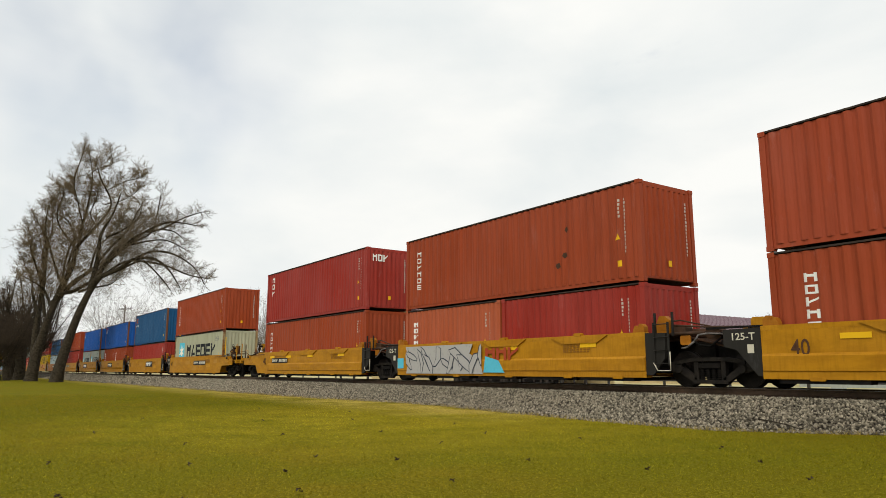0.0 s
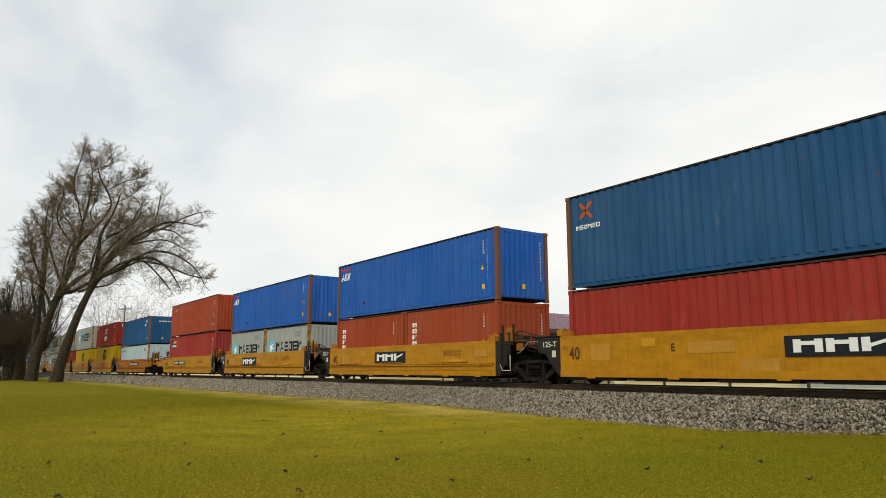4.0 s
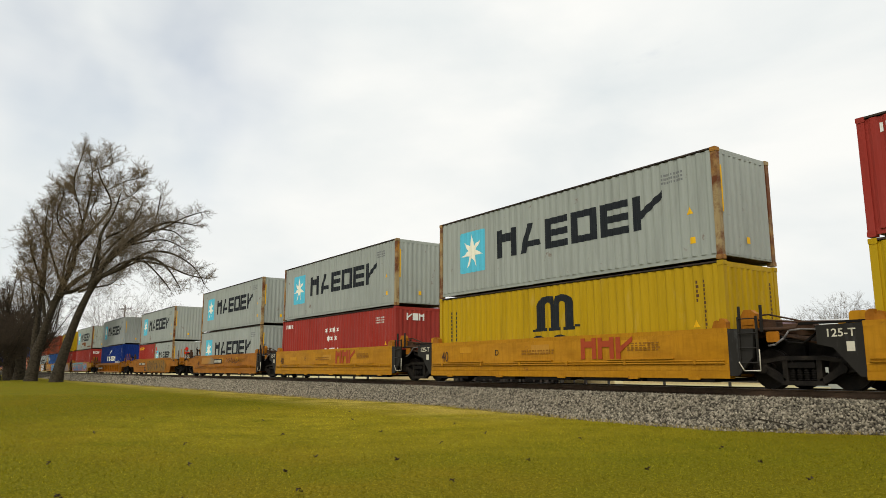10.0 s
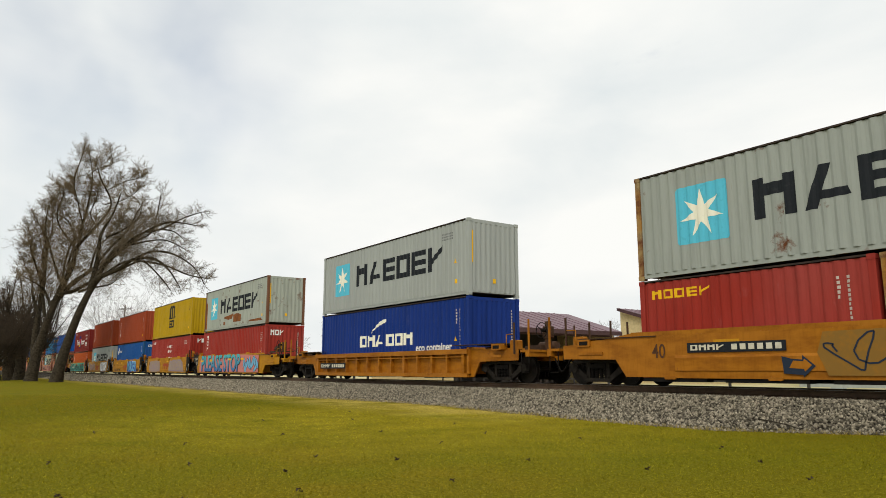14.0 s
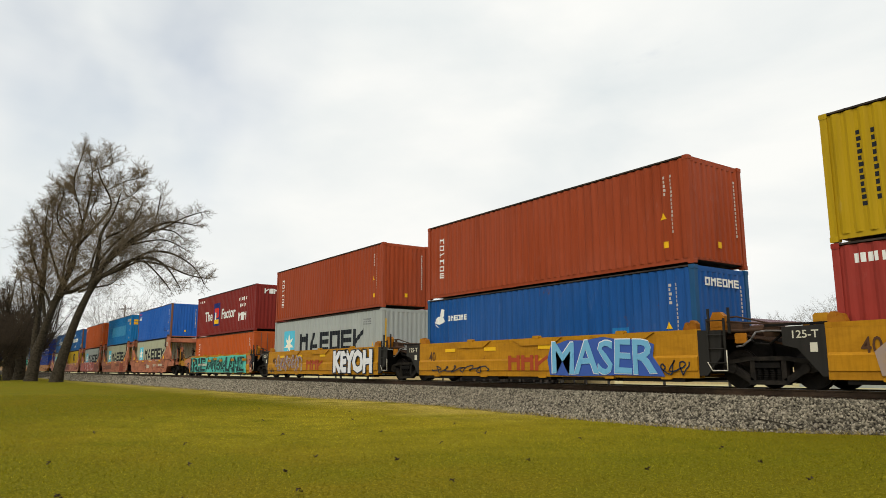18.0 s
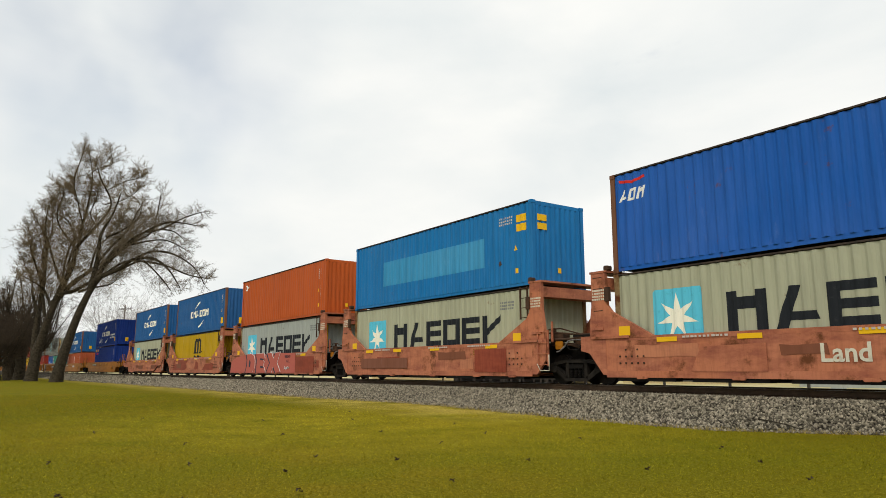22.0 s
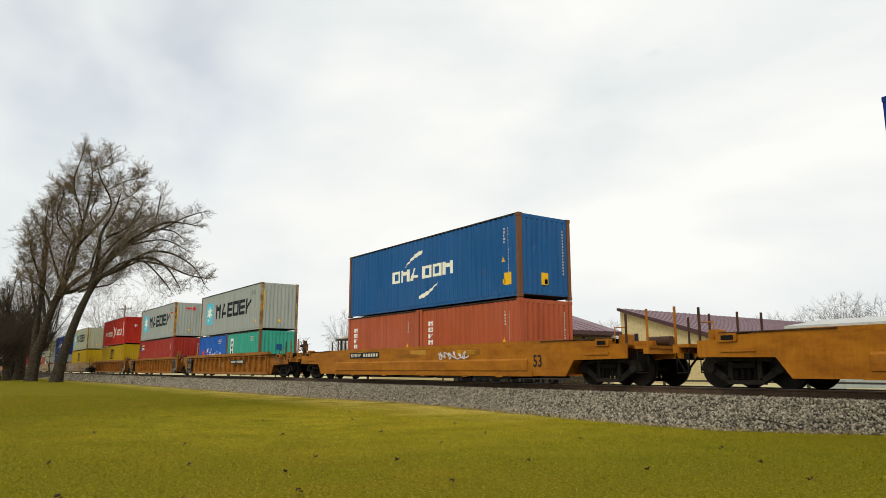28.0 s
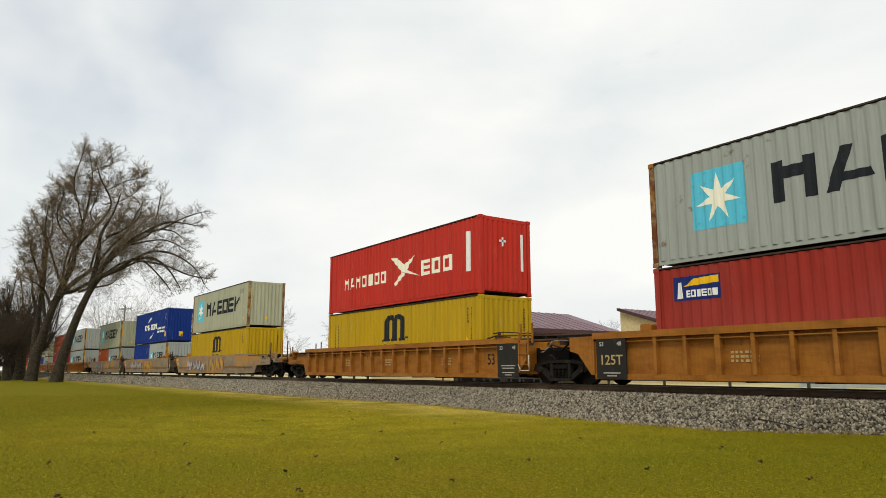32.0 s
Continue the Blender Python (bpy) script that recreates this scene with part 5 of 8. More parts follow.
def coupler_end(car, L, right, out, mat, style):
    """The end of a car where it couples to the next; out: how far the truck's centre lies beyond the container."""
    def X(x):
        return mirror_end(x, L, right)

    def bx(s, x0, x1, *rest, **k):
        return s.box(X(x0), X(x1), *rest, **k)

    truck(car, X(out))
    part("centre_sill", bx(Shape(), out - 1.6, out + 1.9, -0.32, 0.32, 0.74, 1.08), mat, car)
    part("coupler", bx(bx(Shape(), out + 1.8, out + 2.15, -0.10, 0.10, 0.76, 0.98), out + 2.05, out + 2.32, -0.20, 0.14, 0.70, 1.02, bevel=0.05), STEEL, car)
    part("end_platform", bx(Shape(), out + 1.25, out + 1.75, -1.42, 1.42, 1.0, 1.08), mat, car)
    part("end_beam", bx(Shape(), out + 1.55, out + 1.72, -1.46, 1.46, 0.86, 1.02), mat, car)
    deck = Shape()
    bx(deck, out - 1.5, out + 1.3, -0.95, 0.95, 1.04, 1.09)
    bx(deck, out - 1.2, out - 0.5, -0.9, -0.3, 1.09, 1.24)
    bx(deck, out - 0.2, out + 0.6, 0.1, 0.7, 1.09, 1.28)
    part("deck", deck, RUSTY if style == "ribbed" else mat, car)
    for k in (-0.45, 0.05):
        part("valve", Shape().tube((X(out + k), -0.75, 1.22), (X(out + k + 0.32), -0.6, 1.28), 0.10, n=8).box(X(out + k), X(out + k + 0.2), -0.8, -0.6, 1.09, 1.33), STEEL, car)
    part("grating", bx(Shape(), out - 1.1, out + 0.5, -1.35, -0.6, 1.26, 1.29), STEEL, car)
    part("air_reservoir", Shape().tube((X(out + 0.25), 0.45, 1.26), (X(out + 1.05), 0.45, 1.26), 0.15, n=10), RUSTY, car)
    for y in (-1.40, 1.40):
        for k, top in ((out + 1.66, 2.05), (out + 0.95, 1.98)):
            part("grab_post", Shape().box(X(k) - 0.024, X(k) + 0.024, y - 0.024, y + 0.024, 0.95, top), mat if y < 0 and top > 2 else RUSTY, car)
        part("step", Shape().path([(X(out + 1.30), y, 1.0), (X(out + 1.30), y, 0.36), (X(out + 1.66), y, 0.36), (X(out + 1.66), y, 1.0)], 0.017), STEEL, car)
    part("grab_iron", Shape().path([(X(out + 0.95), -1.40, 1.6), (X(out + 0.55), -1.40, 1.6), (X(out + 0.55), -1.40, 1.1)], 0.016), mat, car)
    part("end_box", bx(bx(Shape(), out - 0.55, out + 0.36, -SIDE - 0.03, -SIDE, 0.86, 0.93), out - 0.10, out + 0.40, -SIDE - 0.05, -SIDE + 0.25, 1.10, 1.30, bevel=0.02), mat, car)
    # black plate on the box's face, in place of a recess's shade
    part("pocket", bx(Shape(), out - 0.02, out + 0.30, -SIDE - 0.058, -SIDE - 0.045, 1.14, 1.25), STEEL, car)
    part("ledge", bx(Shape(), out - 2.4, out + 0.38, -SIDE - 0.035, -SIDE + 0.2, min(1.30, 1.30), 1.325), RUSTY, car)
    part("brake_hose", Shape().path([(X(out + 1.75), -0.35, 0.8), (X(out + 1.95), -0.40, 0.55), (X(out + 2.1), -0.42, 0.35), (X(out + 2.2), -0.42, 0.42)], 0.03, 6), STEEL, car)
    if style in ("long", "ribbed", "dirty", "plain"):
        part("brake_housing", Shape().box(X(out + 0.5), X(out + 0.85), -1.2, -0.95, 1.1, 1.42, 0.03), mat, car)
        if right and style in ("plain", "ribbed"):
            brake_wheel(car, X(out + 1.78), -0.95, 1.70, RUSTY)
            part("brake_stand", bx(Shape(), out + 1.70, out + 1.86, -0.72, -0.58, 1.05, 2.0), RUSTY, car)
    elif style == "tower":
        brake_wheel(car, X(1.75), -0.95, 2.12, mat)
        part("brake_stand", bx(bx(Shape(), 1.60, 1.90, -0.72, -0.55, 1.1, 2.2), 1.0, 2.3, -0.75, -0.50, 1.1, 1.2).tube((X(1.0), -0.6, 1.95), (X(1.7), -0.6, 1.95), 0.2, n=12).tube((X(0.95), -0.9, 2.55), (X(2.0), -0.9, 1.5), 0.05, n=6).tube((X(1.05), -0.7, 1.4), (X(2.4), -0.7, 1.45), 0.07, n=8), RUSTY, car)
    else:
        brake_wheel(car, X(out - 0.25), -1.0, 1.86, mat)
        rig = bx(Shape(), out - 1.25, out + 0.35, -1.1, -0.3, 1.46, 1.51)
        for k in (out - 1.2, out - 0.5, out + 0.25):
            bx(rig, k, k + 0.06, -1.05, -0.98, 1.1, 1.48)
        rig.tube((X(out - 1.15), -0.75, 1.66), (X(out - 0.62), -0.75, 1.66), 0.14, n=10).tube((X(out - 0.62), -0.75, 1.66), (X(out - 0.35), -0.75, 1.66), 0.06, n=8)
        bx(rig, out - 1.0, out - 0.9, -0.85, -0.65, 1.5, 1.84)
        bx(rig, out - 0.12, out - 0.02, -0.7, -0.6, 1.5, 2.02)
        bx(rig, out + 0.05, out + 0.13, -0.9, -0.82, 1.5, 2.0)
        part("brake_rigging", rig, RUSTY, car)
        part("pipework", Shape().path([(X(out - 1.3), -1.2, 1.40), (X(out - 0.4), -1.25, 1.42), (X(out + 0.5), -1.2, 1.30), (X(out + 1.3), -1.1, 1.28)], 0.026, 6), RUSTY, car)
        part("pipework", Shape().path([(X(out - 0.6), -0.5, 1.60), (X(out + 0.2), -0.4, 1.66), (X(out + 0.9), -0.3, 1.40)], 0.02, 6), RUSTY, car)


def link_end(car, L, right, gap, mat, style, ext):
    """The end of a unit that shares a truck with its neighbour; the truck hangs on the right end."""
    def X(x):
        return mirror_end(x, L, right)

    def bx(s, x0, x1, *rest, **k):
        return s.box(X(x0), X(x1), *rest, **k)

    mid = gap / 2
    if style not in ("tower", "ribbed"):
        part("lock_bracket", Shape().prism([(X(0.10), 1.40), (X(0.10), 1.58), (X(0.02), 1.66), (X(-0.06), 1.66), (X(-0.10), 1.54), (X(-0.16), 1.62), (X(-0.22), 1.60), (X(-0.30), 1.40)][::1 if not right else -1], -1.44, -1.27), CAR_ORANGE, car)
    if right and style not in ("tower", "ribbed"):
        part("lock_bracket", Shape().prism([(X(0.34), 1.38), (X(0.74), 1.38), (X(0.74), 1.74), (X(0.62), 1.84), (X(0.44), 1.84), (X(0.34), 1.66)], -1.22, -1.05).box(X(0.40), X(0.68), -1.235, -1.22, 1.48, 1.72), CAR_ORANGE, car)
    if style == "ribbed":
        x0 = L + 1.20 if right else -1.90
        p = part("end_panel", Shape().box(x0, x0 + 1.06, -SIDE - 0.012, -SIDE + 0.03, 0.20, 1.29, 0.01), CAR_GREY, car, "dark grey panel with stencilled marks")
        rows = [rect(0.25, 0.85, 0.22, 0.25), rect(0.38, 0.72, 0.14, 0.17)] + ([rect(0.2, 0.9, 0.44, 0.47), rect(0.25, 0.85, 0.36, 0.39)] if right else [])
        stuff_part("data_block", plate(shifted(rows, x0, 0.12)), PLATE_MARK, p, "", Matrix.Translation((0, -SIDE - 0.014, 0)))
        part("panel_mark", letters("53", 0.16, PLATE_MARK), None, p, "", Matrix.Translation((x0 + 0.2, -SIDE - 0.016, 1.15)))
        part("panel_mark", letters("48", 0.16, PLATE_MARK), None, p, "", Matrix.Translation((x0 + 0.84, -SIDE - 0.016, 1.15)))
        if not right:
            part("panel_number", letters("125T", 0.38, TAN_MARK, squeeze=1.05, bold=0.012), None, p, "", Matrix.Translation((x0 + 0.53, -SIDE - 0.016, 0.70)))
    end = CAR_GREY if style in ("flat", "piped", "bulged") else mat
    if right:
        truck(car, X(mid))
        # the plate beside the well's end, with its ladder
        for y0, y1 in ((-SIDE - 0.01, -SIDE + 0.07), (SIDE - 0.07, SIDE + 0.01)):
            part("end_plate", Shape().prism([(L + ext, 0.30), (L + ext + 0.22, 0.30), (L + ext + 0.60, 0.72), (L + ext + 0.66, 1.38), (L + ext, 1.40)], y0, y1), end, car)
        ladder(car, L + ext + 0.28, -SIDE - 0.03, 0.55, 1.66, mat if style in ("tower", "ribbed") else CAR_GREY)
        for k in (0.25, 0.8):
            part("grab_post", Shape().box(L + ext + k - 0.025, L + ext + k + 0.025, -1.38, -1.33, 1.3, 1.92), mat if style in ("tower", "ribbed") else CAR_GREY, car)
        part("step", Shape().path([(L + ext + 0.28, -SIDE - 0.05, 0.62), (L + ext + 0.40, -SIDE - 0.05, 0.42), (L + ext + 0.80, -SIDE - 0.05, 0.42), (L + ext + 0.80, -SIDE - 0.05, 0.9)], 0.014), PALE_MARK, car)
        part("articulation", Shape().box(X(0.2), X(mid + 0.5), -0.36, 0.36, 0.72, 1.10).tube((X(mid), 0, 0.6), (X(mid), 0, 1.2), 0.3, n=12), STEEL, car)
        part("air_hose", Shape().path([(X(mid - 0.55), -1.0, 1.25), (X(mid - 0.25), -1.12, 1.05), (X(mid + 0.1), -1.12, 1.02), (X(mid + 0.4), -1.0, 1.28)], 0.030, 6), STEEL, car)
        part("air_hose", Shape().path([(X(mid - 0.62), -1.30, 0.98), (X(mid - 0.42), -1.36, 1.00), (X(mid - 0.22), -1.34, 1.14), (X(mid - 0.12), -1.30, 1.30), (X(mid + 0.12), -1.26, 1.33), (X(mid + 0.5), -1.2, 1.31)], 0.024, 6), HOSE, car, "pale grey air hose")
        part("connector_plate", Shape().box(X(mid - 0.66), X(mid - 0.36), -1.30, -1.26, 1.06, 1.30, 0.03).tube((X(mid - 0.51), -1.31, 1.18), (X(mid - 0.51), -1.28, 1.18), 0.05, n=8), CAR_ORANGE, car)
        part("pipework", Shape().path([(X(0.2), -1.1, 1.52), (X(0.7), -1.1, 1.60), (X(mid), -1.05, 1.50), (X(gap - 0.4), -1.0, 1.44)], 0.028, 6).path([(X(0.3), -0.9, 1.70), (X(0.9), -0.95, 1.72), (X(mid), -0.9, 1.52), (X(gap - 0.5), -0.7, 1.47)], 0.022, 6).box(X(0.75), X(1.15), -1.1, -0.8, 1.30, 1.56, 0.04).tube((X(0.5), -1.15, 1.36), (X(mid), -1.15, 1.36), 0.045, n=8).box(X(mid - 0.1), X(mid + 0.3), -1.0, -0.7, 1.2, 1.46, 0.05), RUSTY, car)
        part("lever", Shape().tube((X(mid - 0.65), -1.15, 1.30), (X(mid + 0.35), -0.95, 1.02), 0.03, n=6), RUSTY, car)
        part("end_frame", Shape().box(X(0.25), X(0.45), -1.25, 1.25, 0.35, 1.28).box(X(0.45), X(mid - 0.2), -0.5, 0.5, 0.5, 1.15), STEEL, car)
        part("brake_cylinder", Shape().tube((X(0.35), 0.3, 1.42), (X(0.95), 0.3, 1.42), 0.15, n=10).box(X(0.3), X(1.1), -0.9, 0.9, 1.18, 1.27), RUSTY, car)
        part("valve", Shape().box(X(0.45), X(0.75), -0.95, -0.65, 1.27, 1.58, 0.03).tube((X(0.5), -0.8, 1.58), (X(0.5), -0.8, 1.75), 0.05, n=8), RUSTY, car)
    else:
        for y0, y1 in ((-SIDE - 0.01, -SIDE + 0.07), (SIDE - 0.07, SIDE + 0.01)):
            part("end_plate", Shape().prism([(-ext - 0.95, 0.98), (-ext - 0.62, 0.90), (-ext - 0.12, 0.30), (-ext, 0.30), (-ext, 1.40), (-ext - 0.95, 1.38)], y0, y1), end, car)
        part("end_frame", bx(Shape(), 0.25, 0.45, -1.25, 1.25, 0.35, 1.28), STEEL, car)
        part("platform", bx(Shape(), ext * 0.5 + 0.1, mid - 0.15, -1.2, 1.2, 1.30, 1.34), STEEL, car)
        part("deck_rail", Shape().box(X(mid - 0.1), X(ext), -1.30, -1.24, 1.42, 1.47).box(X(ext + 0.35), X(ext + 0.4), -1.3, -1.24, 1.3, 1.42), STEEL, car)
        if style not in ("tower", "ribbed"):
            part("number_plate", letters("125-T", 0.235, PALE_MARK, squeeze=1.1, bold=0.012), None, car, "", Matrix.Translation((-ext - 0.45, -SIDE - 0.016, 1.20)))
        if style not in ("tower", "ribbed"):
            part("inspection_card", plate([rect(0, 0.16, 0, 0.20)]), PALE_MARK, car, "", Matrix.Translation((-ext - 0.34, -SIDE - 0.012, 0.82)))
        part("latch", Shape().box(X(0.15), X(0.5), -1.25, -0.95, 1.36, 1.66, 0.04).box(X(0.3), X(0.8), -1.1, -0.9, 1.36, 1.46), mat, car)


CAR_LABEL = {
    "flat": "yellow steel well car unit carrying stacked containers",
    "bulged": "yellow well car unit with shaped top chord carrying containers",
    "piped": "yellow well car unit with pipes along its side",
    "long": "orange-yellow long well car carrying stacked containers",
    "ribbed": "brown ribbed steel well car carrying stacked containers",
    "tower": "salmon-pink rusty well car with tall end towers",
    "dirty": "painted-over grey and orange well car carrying containers",
}


def well_car(s, style, colour, right, left, gap_r, gap_l, out, label="", marks=True):
    """One unit of a well car, its container's rear end at s. right, left: 'c' coupled, 'l' linked to the next unit."""
    L = FT40
    ext = {"long": 2.0, "ribbed": 2.0, "ribbed40": 0.15}.get(style, 0.15)
    if gap_r > 6.9 and right == "l" or gap_l > 6.9 and left == "l":
        ext = 2.0
    shape = "ribbed" if style.startswith("ribbed") else style
    car = thing("well_car", label or CAR_LABEL.get(shape, CAR_LABEL["flat"]), "railway wagon", "well cars of the train")
    car["plain_low"], car["ribbed"] = style in ("flat", "piped", "dirty", "tower"), style.startswith("ribbed")
    bot, top = (0.19, 1.46) if style == "ribbed" else (0.19, 1.16) if style == "ribbed40" else (0.25, 1.33) if style in ("tower", "long") else (0.25, 1.42)
    lift = 0.72
    # outline of a side, from the left end to the right one
    o = []
    if right == "c":
        ro = [(L + out - 1.35, bot), (L + out - 1.0, lift), (L + out + 1.0, lift + 0.03), (L + out + 1.0, min(1.15, top)), (L + out + 0.42, min(1.16, top)), (L + out + 0.40, min(1.24, top)), (L + out - 0.6, min(1.28, top)), (L + ext * 0.6, top)]
    else:
        ro = [(L + ext, bot), (L + ext, top)]
    if left == "c":
        lo = [(-ext * 0.6, top), (-out + 0.6, min(1.28, top)), (-out - 0.40, min(1.24, top)), (-out - 0.42, min(1.16, top)), (-out - 1.0, min(1.15, top)), (-out - 1.0, lift + 0.03), (-out + 1.0, lift), (-out + 1.35, bot)]
    else:
        lo = [(-ext, top), (-ext, bot)]
    o = ro + lo
    n = len(o)
    for sgn in (-1, 1):
        y0, y1 = (-SIDE, -SIDE + 0.05) if sgn < 0 else (SIDE - 0.05, SIDE)
        if style in ("ribbed", "ribbed40"):
            y0, y1 = (y0 + 0.17, y1 + 0.17) if sgn < 0 else (y0 - 0.17, y1 - 0.17)
        part("side_panel", Shape().prism(o, y0, y1), colour, car)
        a, b = (-ext, L + ext)
        yc = sgn * (SIDE + 0.003)
        if style in ("ribbed", "ribbed40"):
            part("top_chord", Shape().box(a - 0.05, b + 0.05, yc - sgn * 0.20, yc + sgn * 0.01, top - 0.16, top + 0.02), colour, car)
            part("side_sill", Shape().box(a, b, yc - sgn * 0.20, yc - sgn * 0.02, bot - 0.01, bot + 0.13), colour, car)
            k = 17 if ext > 1 else 12
            for i in range(k + 1):
                x = a + 0.25 + i * (b - a - 0.5) / k
                wide = 0.075 if i % 4 == 0 else 0.05
                if ext > 1 and (right == "l" and 12.2 < x < 14.5 or left == "l" and -1.95 < x < -0.7):
                    continue
                part("rib", Shape().prism([(x - wide, bot + 0.12), (x + wide, bot + 0.12), (x + wide, top - 0.16), (x - wide, top - 0.16)], yc - sgn * 0.18, yc - sgn * 0.02), colour, car)
            part("pipe", Shape().tube((a + 0.3, yc - sgn * 0.04, top - 0.26), (b - 0.3, yc - sgn * 0.04, top - 0.26), 0.022, n=6), colour, car)
        else:
            part("top_chord", Shape().box(a, b, yc - sgn * 0.16, yc, top - 0.10, top + 0.012, 0.01), colour, car)
            part("side_sill", Shape().box(a + (1.2 if left == "c" else 0), b - (1.2 if right == "c" else 0), yc - sgn * 0.20, yc + sgn * 0.012, bot - 0.015, bot + 0.16, 0.01), colour, car)
            if sgn < 0 and style in ("piped", "dirty"):
                for z, r in ((0.66, 0.020), (0.60, 0.022)):
                    part("pipe", Shape().tube((a + 0.1, -SIDE - 0.045, z), (b - 0.1, -SIDE - 0.045, z), r, n=6), colour, car)
                for x0, x1 in ((0.9, 3.0), (4.6, 6.4), (8.6, 10.8)):
                    part("ledge", Shape().box(x0, x1, -SIDE - 0.07, -SIDE, 0.71, 0.735).box(x0, x1, -SIDE - 0.012, -SIDE, 0.675, 0.71), colour, car)
                for x in (0.6, 2.9, 4.9, 7.0, 9.2, 11.4):
                    part("pipe_clamp", Shape().box(x, x + 0.07, -SIDE - 0.075, -SIDE, 0.575, 0.69), colour, car)
            if sgn < 0 and style == "bulged":
                for x in (2.0, 5.4, 8.8):
                    part("pocket_cover", Shape().prism([(x + 0.45, 1.20), (x + 1.85, 1.20), (x + 2.25, 1.405), (x, 1.405)], -SIDE - 0.045, -SIDE), colour, car)
                    part("lashing_cleat", Shape().box(x + 0.95, x + 1.25, -SIDE - 0.03, -SIDE + 0.1, 1.41, 1.50, 0.03), colour, car)
            if sgn < 0 and style not in ("tower", "flat"):
                part("lower_panel", Shape().along([(-SIDE - 0.002, bot + 0.15), (-SIDE - 0.045, bot + 0.17), (-SIDE - 0.045, 0.74), (-SIDE - 0.002, 0.80)][::-1] if style in ("bulged", "long", "plain") else [(-SIDE - 0.002, bot + 0.15), (-SIDE - 0.018, bot + 0.17), (-SIDE - 0.018, 0.56), (-SIDE - 0.002, 0.58)][::-1], a + (1.4 if left == "c" else 0.02), b - (1.4 if right == "c" else 0.02)), colour, car)
            if sgn < 0:
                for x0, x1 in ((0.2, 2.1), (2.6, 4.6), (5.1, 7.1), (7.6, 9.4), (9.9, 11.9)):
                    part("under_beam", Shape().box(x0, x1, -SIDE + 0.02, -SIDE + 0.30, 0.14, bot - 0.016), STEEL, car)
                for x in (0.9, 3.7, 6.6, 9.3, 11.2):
                    part("bracket", Shape().box(x, x + 0.34, -SIDE - 0.03, -SIDE + 0.05, bot - 0.05, bot + 0.03, 0.02), colour, car)
    # floor of the well and its cross bearers
    part("well_floor", Shape().box(0.0, L, -0.28, 0.28, 0.17, 0.22).box(0.4, 1.1, -1.4, 1.4, 0.16, 0.235).box(L - 1.1, L - 0.4, -1.4, 1.4, 0.16, 0.235).box(L / 2 - 0.5, L / 2 + 0.5, -1.4, 1.4, 0.16, 0.235), STEEL, car)
    for x in (2.6, 4.2, 8.0, 9.6):
        part("cross_bearer", Shape().box(x, x + 0.14, -1.42, 1.42, 0.14, 0.235), STEEL, car)
    for x in (-ext - 0.0, L + ext + 0.0):
        part("end_wall", Shape().box(x - 0.06, x + 0.06, -SIDE + 0.06, SIDE - 0.06, 0.30, 1.24), colour, car)
    if right == "c":
        coupler_end(car, L, True, out, colour, shape)
    else:
        link_end(car, L, True, gap_r, colour, shape, ext)
    if left == "c":
        coupler_end(car, L, False, out, colour, shape)
    else:
        link_end(car, L, False, gap_l, colour, shape, ext)
    if style == "tower":
        towers(car, L, right, left, colour)
    if marks and style not in ("dirty",):
        rng = random.Random(round(s * 10))
        if style in ("bulged", "tower"):
            for x in (1.6, 3.9, 6.6, 10.0):
                part("reflector", plate([rect(0, 0.62, 0, 0.12)]), YELLOW_MARK, car, "", Matrix.Translation((x, -SIDE - 0.012, 1.08 if style == "bulged" else 1.16)))
        size = "53" if ext > 1 and style != "flat" else "40"
        x = (12.85 if style == "ribbed" else 13.25) if size == "53" else 0.45 if style == "flat" or style == "piped" and s > -130 else 0.75
        yl = -SIDE - 0.016 if not style.startswith("ribbed") else -SIDE + 0.155
        if style != "tower":
            part("size_number", letters(size, 0.52, BLACK_MARK if style in ("long", "ribbed") else DIM_MARK, squeeze=0.82, bold=0.006), None, car, "", Matrix.Translation((x, yl, 0.78 if style == "ribbed" else 0.70 if size == "53" else 0.90)))
        stuff_part("data_block", plate(code_rows(4, 1.1, 0.035, 8, rng)), FAINT_MARK, car, "", Matrix.Translation((9.3, yl + 0.006, 0.95)))
    MOVING.append((car, s, 0.0))
    return car


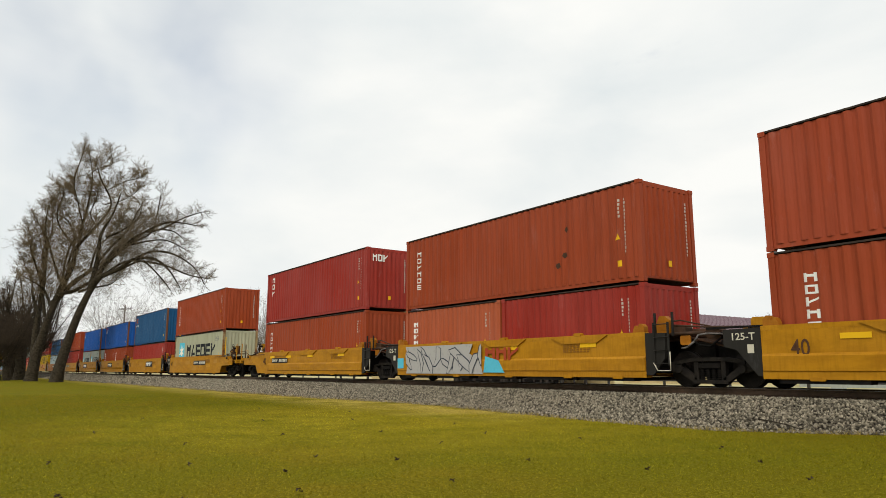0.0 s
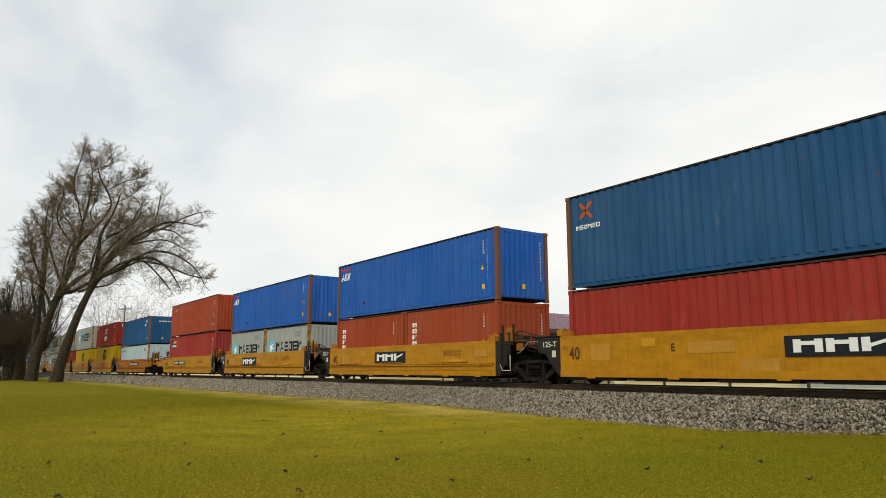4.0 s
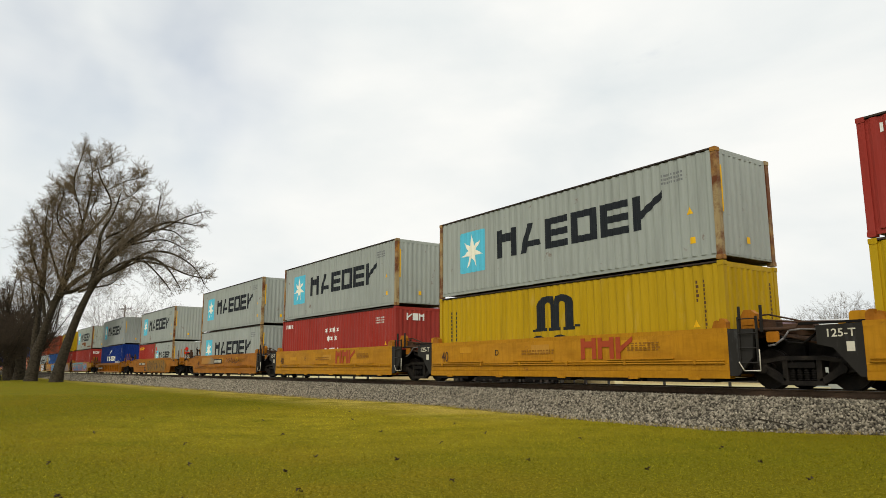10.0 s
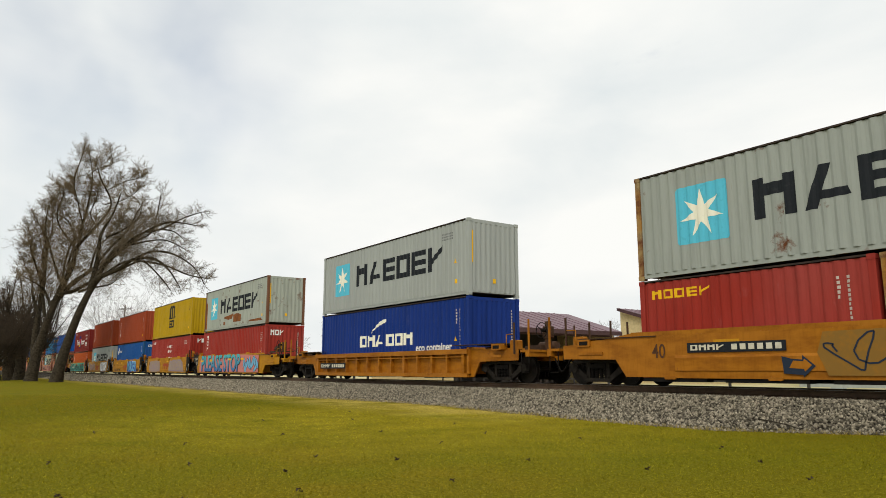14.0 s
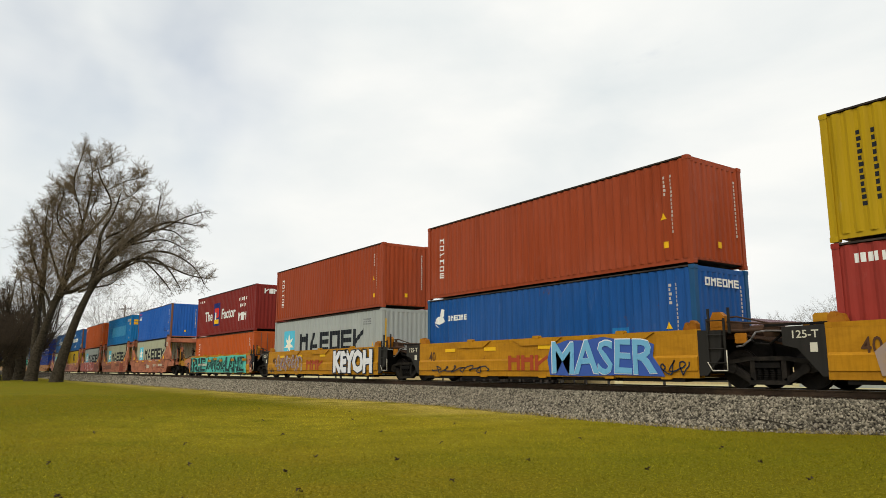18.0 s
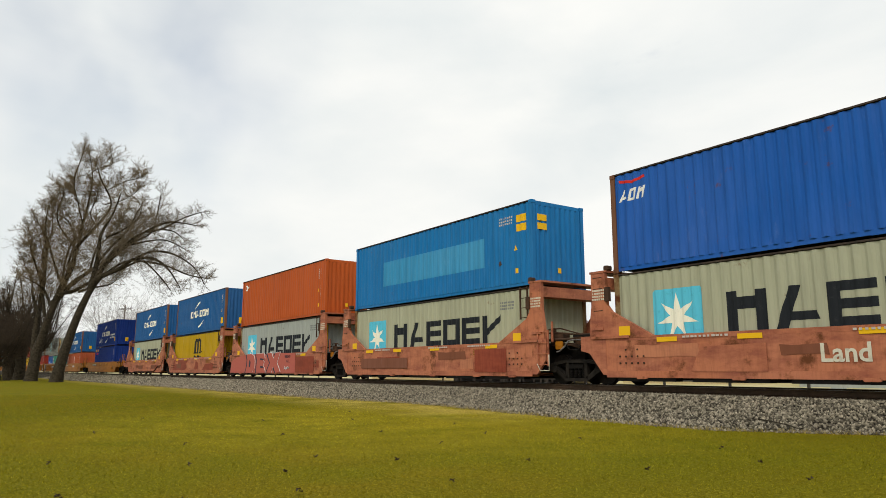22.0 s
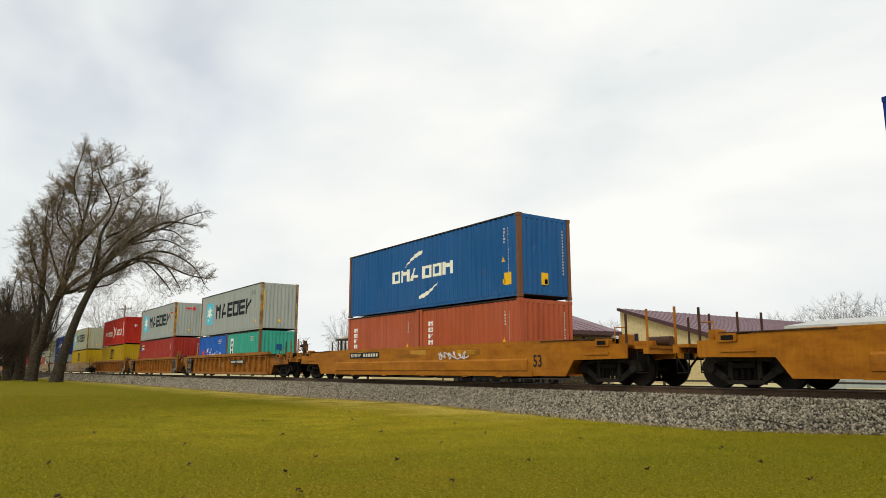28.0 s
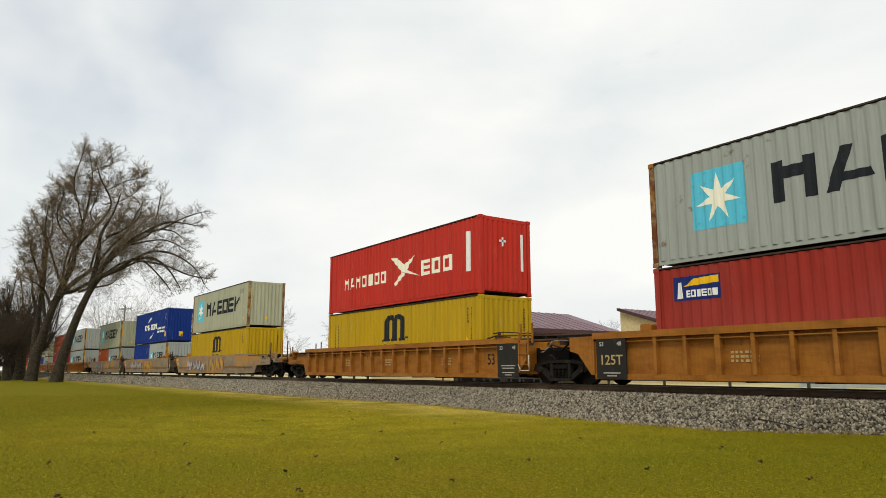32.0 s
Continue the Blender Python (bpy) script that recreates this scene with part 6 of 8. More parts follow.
def towers(car, L, right, left, colour):
    """The tall end frames of an older well car."""
    for r, kind in ((True, right), (False, left)):
        def X(x):
            return mirror_end(x, L, r)
        wide = 0.95 if kind == "c" else 0.62
        for y0, y1 in ((-SIDE - 0.015, -SIDE + 0.10), (SIDE - 0.10, SIDE + 0.015)):
            o = [(X(-1.55), 1.30), (X(wide + 0.75 if kind == "c" else wide + 0.1), 1.30), (X(wide + 0.6 if kind == "c" else wide + 0.1), 1.75), (X(wide), 2.35), (X(wide), 3.18), (X(0.10), 3.18), (X(0.06), 2.25), (X(-0.10), 2.05)]
            if not r:
                o = o[::-1]
            part("end_tower", Shape().prism(o, y0, y1), colour, car, "salmon steel end tower")
        part("tower_beam", Shape().box(X(0.14), X(wide), -SIDE + 0.1, SIDE - 0.1, 2.72, 3.05), colour, car)
        part("tower_cap", Shape().box(X(0.05), X(wide + 0.04), -SIDE - 0.03, SIDE + 0.03, 3.18, 3.24), colour, car)
        part("locking_block", Shape().box(X(0.0), X(0.16), -SIDE + 0.02, -SIDE + 0.2, 3.24, 3.38, 0.03).box(X(-0.06), X(0.1), -SIDE - 0.06, -SIDE + 0.04, 2.35, 2.75), RUSTY, car)
        part("gusset", Shape().box(X(0.2), X(0.62), -SIDE - 0.06, -SIDE - 0.01, 1.55, 1.62).box(X(-0.7), X(0.65), -SIDE - 0.05, -SIDE - 0.012, 1.30, 1.37), colour, car)
        part("reflector", plate([rect(0, 0.38, 0, 0.26)]), YELLOW_MARK, car, "", Matrix.Translation((X(-0.55) - 0.19, -SIDE - 0.02, 1.36)))
        stuff_part("data_block", plate(code_rows(4, 0.48, 0.05, 6, random.Random(5))), PALE_MARK, car, "", Matrix.Translation((X(0.36) - 0.22, -SIDE - 0.018, 2.4)))
        bolts = Shape()
        for i in range(5):
            for j in range(2 + (i % 2)):
                bolts.tube((X(-1.15 + 0.2 * i), -SIDE - 0.025, 0.62 + 0.18 * j), (X(-1.15 + 0.2 * i), -SIDE, 0.62 + 0.18 * j), 0.028, n=6)
        stuff_part("bolts", bolts, RUSTY, car)
        ladder(car, X(0.1) - 0.48 if not r else X(-0.42), -SIDE + 0.02, 2.05, 3.1, RUSTY, 0.34)
        if kind == "c":
            part("platform_brace", Shape().prism([(X(0.9), 1.1), (X(2.7), 1.1), (X(2.5), 1.3), (X(1.3), 2.6), (X(0.95), 2.6)] if r else [(X(0.95), 2.6), (X(1.3), 2.6), (X(2.5), 1.3), (X(2.7), 1.1), (X(0.9), 1.1)], -0.62, -0.5), RUSTY, car)


def looped(x0, x1, z0, z1, strokes, rng):
    """A handwritten line of loops and hooks."""
    n, pts = strokes * 4, []
    loops = max(2.0, strokes / 3.2)
    a, b, c = rng.uniform(0, 6), rng.uniform(0, 6), rng.uniform(0, 6)
    w, h = (x1 - x0) / loops, z1 - z0
    for i in range(n + 1):
        k = i / n
        u = 2 * math.pi * loops * k
        x = x0 + (x1 - x0) * k + w * (0.42 * math.sin(u + a) + 0.16 * math.sin(2.3 * u + b))
        z = z0 + h * (0.5 + 0.33 * math.cos(u * 1.07 + c) + 0.15 * math.sin(1.7 * u + a))
        pts.append((min(max(x, x0), x1), z))
    return pts


def scrawl(car, x0, x1, z0, z1, mat, seed, strokes=16):
    """A thin sprayed scribble."""
    rng = random.Random(seed)
    pts, outs = [], []
    pts = looped(x0, x1, z0, z1, strokes, rng)
    for (a, b), (c, d) in zip(pts, pts[1:]):
        k = math.hypot(c - a, d - b) or 1.0
        ox, oz = -(d - b) / k * 0.018, (c - a) / k * 0.018
        o = [(a - ox, b - oz), (c - ox, d - oz), (c + ox, d + oz), (a + ox, b + oz)]
        outs.append(o)
    on_car(car, "graffiti_scrawl", outs, mat, 0, 0, 0.06)


def on_car(car, name, outlines, mat, x, z, out=0.018, label=""):
    return part(name, plate(outlines), mat, car, label, Matrix.Translation((x, -SIDE - out + 0.006, z)))


def name_panel(car, x, z, w, h, seed, style="plate"):
    """A black panel with pale bars, or red blocks, for the owner's mark."""
    rng = random.Random(seed)
    near = 0.014 if car["ribbed"] and z < 2 else 0.024 if z >= 0.8 or car["plain_low"] else 0.052
    if style == "plate":
        p = on_car(car, "name_panel", [rect(0, w, 0, h)], BLACK_MARK, x, z, near)
        code = part("code_bars", plate(shifted(joined(blocks(4, w * 0.36, h * 0.56, ["ring", "posts", "posts", "lean"])), w * 0.04, h * 0.22) + shifted(joined(blocks(6, w * 0.48, h * 0.56, ["solid"], 0.5)), w * 0.48, h * 0.22)), PALE_MARK, p, "", Matrix.Translation((0, -0.008, 0)))
        code["kind"] = "stuff"
    elif style == "logo":
        p = on_car(car, "logo_panel", [rect(0, w, 0, h)], BLACK_MARK, x, z, near)
        for group in moved(blocks(3, w * 0.84, h * 0.62, ["posts", "posts", "lean"], 0.1), w * 0.08, h * 0.2):
            part("logo_block", plate(group), WHITE_MARK, p, "", Matrix.Translation((0, -0.008, 0)))
    else:
        for group in blocks(3, w, h, ["posts", "posts", "lean"], 0.12):
            on_car(car, "logo_block", group, RED_MARK, x, z, near)


def sprayed_word(car, text, x0, x1, z0, z1, mat, bold, out, lean=0.0, label=""):
    """A word sprayed to fill a stretch of the side."""
    cu = bpy.data.curves.new("lettering", "FONT")
    cu.body, cu.size, cu.align_x, cu.extrude, cu.offset, cu.resolution_u = text, 1.0, "LEFT", 0.002, bold, 2
    cu.space_character = 0.92
    ob = bpy.data.objects.new("lettering", cu)
    scene.collection.objects.link(ob)
    me = bpy.data.meshes.new_from_object(ob)
    bpy.data.objects.remove(ob)
    xs, ys = [v.co.x for v in me.vertices], [v.co.y for v in me.vertices]
    kx, kz = (x1 - x0) / (max(xs) - min(xs)), (z1 - z0) / (max(ys) - min(ys))
    for v in me.vertices:
        z = (v.co.y - min(ys)) * kz
        v.co = (x0 + (v.co.x - min(xs)) * kx + lean * z + 0.02 * math.sin(9 * v.co.x + 5 * v.co.y), -v.co.z, z0 + z + 0.02 * math.sin(7 * v.co.x))
    me.materials.clear()
    me.materials.append(mat)
    return part("graffiti_word", me, None, car, label, Matrix.Translation((0, -SIDE - out, 0)))


def wild_spray(car, x0, x1, z0, z1, fill, edge, seed, count):
    """Tangled sprayed wedges and hooks that spell nothing."""
    rng = random.Random(seed)
    edges, fills = [], []
    for i in range(count):
        cx, cz = x0 + (x1 - x0) * (i + rng.random()) / count, z0 + (z1 - z0) * rng.uniform(0.3, 0.7)
        ln, w, a = rng.uniform(0.35, 0.55) * (z1 - z0), rng.uniform(0.08, 0.17), rng.uniform(0.3, 2.8)
        c, s = math.cos(a), math.sin(a)
        bend = rng.uniform(-0.25, 0.25)

        def outline(grow):
            o = []
            for k, (u, v) in enumerate(((-1, -0.4), (-0.3, -1), (0.5, -0.9), (1, -0.1), (0.5, 0.9), (-0.3, 0.8), (-1, 0.4))):
                px, pz = u * (ln + grow), v * (w + grow) + bend * u * u
                o.append((min(max(cx + c * px - s * pz, x0), x1), min(max(cz + s * px + c * pz, z0), z1)))
            return o
        edges.append(outline(0.04))
        fills.append(outline(0.0))
    for k in range(len(fills)):
        e = stuff_part("graffiti_edge", plate([edges[k]], 0.003), edge, car, "", Matrix.Translation((0, -SIDE - 0.053 - 0.0012 * k, 0)))
        part("graffiti_fill", plate([fills[k]], 0.003), fill, e, "", Matrix.Translation((0, -0.0006, 0)))


# ---- the train, from its head to its tail ----
H, W = HIGH, LOW
# rear end of the containers, car style and paint, ends (right, left), top box, lower boxes
UNITS = [
    (-8.80, "bulged", CAR_YELLOW, "cl", ("plain_red", H), [("column", H)]),
    (-24.55, "bulged", CAR_YELLOW, "ll", ("column", H), [("column_salmon", W), ("plain_crimson", W)]),
    (-40.10, "bulged", CAR_YELLOW, "lc", ("short_name", H), [("column", H)]),
    (-60.00, "flat", CAR_YELLOW, "cl", ("column", H), [("star_cream", H)]),
    (-75.40, "flat", CAR_YELLOW, "ll", ("cross", H), [("plain_crimson", W)]),
    (-90.95, "piped", CAR_YELLOW, "ll", ("eagle", W), [("column", W), ("column", W)]),
    (-106.44, "piped", CAR_YELLOW, "ll", ("eagle", W), [("star", W), ("star", W)]),
    (-121.80, "piped", CAR_YELLOW, "lc", ("square_logo", W), [("lighthouse", H)]),
    (-141.65, "piped", CAR_ORANGE, "cl", ("blue_old", W), [("star_line", W)]),
    (-157.17, "piped", CAR_YELLOW, "ll", ("seven_stars", W), [("arch", H)]),
    (-172.70, "piped", CAR_YELLOW, "ll", ("star", H), [("arch", H)]),
    (-188.10, "piped", CAR_YELLOW, "ll", ("star", H), [("seven_stars", H)]),
    (-203.60, "piped", CAR_ORANGE, "lc", ("star", H), [("star", H)]),
    (-223.50, "single", CAR_ORANGE, "cc", ("star", H), [("short_brand", W), ("star", W)]),
    (-243.40, "ribbed40", CAR_ORANGE, "cc", ("star_clean", H), [("swoosh_new", H)]),
    (-263.20, "bulged", CAR_YELLOW, "cl", ("star_rusty", H), [("short_name", H)]),
    (-278.80, "bulged", CAR_YELLOW, "ll", ("arch_tall", H), [("seven_stars", H)]),
    (-294.40, "bulged", CAR_YELLOW, "ll", ("column", H), [("horse", H)]),
    (-310.10, "bulged", CAR_YELLOW, "ll", ("column", H), [("star_clean", H)]),
    (-325.60, "bulged", CAR_YELLOW, "lc", ("two_words", H), [("column_orange", W)]),
    (-345.45, "tower", CAR_SALMON, "cl", ("eagle", H), [("star_cream", H)]),
    (-361.00, "tower", CAR_SALMON, "ll", ("panel", H), [("star_cream", H)]),
    (-376.40, "tower", CAR_SALMON, "ll", ("plain_orange", H), [("star", H)]),
    (-391.95, "tower", CAR_SALMON, "ll", ("swoosh", H), [("arch", H)]),
    (-407.40, "tower", CAR_SALMON, "lc", ("swoosh", H), [("star_cream", H)]),
    (-429.10, "long", CAR_ORANGE, "cc", ("swoosh_new", H), [("plain_name", H)]),
    (-452.70, "long", CAR_ORANGE, "cc", ("swoosh", H), [("column_salmon", W), ("column_salmon", W)]),
    (-476.30, "ribbed", CAR_BROWN, "cl", ("star", H), [("script_blue", W), ("green", W)]),
    (-495.90, "ribbed", CAR_BROWN, "ll", ("star", H), [("lighthouse", H)]),
    (-515.60, "ribbed", CAR_BROWN, "lc", ("bird", H), [("arch", H)]),
    (-539.30, "dirty", CAR_DIRTY, "cl", ("star_cream", H), [("arch", H)]),
    (-558.90, "dirty", CAR_DIRTY, "ll", ("swoosh_new", H), [("plain_blue", W), ("star", W)]),
    (-578.50, "dirty", CAR_DIRTY, "lc", ("star_cream", H), [("plain_orange", W), ("star", W)]),
    (-602.20, "ribbed", CAR_BROWN, "cl", ("star", H), [("star", H)]),
    (-621.90, "ribbed", CAR_BROWN, "ll", ("plain_red", H), [("plain_crimson", H)]),
    (-641.60, "ribbed", CAR_BROWN, "lc", ("star_cream", H), [("plain_blue", W), ("star", W)]),
    (-665.20, "long", CAR_ORANGE, "cc", ("plain_crimson", H), [("star", H)]),
    (-688.80, "long", CAR_ORANGE, "cc", ("plain_orange", H), [("plain_red", H)]),
]
CARS = []
BOXES = {}             # containers by unit and by level
for i, (s, style, colour, ends, upper, lowers) in enumerate(UNITS):
    gap_r = (UNITS[i - 1][0] - s - FT40) if i else 7.8
    gap_l = (s - UNITS[i + 1][0] - FT40) if i + 1 < len(UNITS) else 7.8
    far_well = style in ("long", "ribbed") or style == "dirty"
    real = "long" if style == "single" else style
    out = 3.6 if far_well else 1.72
    car = well_car(s, real if style != "single" else "plain", colour, ends[0], ends[1], gap_r, gap_l, out,
                   "orange-yellow single well car with sloped ends" if style == "single" else "")
    CARS.append(car)
    rng = random.Random(i + 11)
    z = BASE
    x = s
    for livery, high in lowers:
        length = FT40 if len(lowers) == 1 else FT20
        col, posts, label = LIVERY[livery]
        if length == FT20:
            label = label.replace("container", "short container") if "short" not in label else label
        ob = container(x, z, length, high, col, label, posts, doors_ahead=livery == "column_orange", far=i > 32)
        decorate(ob, livery, length, high, rng)
        BOXES[i, "low", x > s] = ob
        x = s + FT40 - FT20
    livery, high = upper
    col, posts, label = LIVERY[livery]
    ob = container(s, z + lowers[0][1] + 0.026, FT40, high, col, label, posts, far=i > 32)
    decorate(ob, livery, FT40, high, rng)
    BOXES[i, "top"] = ob

# ---- trees ----
class Twigs:
    """Collects thin three-sided tapering sticks into arrays."""

    def __init__(self):
        self.v, self.t, self.n = [], [], 0

    def stick(self, a, b, r0, r1):
        d = b - a
        s = d.cross(Vector((0.3, 0.2, 1.0)))
        if s.length < 1e-6:
            s = Vector((1, 0, 0))
        s.normalize()
        u = d.cross(s).normalized()
        for p, r in ((a, r0), (b, r1)):
            for k in range(3):
                c = math.cos(2.094 * k), math.sin(2.094 * k)
                q = p + (s * c[0] + u * c[1]) * r
                self.v.append((q.x, q.y, q.z))
        n = self.n
        for k in range(3):
            j = (k + 1) % 3
            self.t.append((n + k, n + j, n + 3 + j))
            self.t.append((n + k, n + 3 + j, n + 3 + k))
        self.n += 6

    def tip(self, a, b, r):
        """A twig's pointed end."""
        d = b - a
        s = d.cross(Vector((0.3, 0.2, 1.0)))
        if s.length < 1e-6:
            s = Vector((1, 0, 0))
        s.normalize()
        u = d.cross(s).normalized()
        for k in range(3):
            q = a + (s * math.cos(2.094 * k) + u * math.sin(2.094 * k)) * r
            self.v.append((q.x, q.y, q.z))
        self.v.append((b.x, b.y, b.z))
        n = self.n
        self.t += [(n, n + 1, n + 3), (n + 1, n + 2, n + 3), (n + 2, n, n + 3)]
        self.n += 4

    def mesh(self, name, mat):
        return fast_mesh(name, self.v, self.t, mat)


def spray(tw, p, d, length, r, depth, rng, droop, spread=0.55, fork=2, curl=0.13):
    """A curling branch that forks again and again."""
    if depth == 0:
        tw.tip(p, p + d * length, r)
        return
    steps = 4
    curl = Vector((rng.gauss(0, 1), rng.gauss(0, 1), rng.gauss(0.1, 0.8))) * curl
    for i in range(steps):
        d = (d + curl + Vector((rng.gauss(0, 0.12), rng.gauss(0, 0.12), rng.gauss(0, 0.10) + droop))).normalized()
        q = p + d * (length / steps)
        tw.stick(p, q, r, r * 0.82)
        r *= 0.82
        p = q
        if depth > 0:
            for k in range(fork + (1 if depth == 1 else 0)):
                side = Vector((rng.gauss(0, 1), rng.gauss(0, 1), rng.gauss(0, 0.8))).normalized()
                nd = (d + side * spread * (0.7 + 0.7 * rng.random())).normalized()
                nd = (nd + Vector((0, 0, 0.12))).normalized()
                spray(tw, p, nd, length * ((0.30 if depth > 1 else 0.45) + 0.25 * rng.random()), max(0.0075, r * 0.5), depth - 1, rng, droop, spread, fork, curl)


def limb(shape, points, r0, r1, n=8, gnarl=0.06, flare=0.0, seed=1):
    """A tapering bent limb with a ridged, lumpy skin; returns where it runs."""
    pts = [Vector(p) for p in points]
    rng = random.Random(seed)
    fine = []
    for i in range(len(pts) - 1):
        a, b = pts[i], pts[i + 1]
        pa, pb = pts[max(0, i - 1)], pts[min(len(pts) - 1, i + 2)]
        for k in range(5):
            t = k / 5
            fine.append(0.5 * ((2 * a) + (b - pa) * t + (2 * pa - 5 * a + 4 * b - pb) * t * t + (3 * a - pa - 3 * b + pb) * t ** 3))
    fine.append(pts[-1])
    m = len(fine)
    ridge = [rng.gauss(0, gnarl) for k in range(n)]
    verts, faces = [], []
    for i, c in enumerate(fine):
        k = i / (m - 1)
        d = (fine[min(m - 1, i + 1)] - fine[max(0, i - 1)]).normalized()
        s = d.cross(Vector((0, 1, 0.05))).normalized()
        u = s.cross(d)
        r = (r0 + (r1 - r0) * k ** 0.8) * (1 + flare * max(0.0, 1 - 7 * k) ** 2)
        for j in range(n):
            ridge[j] = ridge[j] * 0.8 + rng.gauss(0, gnarl * 0.6)
            w = 2 * math.pi * j / n
            verts.append(c + (s * math.cos(w) + u * math.sin(w)) * r * (1 + ridge[j] + (flare * 0.5 * math.cos(4 * w) * max(0, 1 - 7 * k))))
        if i:
            o = (i - 1) * n
            faces += [(o + j, o + (j + 1) % n, o + n + (j + 1) % n, o + n + j) for j in range(n)]
    faces.append(tuple((m - 1) * n + j for j in range(n)))
    shape.add(verts, faces, True)
    return fine


def bare_tree(name, at, trunk, limbs, label, seed, twig_mat, depth=3, reach=3.0, droop=-0.015, spread=0.80, start=0.18, per=2):
    """limbs: bent lines in the tree's own space (across, depth, up) with two radii."""
    rng = random.Random(seed)
    tree = thing(name, label, "tree", at=at)
    for i, (points, r0, r1) in enumerate(trunk):
        wood = Shape()
        limb(wood, points, r0, r1, 18, 0.06, 0.25, seed + i)
        part("trunk", wood, BARK, tree)
    tw = Twigs()
    for i, (points, r0, r1) in enumerate(limbs):
        s = Shape()
        line = limb(s, points, r0, r1, 8, 0.05, 0.0, seed + 50 + i)
        part("branch", s, BARK, tree)
        m = len(line)
        for i in range(int(m * start), m):
            k = i / (m - 1)
            d = (line[min(m - 1, i + 1)] - line[max(0, i - 1)]).normalized()
            for j in range(per):
                side = Vector((rng.gauss(0, 1), rng.gauss(0, 1), rng.gauss(0.45, 0.8))).normalized()
                spray(tw, line[i], (d * 0.6 + side).normalized(), reach * (0.40 + 0.80 * rng.random()) * (1.50 - 0.95 * k), 0.018, depth - 1, rng, droop, spread)
        spray(tw, line[-1], (line[-1] - line[-3]).normalized(), reach * 0.35, max(0.03, r1 * 0.7), depth - 1, rng, droop, spread)
    crown = new("crown", tw.mesh("crown", twig_mat))
    crown.parent = tree
    return tree


def drawn(points, rng, deep=1.0):
    """A line given across and up, bent at random towards and away from the track."""
    out = []
    dz = 0.0
    for x, z in points:
        out.append((x, dz, z))
        dz += rng.uniform(-0.8, 0.8) * deep
    return out


def make_trees():
    rng = random.Random(3)
    right = Vector((math.cos(radians(TURN)), math.sin(radians(TURN)), 0))
    # the leaning tree
    tr = [([(-0.2, 0, -0.3), (0.0, 0, 0.9), (0.6, 0, 3.6), (1.4, 0, 6.4), (2.5, 0, 9.1), (3.3, 0, 10.3)], 0.64, 0.24)]
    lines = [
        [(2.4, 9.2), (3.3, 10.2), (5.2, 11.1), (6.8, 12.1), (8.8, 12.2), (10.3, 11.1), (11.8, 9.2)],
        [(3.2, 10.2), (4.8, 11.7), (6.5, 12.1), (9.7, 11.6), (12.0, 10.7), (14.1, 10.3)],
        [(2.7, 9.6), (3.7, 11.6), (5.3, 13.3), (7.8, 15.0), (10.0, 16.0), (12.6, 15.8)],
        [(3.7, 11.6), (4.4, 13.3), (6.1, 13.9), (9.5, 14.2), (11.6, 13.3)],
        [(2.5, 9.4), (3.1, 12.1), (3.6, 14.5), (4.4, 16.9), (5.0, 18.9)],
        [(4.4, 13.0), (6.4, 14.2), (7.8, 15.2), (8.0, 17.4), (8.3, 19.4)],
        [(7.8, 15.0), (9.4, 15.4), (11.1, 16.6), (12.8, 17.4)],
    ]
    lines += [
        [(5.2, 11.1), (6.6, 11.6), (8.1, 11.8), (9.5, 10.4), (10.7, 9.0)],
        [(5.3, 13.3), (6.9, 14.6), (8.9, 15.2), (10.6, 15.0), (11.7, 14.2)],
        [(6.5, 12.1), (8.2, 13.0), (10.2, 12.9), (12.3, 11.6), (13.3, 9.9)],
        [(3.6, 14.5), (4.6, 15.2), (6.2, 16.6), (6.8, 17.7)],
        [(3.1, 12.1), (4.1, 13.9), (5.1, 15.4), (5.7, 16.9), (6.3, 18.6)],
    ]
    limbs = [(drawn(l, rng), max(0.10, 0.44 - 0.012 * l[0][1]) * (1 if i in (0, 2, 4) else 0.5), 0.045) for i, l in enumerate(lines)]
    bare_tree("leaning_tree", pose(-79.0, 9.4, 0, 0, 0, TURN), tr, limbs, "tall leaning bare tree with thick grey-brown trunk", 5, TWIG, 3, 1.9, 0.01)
    # the tall tree
    tr = [([(-0.9, 0, -0.3), (-0.8, 0, 1.2), (-0.6, 0, 3.1), (-0.1, 0, 5.1), (0.8, 0, 8.3), (1.3, 0, 9.6)], 0.66, 0.28),
          ([(-1.3, 0.5, -0.3), (-1.2, 0.5, 2.7), (-1.2, 0.5, 6.0), (-0.9, 0.5, 10.5), (-0.9, 0.5, 12.9), (-0.8, 0.5, 15.5)], 0.46, 0.08)]
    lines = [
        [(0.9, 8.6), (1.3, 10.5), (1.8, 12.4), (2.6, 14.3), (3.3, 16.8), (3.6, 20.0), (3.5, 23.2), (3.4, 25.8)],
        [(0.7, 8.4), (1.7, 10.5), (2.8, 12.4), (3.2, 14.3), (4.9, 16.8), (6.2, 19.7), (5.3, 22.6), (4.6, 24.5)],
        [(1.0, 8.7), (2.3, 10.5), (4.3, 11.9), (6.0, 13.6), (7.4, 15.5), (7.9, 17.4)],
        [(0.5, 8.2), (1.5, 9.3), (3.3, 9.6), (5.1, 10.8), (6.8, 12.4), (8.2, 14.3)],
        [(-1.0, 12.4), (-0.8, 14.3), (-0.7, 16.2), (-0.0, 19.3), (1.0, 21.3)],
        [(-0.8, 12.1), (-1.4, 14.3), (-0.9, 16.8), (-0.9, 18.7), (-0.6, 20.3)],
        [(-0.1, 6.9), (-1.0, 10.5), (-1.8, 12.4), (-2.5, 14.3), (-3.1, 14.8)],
    ]
